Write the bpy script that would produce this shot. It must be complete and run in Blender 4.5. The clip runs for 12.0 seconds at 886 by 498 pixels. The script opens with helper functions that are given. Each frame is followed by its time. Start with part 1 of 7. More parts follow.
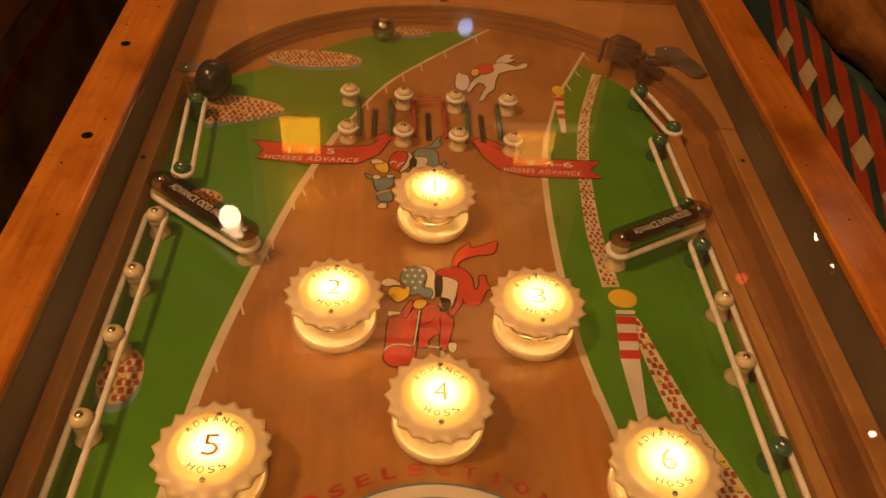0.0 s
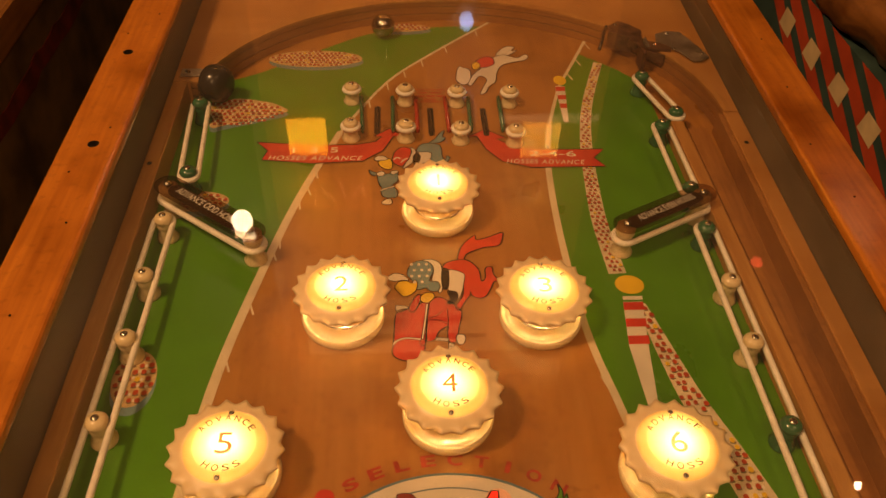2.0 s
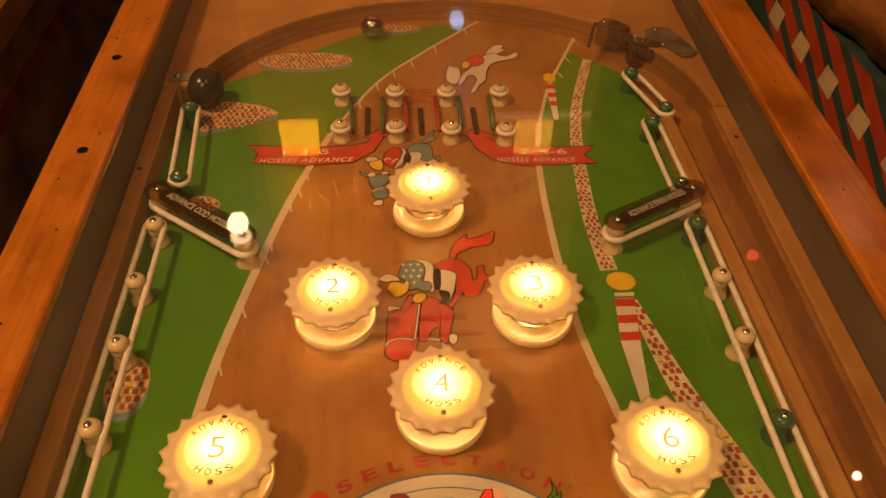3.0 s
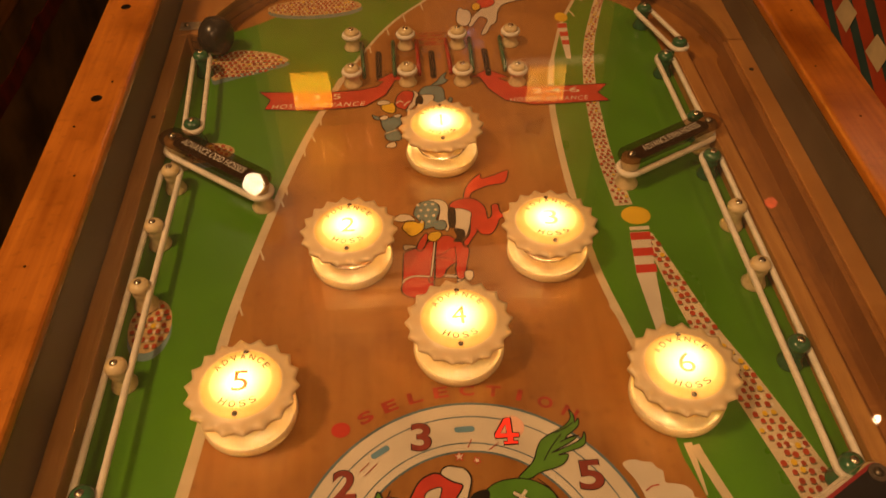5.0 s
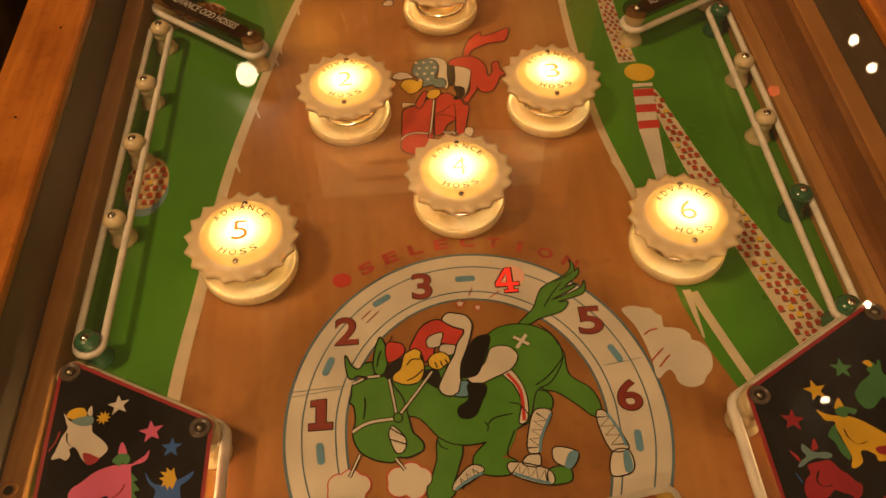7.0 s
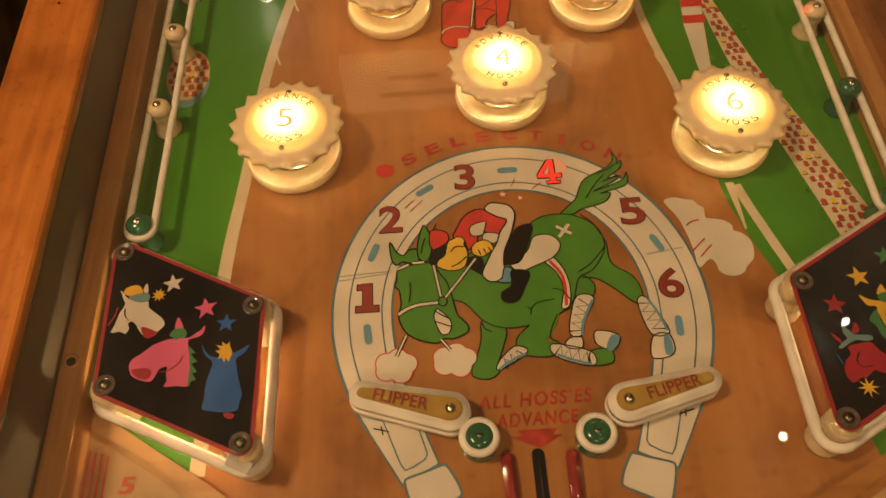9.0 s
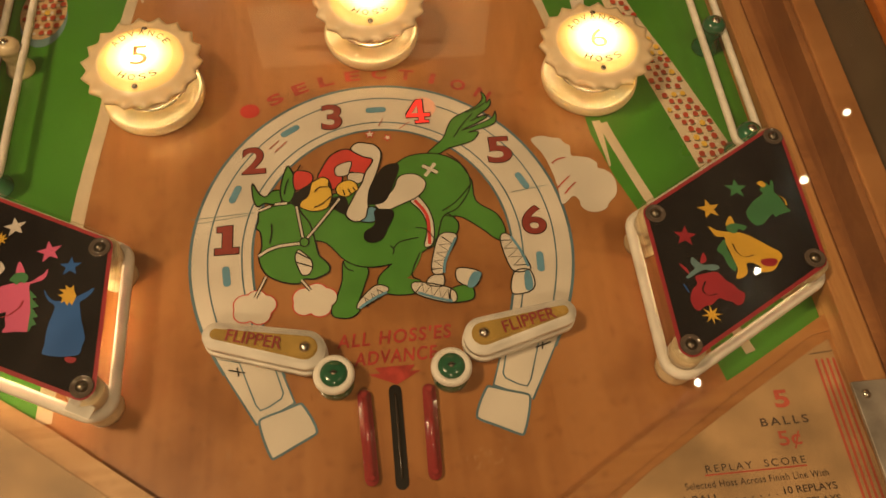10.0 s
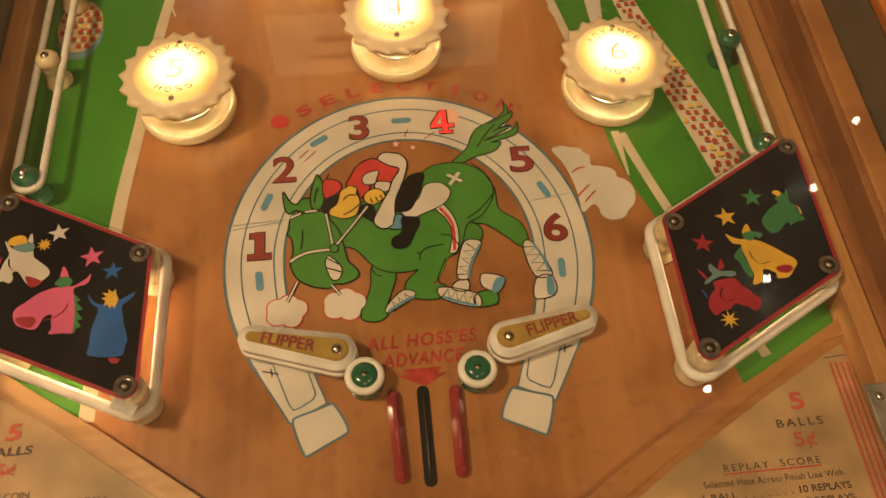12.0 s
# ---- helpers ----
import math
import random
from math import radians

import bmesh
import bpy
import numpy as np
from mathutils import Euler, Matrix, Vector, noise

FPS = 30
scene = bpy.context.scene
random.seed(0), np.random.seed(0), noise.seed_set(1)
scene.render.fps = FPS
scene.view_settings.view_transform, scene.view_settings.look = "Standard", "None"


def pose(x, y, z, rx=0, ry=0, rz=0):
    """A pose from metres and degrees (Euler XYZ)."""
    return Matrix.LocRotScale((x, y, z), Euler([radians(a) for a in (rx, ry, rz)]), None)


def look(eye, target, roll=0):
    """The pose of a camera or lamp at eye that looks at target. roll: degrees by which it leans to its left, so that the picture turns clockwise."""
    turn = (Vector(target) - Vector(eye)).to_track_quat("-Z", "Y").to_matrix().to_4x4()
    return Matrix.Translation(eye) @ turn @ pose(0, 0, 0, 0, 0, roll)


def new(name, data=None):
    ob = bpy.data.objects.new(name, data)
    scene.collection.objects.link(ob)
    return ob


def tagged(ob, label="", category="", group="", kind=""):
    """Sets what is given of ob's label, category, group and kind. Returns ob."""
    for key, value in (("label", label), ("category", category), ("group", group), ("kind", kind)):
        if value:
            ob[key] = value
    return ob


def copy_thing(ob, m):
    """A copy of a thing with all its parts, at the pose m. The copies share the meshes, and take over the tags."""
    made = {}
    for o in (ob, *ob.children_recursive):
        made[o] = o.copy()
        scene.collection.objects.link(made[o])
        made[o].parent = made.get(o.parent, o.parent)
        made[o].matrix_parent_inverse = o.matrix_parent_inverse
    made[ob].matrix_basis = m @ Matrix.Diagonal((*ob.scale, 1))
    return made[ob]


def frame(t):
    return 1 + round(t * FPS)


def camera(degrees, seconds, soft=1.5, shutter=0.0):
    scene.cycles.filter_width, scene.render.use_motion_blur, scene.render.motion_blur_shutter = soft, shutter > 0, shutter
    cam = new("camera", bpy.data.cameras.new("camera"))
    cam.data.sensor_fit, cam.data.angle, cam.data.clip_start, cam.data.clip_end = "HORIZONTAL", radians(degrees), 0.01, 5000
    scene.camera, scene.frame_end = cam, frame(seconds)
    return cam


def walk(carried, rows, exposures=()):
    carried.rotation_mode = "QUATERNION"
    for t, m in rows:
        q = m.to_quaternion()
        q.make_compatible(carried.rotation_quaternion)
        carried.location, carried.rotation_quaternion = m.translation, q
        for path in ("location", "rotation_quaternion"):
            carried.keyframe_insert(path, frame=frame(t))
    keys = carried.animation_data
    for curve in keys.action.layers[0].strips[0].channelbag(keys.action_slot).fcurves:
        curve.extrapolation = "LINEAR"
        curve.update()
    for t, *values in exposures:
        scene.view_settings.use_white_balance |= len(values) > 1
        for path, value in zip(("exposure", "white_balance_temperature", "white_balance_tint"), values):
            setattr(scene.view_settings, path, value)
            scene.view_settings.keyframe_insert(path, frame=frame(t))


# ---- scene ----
cam = camera(58.0, 12.0, 1.5, 0.2)
PATH = [
    (0, (-0.037, -0.103, 0.466), (0.113, 1.351, -0.9), 5.5),
    (0.5, (-0.034, -0.102, 0.464), (0.075, 1.348, -0.909), 4.0),
    (1, (-0.034, -0.105, 0.466), (0.059, 1.342, -0.911), 2.7),
    (1.5, (-0.033, -0.106, 0.466), (0.065, 1.345, -0.906), 2.3),
    (2, (-0.03, -0.108, 0.467), (0.084, 1.341, -0.906), 2.3),
    (2.5, (-0.027, -0.108, 0.468), (0.093, 1.339, -0.907), 2.0),
    (4.5, (-0.021, -0.116, 0.47), (0.067, 1.327, -0.911), -0.9),
    (5, (-0.024, -0.123, 0.458), (0.049, 1.257, -0.988), -1.2),
    (5.5, (-0.026, -0.129, 0.447), (0.022, 1.168, -1.075), -1.9),
    (6, (-0.029, -0.142, 0.434), (0.018, 1.088, -1.142), -1.9),
    (6.5, (-0.028, -0.145, 0.432), (0.036, 1.057, -1.165), -1.3),
    (8.5, (-0.033, -0.153, 0.431), (0.009, 0.98, -1.217), -2.5),
    (9, (-0.047, -0.167, 0.422), (-0.033, 0.882, -1.281), -2.8),
    (9.5, (-0.033, -0.169, 0.423), (0.028, 0.85, -1.296), -1.2),
    (10, (-0.001, -0.18, 0.411), (0.151, 0.776, -1.339), 3.4),
    (10.5, (-0.01, -0.184, 0.414), (0.147, 0.754, -1.346), 3.8),
    (11, (-0.01, -0.186, 0.417), (0.133, 0.762, -1.338), 2.9),
    (11.5, (-0.018, -0.184, 0.425), (0.1, 0.784, -1.321), 2.0),
    (12, (-0.013, -0.187, 0.425), (0.123, 0.785, -1.317), 2.6),
]
walk(cam, [(t, look(eye, target, roll)) for t, eye, target, roll in PATH],
     [(0.0, -0.28, 8900, 33), (2.5, -0.21, 9200, 34), (4.5, -0.22, 9200, 34), (5.5, -0.37, 8500, 27), (6.5, -0.42, 7750, 22), (8.5, -0.42, 7300, 20), (9.0, -0.20, 6700, 16), (9.5, -0.05, 6300, 12.5), (10.5, -0.06, 6200, 11.5), (12.0, 0.02, 6000, 10.5)])

# ---- light ----
WARM = (1.0, 0.66, 0.32)
world = bpy.data.worlds.new("world")
scene.world = world
world.use_nodes = True
world.node_tree.nodes["Background"].inputs[0].default_value = (0.012, 0.008, 0.004, 1)


def lamp(name, kind, place, energy, size, colour=WARM, target=None):
    data = bpy.data.lights.new(name, kind)
    data.energy, data.color = energy, colour
    if kind == "AREA":
        data.shape, data.size = "DISK", size
    else:
        data.shadow_soft_size = size
    ob = new(name, data)
    ob.matrix_basis = look(place, target) if target else Matrix.Translation(place)
    return ob


# Warm fill, added out of view to light the whole playfield.
FILL_LAMPS = [(-1.15, -0.10, 2.1), (0.9, -0.7, 2.2), (-0.30, -1.9, 2.2)]
for place, power in zip(FILL_LAMPS, (38, 8, 20)):
    lamp("fill_light", "AREA", place, power, 0.34, WARM, (place[0] * 0.4, place[1] * 0.5 + 0.25, 0))

BUMPERS = [("1", 0.006, 0.430), ("2", -0.072, 0.308), ("3", 0.080, 0.3035), ("4", 0.0035, 0.215), ("5", -0.138, 0.173), ("6", 0.1445, 0.165)]
BULB_POWER = 0.225
for _, bx, by in BUMPERS:
    lamp("bumper_bulb", "POINT", (bx, by, 0.0325), BULB_POWER, 0.0022, (1.0, 0.79, 0.44))
for px, py, power in ((-0.182, 0.012, 0.19), (0.192, 0.02, 0.085)):
    lamp("plastic_bulb", "POINT", (px, py, 0.016), power, 0.003, (1.0, 0.75, 0.36))


# ---- materials ----
def nodes_of(name):
    m = bpy.data.materials.new(name)
    m.use_nodes = True
    return m, m.node_tree.nodes, m.node_tree.links, m.node_tree.nodes["Principled BSDF"]


def mat(name, colour, rough=0.45, metal=0.0, vary=0.15, scale=60.0, bump=0.05, coat=0.0, fine=900.0, stretch=(1, 1, 1), dark=None, random_tint=0.0):
    """A procedural surface: two scales of noise in colour and roughness, and a fine relief."""
    m, n, l, p = nodes_of(name)
    co = n.new("ShaderNodeTexCoord")
    mp = n.new("ShaderNodeMapping")
    mp.inputs["Scale"].default_value = stretch
    l.new(co.outputs["Object"], mp.inputs["Vector"])
    big, small = n.new("ShaderNodeTexNoise"), n.new("ShaderNodeTexNoise")
    big.inputs["Scale"].default_value, big.inputs["Detail"].default_value = scale, 5
    small.inputs["Scale"].default_value, small.inputs["Detail"].default_value = fine, 3
    l.new(mp.outputs[0], big.inputs["Vector"])
    l.new(mp.outputs[0], small.inputs["Vector"])
    ramp = n.new("ShaderNodeValToRGB")
    low = dark or tuple(c * (1 - vary * 1.6) for c in colour)
    ramp.color_ramp.elements[0].position, ramp.color_ramp.elements[1].position = 0.32, 0.68
    ramp.color_ramp.elements[0].color = (*low, 1)
    ramp.color_ramp.elements[1].color = (*[min(1, c * (1 + vary * 0.5)) for c in colour], 1)
    l.new(big.outputs[0], ramp.inputs[0])
    mix = n.new("ShaderNodeMix")
    mix.data_type, mix.blend_type = "RGBA", "OVERLAY"
    mix.inputs["Factor"].default_value = vary * 0.9
    l.new(ramp.outputs[0], mix.inputs["A"])
    l.new(small.outputs[0], mix.inputs["B"])
    out = mix.outputs["Result"]
    if random_tint:
        info, hsv, mr = n.new("ShaderNodeObjectInfo"), n.new("ShaderNodeHueSaturation"), n.new("ShaderNodeMapRange")
        mr.inputs["To Min"].default_value, mr.inputs["To Max"].default_value = 1 - random_tint, 1 + random_tint
        l.new(info.outputs["Random"], mr.inputs["Value"])
        l.new(mr.outputs[0], hsv.inputs["Value"])
        l.new(out, hsv.inputs["Color"])
        out = hsv.outputs[0]
    l.new(out, p.inputs["Base Color"])
    rr = n.new("ShaderNodeMapRange")
    rr.inputs["To Min"].default_value, rr.inputs["To Max"].default_value = max(0.03, rough - 0.09), rough + 0.09
    l.new(big.outputs[0], rr.inputs["Value"])
    l.new(rr.outputs[0], p.inputs["Roughness"])
    p.inputs["Metallic"].default_value = metal
    p.inputs["Coat Weight"].default_value = coat
    p.inputs["Coat Roughness"].default_value = 0.12
    if bump:
        b = n.new("ShaderNodeBump")
        b.inputs["Strength"].default_value, b.inputs["Distance"].default_value = bump, 0.0006
        l.new(small.outputs[0], b.inputs["Height"])
        l.new(b.outputs[0], p.inputs["Normal"])
    return m


def wood(name, light, dark, rough=0.35, coat=0.25, along="y", grain=1.0, bump=0.08, wear=0.0):
    """Varnished timber: stretched grain, broader bands, small dark flecks and rubbed patches."""
    m, n, l, p = nodes_of(name)
    co, mp = n.new("ShaderNodeTexCoord"), n.new("ShaderNodeMapping")
    mp.inputs["Scale"].default_value = (1, 0.06, 1) if along == "y" else (0.06, 1, 1)
    l.new(co.outputs["Object"], mp.inputs["Vector"])
    g, band, spot = n.new("ShaderNodeTexNoise"), n.new("ShaderNodeTexNoise"), n.new("ShaderNodeTexNoise")
    g.inputs["Scale"].default_value, g.inputs["Detail"].default_value = 420 * grain, 6
    band.inputs["Scale"].default_value, band.inputs["Detail"].default_value = 42 * grain, 3
    band.inputs["Distortion"].default_value = 0.6
    spot.inputs["Scale"].default_value, spot.inputs["Detail"].default_value = 14, 6
    l.new(mp.outputs[0], g.inputs["Vector"])
    l.new(mp.outputs[0], band.inputs["Vector"])
    l.new(co.outputs["Object"], spot.inputs["Vector"])
    add = n.new("ShaderNodeMath")
    add.operation = "MULTIPLY_ADD"
    add.inputs[1].default_value = 0.45
    l.new(g.outputs[0], add.inputs[0])
    half = n.new("ShaderNodeMath")
    half.operation = "MULTIPLY"
    half.inputs[1].default_value = 0.55
    l.new(band.outputs[0], half.inputs[0])
    l.new(half.outputs[0], add.inputs[2])
    ramp = n.new("ShaderNodeValToRGB")
    ramp.color_ramp.elements[0].position, ramp.color_ramp.elements[1].position = 0.34, 0.64
    ramp.color_ramp.elements[0].color, ramp.color_ramp.elements[1].color = (*dark, 1), (*light, 1)
    l.new(add.outputs[0], ramp.inputs[0])
    mix = n.new("ShaderNodeMix")
    mix.data_type, mix.blend_type = "RGBA", "MULTIPLY"
    stain = n.new("ShaderNodeValToRGB")
    stain.color_ramp.elements[0].position, stain.color_ramp.elements[1].position = 0.30, 0.52
    stain.color_ramp.elements[0].color, stain.color_ramp.elements[1].color = (0.5, 0.42, 0.36, 1), (1, 1, 1, 1)
    l.new(spot.outputs[0], stain.inputs[0])
    mix.inputs["Factor"].default_value = 0.35 + wear
    l.new(ramp.outputs[0], mix.inputs["A"])
    l.new(stain.outputs[0], mix.inputs["B"])
    fleck, fr, mix2 = n.new("ShaderNodeTexNoise"), n.new("ShaderNodeValToRGB"), n.new("ShaderNodeMix")
    fleck.inputs["Scale"].default_value, fleck.inputs["Detail"].default_value = 150, 4
    l.new(co.outputs["Object"], fleck.inputs["Vector"])
    fr.color_ramp.elements[0].position, fr.color_ramp.elements[1].position = 0.27, 0.43
    fr.color_ramp.elements[0].color, fr.color_ramp.elements[1].color = (0.42, 0.34, 0.28, 1), (1, 1, 1, 1)
    l.new(fleck.outputs[0], fr.inputs[0])
    mix2.data_type, mix2.blend_type = "RGBA", "MULTIPLY"
    mix2.inputs["Factor"].default_value = 0.08 + 0.6 * wear
    l.new(mix.outputs["Result"], mix2.inputs["A"])
    l.new(fr.outputs[0], mix2.inputs["B"])
    l.new(mix2.outputs["Result"], p.inputs["Base Color"])
    rr = n.new("ShaderNodeMapRange")
    rr.inputs["To Min"].default_value, rr.inputs["To Max"].default_value = rough - 0.08, rough + 0.14
    l.new(spot.outputs[0], rr.inputs["Value"])
    l.new(rr.outputs[0], p.inputs["Roughness"])
    p.inputs["Coat Weight"].default_value, p.inputs["Coat Roughness"].default_value = coat, 0.15
    b = n.new("ShaderNodeBump")
    b.inputs["Strength"].default_value, b.inputs["Distance"].default_value = bump, 0.0006
    l.new(add.outputs[0], b.inputs["Height"])
    l.new(b.outputs[0], p.inputs["Normal"])
    return m


def glowing(name, colour, strength):
    m, n, l, p = nodes_of(name)
    p.inputs["Base Color"].default_value = (*colour, 1)
    p.inputs["Emission Color"].default_value = (*colour, 1)
    p.inputs["Emission Strength"].default_value = strength
    return m


def clear(name, tint, gloss_rough=0.0, ior=1.5, dust=0.0):
    """A clear sheet: what is not mirrored at its faces goes straight through."""
    m, n, l, p = nodes_of(name)
    n.remove(p)
    out = n["Material Output"]
    tr, gl, mx = n.new("ShaderNodeBsdfTransparent"), n.new("ShaderNodeBsdfGlossy"), n.new("ShaderNodeMixShader")
    tr.inputs[0].default_value = (*tint, 1)
    gl.inputs["Roughness"].default_value = gloss_rough
    lw, pw, ma = n.new("ShaderNodeLayerWeight"), n.new("ShaderNodeMath"), n.new("ShaderNodeMath")
    lw.inputs["Blend"].default_value = 0.5
    pw.operation, ma.operation = "POWER", "MULTIPLY_ADD"
    pw.inputs[1].default_value = 5.0
    f0 = ((ior - 1) / (ior + 1)) ** 2
    ma.inputs[1].default_value, ma.inputs[2].default_value = 1 - f0, f0
    l.new(lw.outputs["Facing"], pw.inputs[0])
    l.new(pw.outputs[0], ma.inputs[0])
    l.new(ma.outputs[0], mx.inputs[0])
    l.new(tr.outputs[0], mx.inputs[1])
    l.new(gl.outputs[0], mx.inputs[2])
    if dust:
        df, no, rm, m2 = n.new("ShaderNodeBsdfDiffuse"), n.new("ShaderNodeTexNoise"), n.new("ShaderNodeMapRange"), n.new("ShaderNodeMixShader")
        co, mp = n.new("ShaderNodeTexCoord"), n.new("ShaderNodeMapping")
        mp.inputs["Scale"].default_value = (1.0, 0.35, 1.0)
        mp.inputs["Rotation"].default_value = (0, 0, 0.4)
        l.new(co.outputs["Object"], mp.inputs["Vector"])
        l.new(mp.outputs[0], no.inputs["Vector"])
        no.inputs["Scale"].default_value, no.inputs["Detail"].default_value = 22, 8
        rm.inputs["From Min"].default_value, rm.inputs["From Max"].default_value = 0.35, 0.75
        rm.inputs["To Min"].default_value, rm.inputs["To Max"].default_value = dust * 0.35, dust
        df.inputs[0].default_value = (0.8, 0.75, 0.65, 1)
        l.new(no.outputs[0], rm.inputs["Value"])
        l.new(rm.outputs[0], m2.inputs[0])
        l.new(mx.outputs[0], m2.inputs[1])
        l.new(df.outputs[0], m2.inputs[2])
        mx = m2
    l.new(mx.outputs[0], out.inputs[0])
    return m


def lit_plastic(name, colour, through_share=0.6, rough=0.35):
    """Milky moulded plastic that lets a bulb behind it shine through."""
    m, n, l, p = nodes_of(name)
    p.inputs["Base Color"].default_value = (*colour, 1)
    p.inputs["Roughness"].default_value = rough
    no = n.new("ShaderNodeTexNoise")
    no.inputs["Scale"].default_value, no.inputs["Detail"].default_value = 160, 4
    co = n.new("ShaderNodeTexCoord")
    l.new(co.outputs["Object"], no.inputs["Vector"])
    ramp = n.new("ShaderNodeValToRGB")
    ramp.color_ramp.elements[0].position, ramp.color_ramp.elements[1].position = 0.3, 0.65
    ramp.color_ramp.elements[0].color = (*[c * k for c, k in zip(colour, (0.95, 0.90, 0.82))], 1)
    ramp.color_ramp.elements[1].color = (*colour, 1)
    l.new(no.outputs[0], ramp.inputs[0])
    l.new(ramp.outputs[0], p.inputs["Base Color"])
    tr, mx = n.new("ShaderNodeBsdfTranslucent"), n.new("ShaderNodeMixShader")
    l.new(ramp.outputs[0], tr.inputs[0])
    mx.inputs[0].default_value = through_share
    l.new(p.outputs[0], mx.inputs[1])
    l.new(tr.outputs[0], mx.inputs[2])
    l.new(mx.outputs[0], n["Material Output"].inputs[0])
    return m


M_FIELD = wood("playfield_varnish", (0.425, 0.188, 0.057), (0.325, 0.130, 0.036), 0.28, 0.5, "y", 0.35, 0.02, 0.45)
M_RAIL = wood("rail_wood", (0.62, 0.222, 0.047), (0.36, 0.100, 0.021), 0.33, 0.45, "y", 0.45, 0.14, 0.45)
M_LOW = wood("low_rail_wood", (0.50, 0.25, 0.085), (0.35, 0.145, 0.045), 0.4, 0.2, "y", 0.8, 0.1, 0.1)
M_LANE = wood("lane_wood", (0.34, 0.145, 0.05), (0.22, 0.085, 0.03), 0.4, 0.25, "y", 0.8, 0.1, 0.2)
M_MAPLE = wood("maple_board", (0.50, 0.235, 0.080), (0.41, 0.17, 0.052), 0.35, 0.3, "x", 0.5, 0.05, 0.1)
M_ARCH = wood("arch_mahogany", (0.36, 0.155, 0.052), (0.25, 0.098, 0.033), 0.4, 0.2, "x", 0.8, 0.1, 0.1)
M_APRON = wood("apron_wood", (0.64, 0.40, 0.19), (0.46, 0.25, 0.10), 0.26, 0.5, "x", 0.7, 0.14, 0.4)
M_STRIP = wood("strip_wood", (0.44, 0.205, 0.062), (0.31, 0.125, 0.034), 0.26, 0.6, "x", 0.5, 0.1, 0.45)
M_WALL = mat("grey_liner", (0.138, 0.104, 0.067), 0.55, 0, 0.2, 16, 0.06)
M_GREEN = mat("green_paint", (0.060, 0.235, 0.018), 0.3, 0, 0.12, 14, 0.02, 0.5, 500)
M_LINE = mat("cream_line_paint", (0.66, 0.56, 0.40), 0.35, 0, 0.12, 40, 0.02, 0.4)
M_CREAM = mat("cream_paint", (0.70, 0.64, 0.55), 0.33, 0, 0.13, 22, 0.02, 0.4)
M_BLUE = mat("blue_line_paint", (0.13, 0.31, 0.44), 0.35, 0, 0.12, 60, 0.02, 0.4)
M_RED = mat("red_paint", (0.60, 0.045, 0.035), 0.35, 0, 0.12, 60, 0.02, 0.4)
M_DEEP_RED = mat("deep_red_paint", (0.45, 0.05, 0.035), 0.35, 0, 0.25, 120, 0.02, 0.4)
M_BROWNRED = mat("dark_red_paint", (0.30, 0.045, 0.035), 0.35, 0, 0.15, 60, 0.02, 0.4)
M_BLACK = mat("black_paint", (0.006, 0.005, 0.0045), 0.30, 0, 0.1, 60, 0.02, 0.0)
M_YELLOW = mat("yellow_paint", (0.78, 0.50, 0.06), 0.35, 0, 0.1, 60, 0.02, 0.4)
M_TEAL = mat("grey_blue_paint", (0.14, 0.25, 0.27), 0.35, 0, 0.12, 60, 0.02, 0.4)
M_SHOE_LINE = mat("slate_line_paint", (0.10, 0.19, 0.24), 0.35, 0, 0.2, 60, 0.02, 0.4)
M_PATCH_GREEN = mat("leaf_green_paint", (0.070, 0.255, 0.030), 0.33, 0, 0.1, 60, 0.02, 0.4)
M_RUBBER = mat("white_rubber", (0.84, 0.80, 0.72), 0.5, 0, 0.12, 90, 0.08)
M_BLACK_RUBBER = mat("dark_rubber", (0.032, 0.024, 0.020), 0.24, 0, 0.2, 60, 0.1)
M_POST = mat("cream_plastic_post", (0.72, 0.58, 0.36), 0.28, 0, 0.14, 80, 0.04, 0.3)
M_POST_GREEN = mat("green_plastic_post", (0.018, 0.12, 0.055), 0.22, 0, 0.14, 80, 0.03, 0.4)
M_METAL = mat("nickel_screw", (0.62, 0.57, 0.50), 0.25, 1.0, 0.2, 200, 0.1)
M_STEEL = mat("dull_steel", (0.55, 0.50, 0.44), 0.55, 1.0, 0.25, 60, 0.1)
M_BROWN_METAL = mat("rusty_bracket", (0.22, 0.105, 0.06), 0.55, 0.7, 0.3, 90, 0.15)
M_SCUFF = mat("pale_scuff", (0.50, 0.29, 0.13), 0.5, 0, 0.2, 200, 0.0)
M_CLIP = mat("bright_clip", (0.82, 0.78, 0.70), 0.42, 1.0, 0.15, 200, 0.05)
M_DULL = mat("dull_screw", (0.20, 0.17, 0.13), 0.32, 1.0, 0.25, 200, 0.1)
M_SMOKE = mat("smoky_washer", (0.10, 0.075, 0.06), 0.10, 0, 0.1, 120, 0.0, 0.8)
M_BALL = mat("chrome_ball", (0.42, 0.40, 0.37), 0.07, 1.0, 0.08, 60, 0.0)
M_CAP = lit_plastic("bumper_lens_plastic", (0.99, 0.80, 0.42), 0.36)
# Dimmer, oranger lens colour: the bulb's fall-off put into the plastic.
M_LENS_FALLOFF = lit_plastic("bumper_lens_falloff_amber", (0.96, 0.66, 0.27), 0.16)
M_FLANGE = lit_plastic("bumper_flange_plastic", (0.86, 0.70, 0.47), 0.11)
M_SKIRT = lit_plastic("bumper_skirt_plastic", (0.93, 0.80, 0.54), 0.26, 0.12)
M_BODY = lit_plastic("bumper_body_plastic", (0.98, 0.90, 0.70), 0.93)
M_CLEAR = clear("clear_acrylic", (0.97, 0.97, 0.95), 0.02)
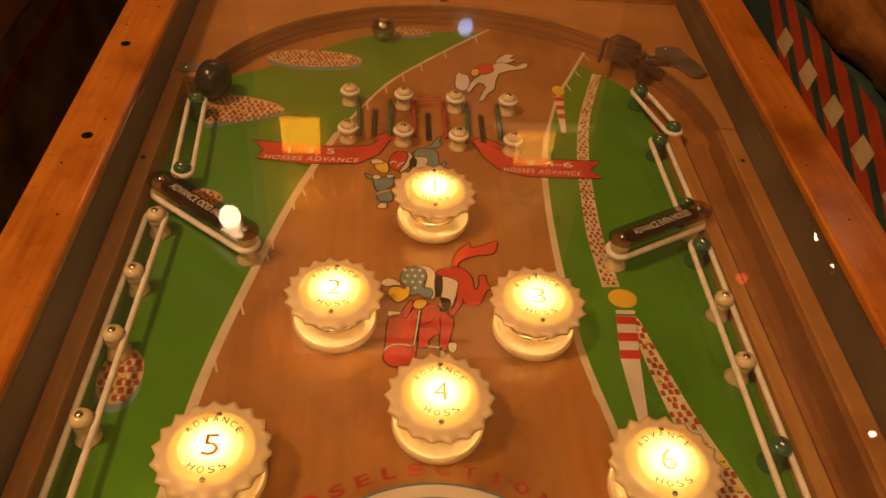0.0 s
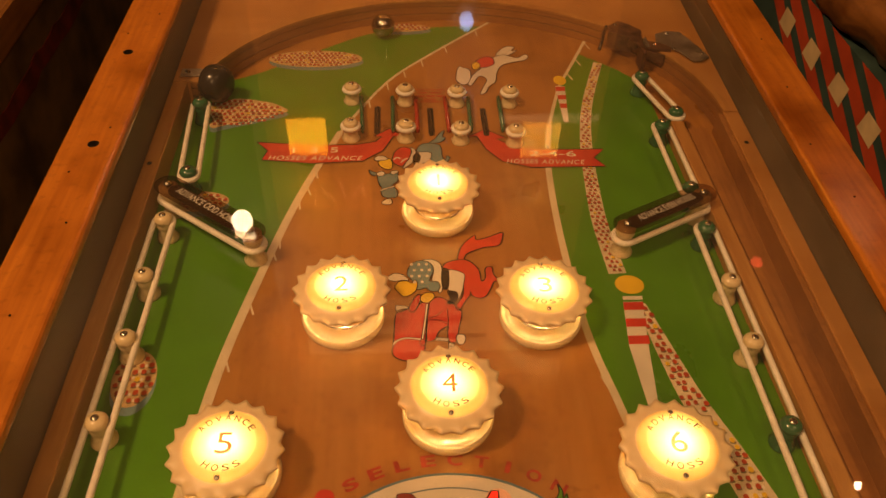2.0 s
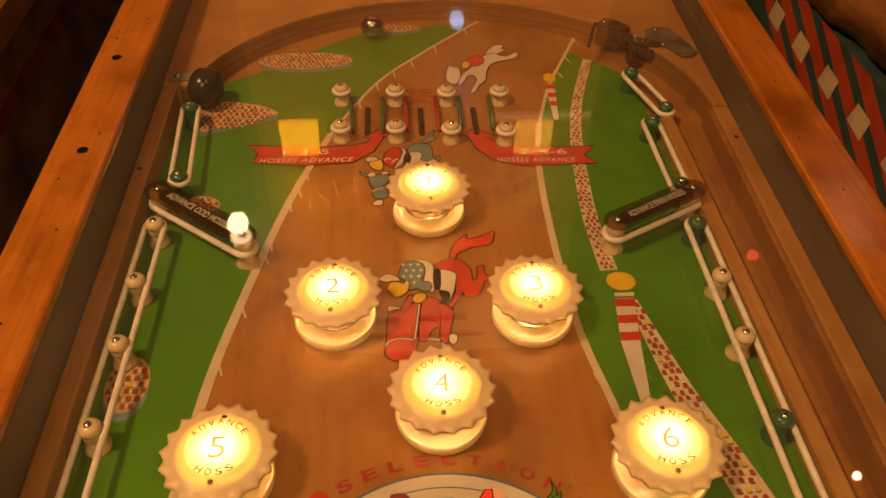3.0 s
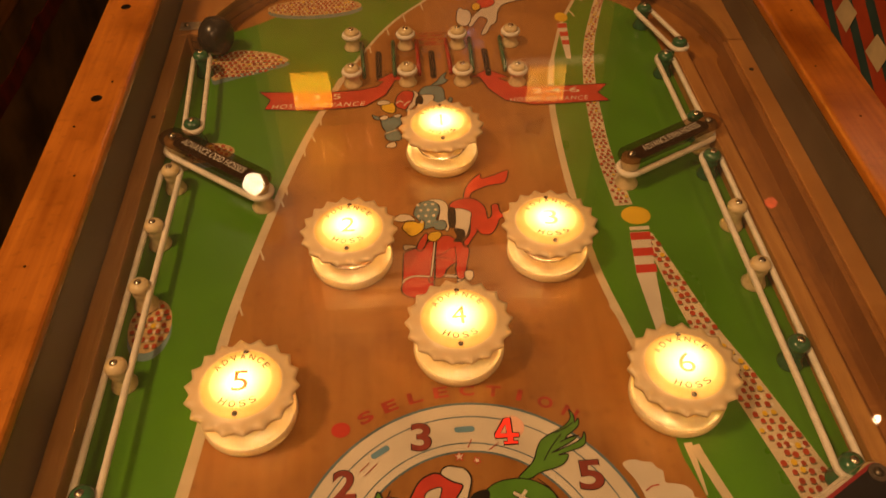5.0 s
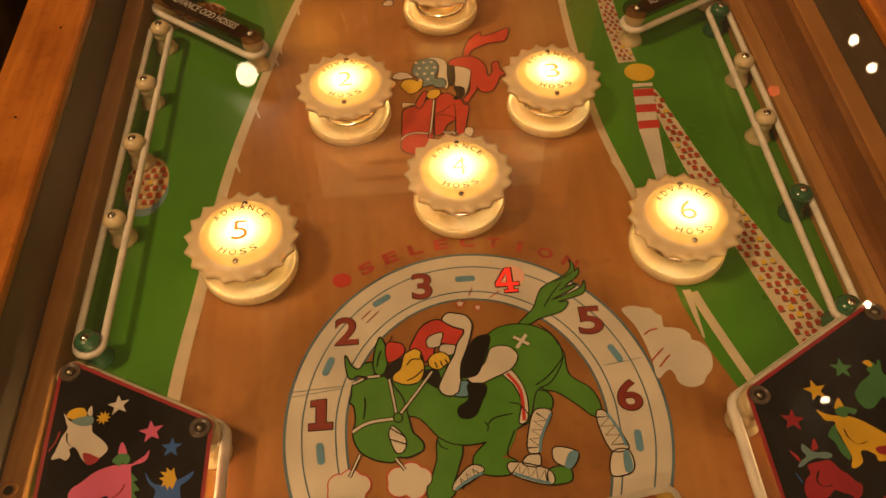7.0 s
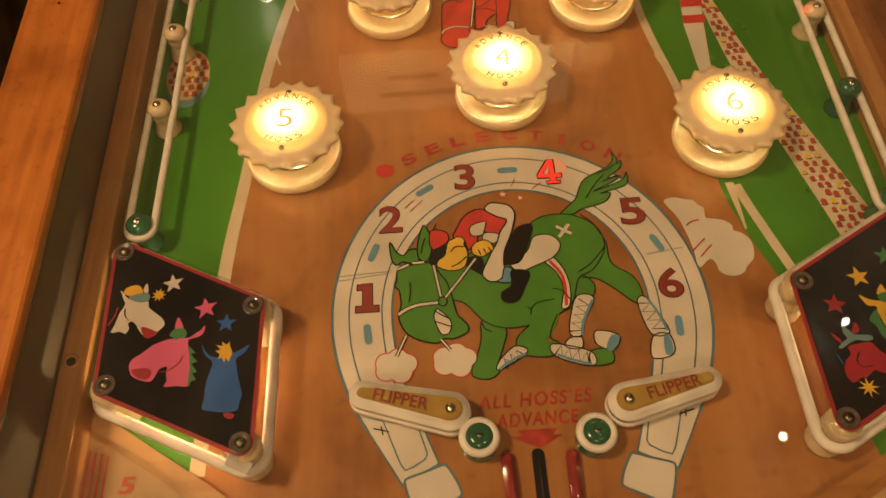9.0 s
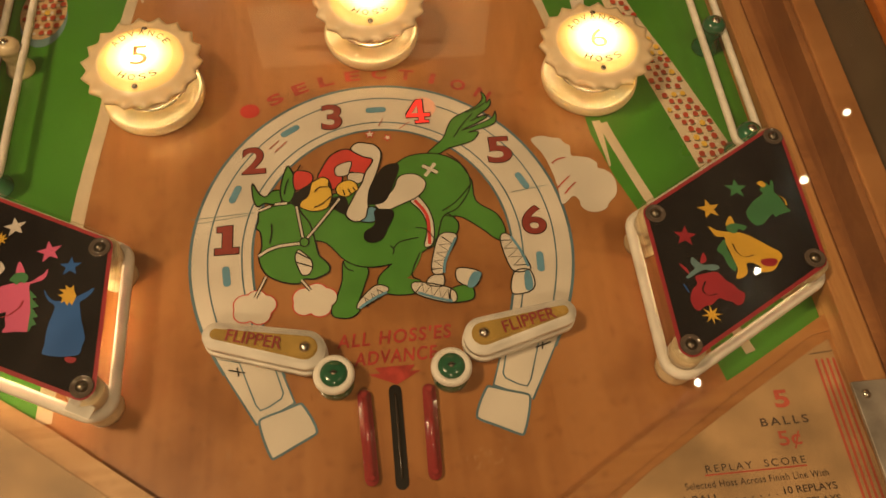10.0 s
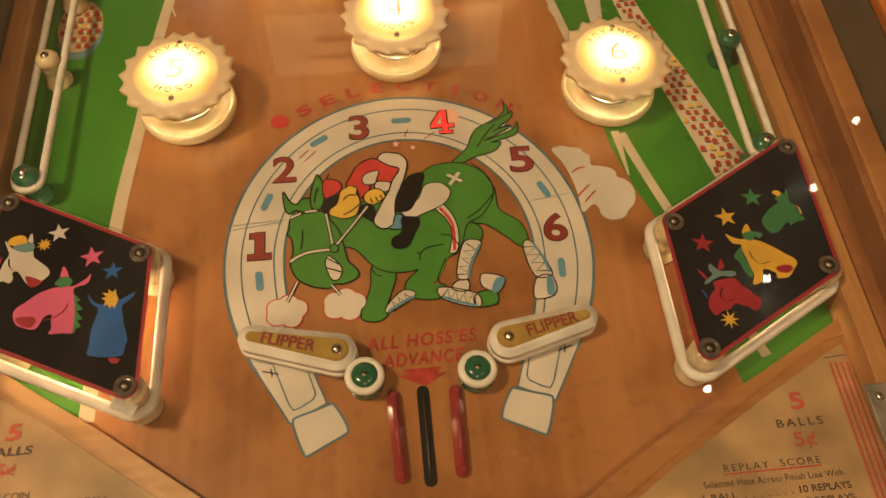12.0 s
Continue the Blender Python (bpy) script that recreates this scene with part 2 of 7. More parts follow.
M_GLASS = clear("cabinet_glass", (0.985, 0.99, 0.985), 0.0, 1.5, 0.021)
M_TINT = clear("brown_acrylic", (0.72, 0.62, 0.52), 0.03)
M_CROWD = mat("buff_paint", (0.60, 0.42, 0.22), 0.35, 0, 0.15, 90, 0.02, 0.4)
M_CROWD_RED = mat("worn_red_paint", (0.46, 0.055, 0.025), 0.35, 0, 0.25, 150, 0.02, 0.4)
M_CROWD_DARK = mat("dark_olive_paint", (0.17, 0.13, 0.07), 0.35, 0, 0.2, 80, 0.02, 0.4)
M_GREEN_CLEAR = mat("green_guide_plastic", (0.018, 0.13, 0.07), 0.15, 0, 0.1, 60, 0.0, 0.5)
M_RED_CLEAR = mat("red_guide_plastic", (0.42, 0.03, 0.025), 0.15, 0, 0.1, 60, 0.0, 0.5)
M_ROSE = mat("rose_guide_plastic", (0.30, 0.034, 0.034), 0.12, 0, 0.12, 60, 0.02, 0.5)
M_PRINT = mat("black_print", (0.009, 0.007, 0.009), 0.16, 0, 0.2, 50, 0.0, 0.0)
M_PRINT_RED = mat("red_print", (0.32, 0.02, 0.03), 0.35, 0, 0.1, 50, 0.0)
M_PINK = mat("pink_print", (0.66, 0.11, 0.25), 0.35, 0, 0.08, 50, 0.0)
M_SKY = mat("blue_print", (0.012, 0.105, 0.40), 0.35, 0, 0.1, 50, 0.0)
M_GREY = mat("pale_print", (0.62, 0.56, 0.50), 0.35, 0, 0.1, 50, 0.0)
M_PGREEN = mat("green_print", (0.045, 0.19, 0.065), 0.35, 0, 0.1, 50, 0.0)
M_PYELLOW = mat("yellow_print", (0.72, 0.42, 0.035), 0.35, 0, 0.1, 50, 0.0)
M_PRED = mat("crimson_print", (0.33, 0.016, 0.03), 0.35, 0, 0.1, 50, 0.0)
M_CARD = mat("aged_card_paper", (0.47, 0.295, 0.135), 0.5, 0, 0.24, 30, 0.05, 0.25)
M_INK = mat("black_ink", (0.075, 0.045, 0.028), 0.6, 0, 0.1, 60, 0.0)
M_INK_RED = mat("red_ink", (0.50, 0.085, 0.045), 0.6, 0, 0.12, 60, 0.0)
M_FLIP = mat("flipper_yellow", (0.42, 0.27, 0.06), 0.25, 0, 0.12, 90, 0.02, 0.5)
M_CAPINK = lit_plastic("cap_lettering", (0.10, 0.05, 0.015), 0.22, 0.5)
M_NUMBER = lit_plastic("cap_number", (0.24, 0.09, 0.03), 0.33, 0.5)
M_INSERT = glowing("red_insert", (0.95, 0.04, 0.025), 0.6)
# Pale pink that imitates the light spread round the lit figure.
M_INSERT_GLOW = glowing("pink_insert_glow", (0.84, 0.46, 0.34), 0.04)
M_ROOM = mat("room_wall", (0.20, 0.12, 0.06), 0.8, 0, 0.15, 2, 0.05, 0, 30)
M_CARPET = mat("dark_carpet", (0.03, 0.018, 0.012), 0.9, 0, 0.3, 8, 0.2, 0, 300)
M_CEIL = mat("ceiling_boards", (0.10, 0.06, 0.035), 0.8, 0, 0.2, 3, 0.05, 0, 40)
M_NEIGHBOUR = mat("neighbour_paint", (0.085, 0.055, 0.028), 0.5, 0, 0.3, 12, 0.05)
M_PANEL_RED = mat("panel_red_paint", (0.55, 0.085, 0.045), 0.5, 0, 0.15, 25, 0.04)
M_STRIPE = mat("faded_red_paint", (0.20, 0.03, 0.018), 0.6, 0, 0.4, 30, 0.05)
M_PANEL_TEAL = mat("panel_teal_paint", (0.045, 0.095, 0.09), 0.5, 0, 0.2, 25, 0.04)
M_PANEL_CREAM = mat("panel_cream_paint", (0.72, 0.58, 0.36), 0.5, 0, 0.15, 25, 0.04)
M_LOG = wood("dark_log_wood", (0.34, 0.14, 0.045), (0.11, 0.042, 0.016), 0.4, 0.25, "y", 0.25, 0.6, 0.55)
M_FAR = mat("far_machine_paint", (0.20, 0.115, 0.05), 0.5, 0, 0.4, 14, 0.08)
M_FAR_RAIL = wood("far_rail_wood", (0.42, 0.18, 0.06), (0.20, 0.08, 0.028), 0.35, 0.3, "y", 0.35, 0.3, 0.4)
M_ART_GLOW = glowing("art_glow", (1.0, 0.34, 0.07), 0.32)
M_ART_STROKE = glowing("art_stroke", (1.0, 0.50, 0.24), 2.2)
M_BACKGLASS = glowing("backglass_art", (0.55, 0.24, 0.07), 0.10)
M_BACK_PANEL = glowing("backglass_pale_panel", (1.0, 0.70, 0.36), 0.55)
M_BACK_STRIP = glowing("backglass_strip", (1.0, 0.72, 0.42), 0.75)
M_LIT_YELLOW = glowing("lit_window", (1.0, 0.46, 0.04), 8.0)
M_LIT_AMBER = glowing("amber_window", (1.0, 0.50, 0.09), 4.6)
M_LIT_BULB = glowing("lit_bulb", (1.0, 0.80, 0.50), 60.0)
M_LIT_GLOBE = glowing("lit_globe", (1.0, 0.84, 0.55), 26.0)
M_LIT_BLUE = glowing("blue_lamp", (0.25, 0.5, 1.0), 7.0)
M_LIT_RED = glowing("red_lamp", (1.0, 0.10, 0.05), 6.0)


# ---- mesh helpers ----
def part(name, bm, material, parent=None, label="", smooth=False):
    me = bpy.data.meshes.new(name)
    bm.normal_update()
    bm.to_mesh(me)
    bm.free()
    me.materials.append(material)
    if smooth:
        for f in me.polygons:
            f.use_smooth = True
    ob = new(name, me)
    if parent:
        ob.parent = parent
    if label:
        ob["label"] = label
    return ob


def thing(name, place, label, category, group="", kind=""):
    ob = new(name)
    ob.matrix_basis = Matrix.Translation(place)
    return tagged(ob, label, category, group, kind)


def bm_box(x0, x1, y0, y1, z0, z1, bevel=0.0, segments=2):
    bm = bmesh.new()
    bmesh.ops.create_cube(bm, size=1)
    for v in bm.verts:
        v.co = (x0 + (v.co.x + 0.5) * (x1 - x0), y0 + (v.co.y + 0.5) * (y1 - y0), z0 + (v.co.z + 0.5) * (z1 - z0))
    if bevel:
        bmesh.ops.bevel(bm, geom=bm.edges[:], offset=bevel, segments=segments, affect="EDGES", profile=0.6)
    return bm


def bm_lathe(profile, sides=24, at=(0, 0, 0)):
    """A turned solid from (radius, height) pairs; a radius of nought closes it."""
    bm = bmesh.new()
    rings = []
    for r, z in profile:
        if r <= 1e-6:
            rings.append([bm.verts.new((at[0], at[1], at[2] + z))])
        else:
            rings.append([bm.verts.new((at[0] + r * math.cos(2 * math.pi * k / sides), at[1] + r * math.sin(2 * math.pi * k / sides), at[2] + z)) for k in range(sides)])
    for a, b in zip(rings, rings[1:]):
        for k in range(sides):
            j = (k + 1) % sides
            if len(a) == 1 and len(b) > 1:
                bm.faces.new((a[0], b[k], b[j]))
            elif len(b) == 1 and len(a) > 1:
                bm.faces.new((a[k], a[j], b[0]))
            elif len(a) > 1:
                bm.faces.new((a[k], a[j], b[j], b[k]))
    bmesh.ops.recalc_face_normals(bm, faces=bm.faces[:])
    return bm


def bm_plate(outline, z0, z1, bevel=0.0):
    """A flat solid with this outline between two heights."""
    bm = bmesh.new()
    low = [bm.verts.new((x, y, z0)) for x, y in outline]
    f = bm.faces.new(low)
    up = bmesh.ops.extrude_face_region(bm, geom=[f])
    tops = [v for v in up["geom"] if isinstance(v, bmesh.types.BMVert)]
    for v in tops:
        v.co.z = z1
    bmesh.ops.recalc_face_normals(bm, faces=bm.faces[:])
    if bevel:
        edges = [e for e in bm.edges if all(v in tops for v in e.verts)]
        bmesh.ops.bevel(bm, geom=edges, offset=bevel, segments=2, affect="EDGES")
    return bm


def bm_tube(path, r, sides=10, closed=True, squash=1.0):
    """A tube along a path in space."""
    bm = bmesh.new()
    rings, n = [], len(path)
    for i, p in enumerate(path):
        a = Vector(path[(i - 1) % n] if closed or i else path[0])
        b = Vector(path[(i + 1) % n] if closed or i < n - 1 else path[-1])
        d = (b - a).normalized()
        side = d.cross(Vector((0, 0, 1)))
        side = side.normalized() if side.length > 1e-4 else Vector((1, 0, 0))
        up = side.cross(d)
        rings.append([bm.verts.new(Vector(p) + side * r * math.cos(2 * math.pi * k / sides) + up * r * squash * math.sin(2 * math.pi * k / sides)) for k in range(sides)])
    pairs = list(zip(rings, rings[1:])) + ([(rings[-1], rings[0])] if closed else [])
    for a, b in pairs:
        for k in range(sides):
            j = (k + 1) % sides
            bm.faces.new((a[k], a[j], b[j], b[k]))
    if not closed:
        bm.faces.new(rings[0])
        bm.faces.new(rings[-1])
    bmesh.ops.recalc_face_normals(bm, faces=bm.faces[:])
    return bm


def hull_loop(centres, r, steps=10):
    """The taut band round pegs of radius r: arcs joined by straights, anticlockwise."""
    mx, my = sum(c[0] for c in centres) / len(centres), sum(c[1] for c in centres) / len(centres)
    pts = sorted(centres, key=lambda c: math.atan2(c[1] - my, c[0] - mx))
    out, n = [], len(pts)
    for i, c in enumerate(pts):
        a, b = pts[i - 1], pts[(i + 1) % n]
        a0 = math.atan2(c[1] - a[1], c[0] - a[0]) - math.pi / 2
        a1 = math.atan2(b[1] - c[1], b[0] - c[0]) - math.pi / 2
        while a1 < a0:
            a1 += 2 * math.pi
        out += [(c[0] + r * math.cos(a0 + (a1 - a0) * k / steps), c[1] + r * math.sin(a0 + (a1 - a0) * k / steps)) for k in range(steps + 1)]
    return out


def curve_through(pts, steps=4, closed=True):
    """A smooth line through a few points."""
    n, out = len(pts), []
    for i in range(n if closed else n - 1):
        if closed:
            p0, p1, p2, p3 = (pts[(i + k - 1) % n] for k in range(4))
        else:
            p0, p1, p2, p3 = pts[max(i - 1, 0)], pts[i], pts[i + 1], pts[min(i + 2, n - 1)]
        for s in range(steps):
            t = s / steps
            out.append(tuple(0.5 * (2 * b + (c - a) * t + (2 * a - 5 * b + 4 * c - d) * t * t + (3 * b - a - 3 * c + d) * t ** 3) for a, b, c, d in zip(p0, p1, p2, p3)))
    if not closed:
        out.append(tuple(pts[-1]))
    return out


def bm_flat(outline, z):
    bm = bmesh.new()
    f = bm.faces.new([bm.verts.new((x, y, z)) for x, y in outline])
    f.normal_update()
    if f.normal.z < 0:
        f.normal_flip()
    bmesh.ops.triangulate(bm, faces=bm.faces[:])
    return bm


def bm_stroke(line, width, z, closed=False, taper=1.0):
    """A painted line of a given width."""
    bm = bmesh.new()
    n, sides = len(line), []
    for i, p in enumerate(line):
        a = line[(i - 1) % n] if closed or i else line[0]
        b = line[(i + 1) % n] if closed or i < n - 1 else line[-1]
        dx, dy = b[0] - a[0], b[1] - a[1]
        d = math.hypot(dx, dy) or 1
        w = width / 2 * (1 + (taper - 1) * i / max(1, n - 1))
        sides.append((bm.verts.new((p[0] - dy / d * w, p[1] + dx / d * w, z)), bm.verts.new((p[0] + dy / d * w, p[1] - dx / d * w, z))))
    for (a, b), (c, d) in zip(sides, sides[1:] + (sides[:1] if closed else [])):
        bm.faces.new((a, b, d, c))
    return bm


def ellipse(cx, cy, rx, ry, n=28, turn=0.0):
    c, s = math.cos(turn), math.sin(turn)
    return [(cx + rx * math.cos(a) * c - ry * math.sin(a) * s, cy + rx * math.cos(a) * s + ry * math.sin(a) * c) for a in (2 * math.pi * k / n for k in range(n))]


def star_outline(cx, cy, r, turn=0.3, inner=0.42, points=5):
    return [(cx + (r if k % 2 == 0 else r * inner) * math.cos(turn + math.pi * k / points), cy + (r if k % 2 == 0 else r * inner) * math.sin(turn + math.pi * k / points)) for k in range(2 * points)]


def writing(name, text, cx, cy, z, width, height, material, parent=None, angle=0.0, bold=0.0, shear=0.0, spread=1.0):
    """Letters of the built-in face, fitted to a width and height, lying flat."""
    data = bpy.data.curves.new(name, "FONT")
    data.body, data.offset, data.shear, data.space_character = text, bold, shear, spread
    tmp = new(name, data)
    me = bpy.data.meshes.new_from_object(tmp)
    bpy.data.objects.remove(tmp)
    xs, ys = [v.co.x for v in me.vertices], [v.co.y for v in me.vertices]
    sx, sy = width / (max(xs) - min(xs)), height / (max(ys) - min(ys))
    mx, my = (max(xs) + min(xs)) / 2, (max(ys) + min(ys)) / 2
    c, s = math.cos(angle), math.sin(angle)
    for v in me.vertices:
        x, y = (v.co.x - mx) * sx, (v.co.y - my) * sy
        v.co = (cx + x * c - y * s, cy + x * s + y * c, z)
    me.name = name
    me.materials.clear()
    me.materials.append(material)
    ob = new(name, me)
    if parent:
        ob.parent = parent
    return ob


def arc_writing(name, text, cx, cy, z, radius, first, last, height, width, material, parent, inward=False, bold=0.006):
    """Letters one by one along an arc, angles in degrees."""
    chars = [(k, ch) for k, ch in enumerate(text) if ch != " "]
    for k, ch in chars:
        a = radians(first + (last - first) * k / max(1, len(text) - 1))
        w = width * (0.35 if ch in "I1" else 1.0)
        writing(name, ch, cx + radius * math.cos(a), cy + radius * math.sin(a), z, w, height, material, parent, a + (math.pi / 2 if inward else -math.pi / 2), bold)


# ---- room ----
def wall(name, x0, x1, y0, y1, z0, z1, material):
    return tagged(part(name, bm_box(x0, x1, y0, y1, z0, z1), material), "plain brown wall closing the dim games room", "wall", kind="structure")


FLOOR = -0.86
tagged(part("floor", bm_box(-3.2, 3.2, -3.0, 4.2, FLOOR - 0.1, FLOOR), M_CARPET), "dark worn carpet floor of the games room", "floor", kind="structure")
tagged(part("ceiling", bm_box(-3.2, 3.2, -3.0, 4.2, 2.5, 2.6), M_CEIL), "dark brown boarded ceiling of the games room", "ceiling", kind="structure")
wall("wall_west", -3.3, -3.2, -3.0, 4.2, FLOOR, 2.5, M_ROOM)
wall("wall_east", 3.2, 3.3, -3.0, 4.2, FLOOR, 2.5, M_ROOM)
wall("wall_south", -3.3, 3.3, -3.1, -3.0, FLOOR, 2.5, M_ROOM)
wall("wall_north", -3.3, 3.3, 4.2, 4.3, FLOOR, 2.5, M_ROOM)

# Unseen pendant fittings, added to house the fill lights.
for x, y, z in FILL_LAMPS:
    ob = thing("pendant_lamp", (x, y, z), "unseen brown metal pendant added to carry a fill light", "lamp", "pendant lamps")
    part("shade", bm_lathe([(0.05, 0.20), (0.07, 0.17), (0.22, 0.03), (0.225, 0.02), (0.215, 0.03), (0.06, 0.16), (0.04, 0.19)], 32), M_BROWN_METAL, ob, smooth=True)
    part("cord", bm_lathe([(0, 0.2), (0.004, 0.2), (0.004, 2.5005 - z), (0, 2.5005 - z)], 8), M_BLACK, ob)


# ---- cabinet ----
Y0, Y1 = -0.30, 0.822
XL, XR = -0.256, 0.306
RAIL_TOP = 0.074


def right_x(y, base=XR):
    """The right side runs out a little towards the back."""
    return base + 0.026 * (y - 0.25)


def slanted(bm):
    for v in bm.verts:
        v.co.x += 0.026 * (v.co.y - 0.25)
    return bm


left_side = tagged(part("cabinet_side_left", bm_box(-0.300, XL, Y0, 1.02, -0.36, 0.0640), M_WALL), "grey-brown inner side of the pinball cabinet", "cabinet side", kind="structure")
right_side = tagged(part("cabinet_side_right", slanted(bm_box(XR, 0.350, Y0, 1.02, -0.36, 0.0640)), M_WALL), "grey-brown inner side of the pinball cabinet", "cabinet side", kind="structure")
left_rail = thing("side_rail", (0, 0, 0), "worn orange varnished wooden side rail with dark bolt holes", "rail", "wooden side rails")
part("rail_bar", bm_box(-0.3025, XL + 0.001, Y0, 1.02, 0.0645, RAIL_TOP, 0.0035, 3), M_RAIL, left_rail)
right_rail = thing("side_rail", (0, 0, 0), "worn orange varnished wooden side rail, rounded along the edges", "rail", "wooden side rails")
part("rail_bar", slanted(bm_box(XR - 0.001, 0.3525, Y0, 1.02, 0.0645, RAIL_TOP, 0.0035, 3)), M_RAIL, right_rail)
for x, y in ((-0.281, 0.735), (-0.282, 0.584), (-0.276, 0.437)):
    part("bolt_plug", bm_lathe([(0.0, 0.0006), (0.0036, 0.0006), (0.0046, 0.0002), (0.0048, -0.002)], 20, (x, y, RAIL_TOP)), M_BLACK, left_rail, "dark recessed bolt plug")
for x, y in ((-0.268, 0.46), (-0.285, 0.40), (-0.270, 0.34), (-0.290, 0.62), (-0.268, 0.66), (-0.28, 0.25)):
    part("nail_hole", bm_lathe([(0.0, 0.0004), (0.0009, 0.0004), (0.0011, -0.001)], 8, (x, y, RAIL_TOP)), M_BLACK, left_rail)
for x, y in ((0.335, 0.52), (0.322, 0.43), (0.342, 0.61), (0.33, 0.36)):
    part("nail_hole", bm_lathe([(0.0, 0.0004), (0.0009, 0.0004), (0.0011, -0.001)], 8, (x, y, RAIL_TOP)), M_BLACK, right_rail)
tagged(part("cabinet_back", bm_box(-0.30, 0.37, Y1, Y1 + 0.02, -0.36, 0.060), M_LOW), "brown wooden back board of the pinball cabinet", "cabinet back", kind="structure")
tagged(part("cabinet_front", bm_box(-0.30, 0.36, Y0 - 0.03, Y0, -0.36, RAIL_TOP), M_RAIL), "orange wooden front of the pinball cabinet", "cabinet front", kind="structure")

left_low = tagged(part("low_rail_left", bm_box(XL + 0.0005, -0.2410, Y0, 0.612, 0.0, 0.0250, 0.0012), M_LOW), "low brown wooden ball rail along the playfield", "rail", kind="structure")
lane_rail = tagged(part("lane_divider", bm_box(0.2435, 0.2560, Y0, 0.545, 0.0, 0.020, 0.0012), M_LOW), "low light wooden divider beside the shooter lane", "rail", kind="structure")
right_low = tagged(part("low_rail_right", slanted(bm_box(0.2895, XR - 0.0005, Y0, 0.5517, 0.0, 0.0256, 0.0012)), M_MAPLE), "low brown wooden rail outside the shooter lane", "rail", kind="structure")
part("screw_cup", bm_lathe([(0.0026, 0.0003), (0.0036, 0.0009), (0.0046, 0.0007), (0.0050, -0.001)], 20, (-0.2495, 0.020, 0.025)), M_STRIP, left_low, smooth=True)
part("screw_hole", bm_lathe([(0.0, 0.0003), (0.0029, 0.0003), (0.0029, -0.001)], 16, (-0.2495, 0.020, 0.025)), M_BLACK, left_low)
part("screw_hole", bm_lathe([(0.0, 0.0004), (0.0022, 0.0004), (0.003, -0.001)], 12, (0.304, 0.50, 0.0256)), M_BLACK, right_low)
part("screw_hole", bm_lathe([(0.0, 0.0004), (0.0022, 0.0004), (0.003, -0.001)], 12, (-0.250, 0.475, 0.025)), M_BLACK, left_low)

# shooter lane floor in long strips
lane = tagged(part("shooter_lane", bm_box(0.256, 0.2895 - 0.0005, Y0, 0.56, 0.0002, 0.0010), M_LANE), "dark brown wooden shooter lane floor", "lane", kind="structure")
part("lane_liner", slanted(bm_box(0.2845, 0.2893, Y0, 0.552, 0.0003, 0.0235, 0.0008)), M_ARCH, lane, "mahogany lane liner")
part("lane_groove", bm_box(0.2685, 0.2745, Y0, 0.57, 0.0012, 0.0022, 0.0003), M_ARCH, lane)
part("lane_strip", bm_box(0.2600, 0.2640, Y0, 0.55, 0.0012, 0.0024, 0.0004), M_LANE, lane)

# ---- playfield ----
playfield = tagged(part("playfield", bm_box(XL, 0.325, Y0, Y1, -0.014, 0.0), M_FIELD), "varnished orange-brown plywood pinball playfield with painted racecourse", "playfield", kind="structure")
EPS = 0.00012


step_count = [0]


def lift(layer):
    """Each new coat lies a hair above the one before."""
    step_count[0] = (step_count[0] + 1) % 9
    return (layer + 0.05 * step_count[0]) * EPS


def paint(name, outline, material, layer=1, smooth=True, edge=0.0, label="", edge_mat=None):
    pts = curve_through(outline) if smooth else outline
    ob = part(name, bm_flat(pts, lift(layer)), material, playfield, label)
    if edge:
        part(name + "_outline", bm_stroke(pts, edge, (layer + 0.5) * EPS, True), edge_mat or M_BLACK, playfield)
    return ob


def line(name, pts, width, material=None, layer=3, taper=1.0):
    return part(name, bm_stroke(curve_through(pts, 5, False) if len(pts) > 2 else pts, width, lift(layer), False, taper), material or M_LINE, playfield)


LEFT_LINE = [(0.094, 0.794), (0.011, 0.709), (-0.040, 0.647), (-0.085, 0.557), (-0.119, 0.452), (-0.148, 0.327), (-0.163, 0.243), (-0.170, 0.161), (-0.178, 0.084), (-0.182, -0.04)]
RIGHT_LINE = [(0.196, 0.742), (0.170, 0.686), (0.148, 0.637), (0.127, 0.567), (0.116, 0.500), (0.112, 0.401), (0.115, 0.294), (0.126, 0.222), (0.134, 0.175)]
TOP_EDGE = [(-0.243, 0.640), (-0.199, 0.657), (-0.165, 0.678), (-0.106, 0.725), (-0.048, 0.761), (0.030, 0.774), (0.072, 0.775)]
left_edge = curve_through(LEFT_LINE, 5, False)
top_edge = curve_through(TOP_EDGE, 5, False)
paint("green_infield", [p for p in left_edge if p[1] < 0.772] + [(-0.182, -0.10), (-0.243, -0.10)] + top_edge, M_GREEN, 1, False, label="glossy green painted grass")
right_edge = curve_through(RIGHT_LINE, 5, False)
paint("green_outfield", [p for p in right_edge if p[1] < 0.722] + [(0.138, 0.120), (0.147, 0.085), (0.158, 0.055), (0.186, -0.08), (0.2435, -0.08), (0.2435, 0.646), (0.217, 0.678)], M_GREEN, 1, False, label="glossy green painted grass")

line("rail_line", LEFT_LINE[:4], 0.0032)
line("rail_line", LEFT_LINE[3:], 0.0064, taper=1.35)
line("rail_line", RIGHT_LINE[:4], 0.0035)
line("rail_line", RIGHT_LINE[3:], 0.0060)
line("rail_line", [(0.1475, 0.128), (0.152, 0.110), (0.166, 0.063), (0.198, -0.036)], 0.0062)
line("rail_line", [(0.1435, 0.130), (0.1455, 0.094)], 0.0055, taper=0.25)
line("rail_line", [(0.119, 0.247), (0.130, 0.210)], 0.0040, taper=0.4)
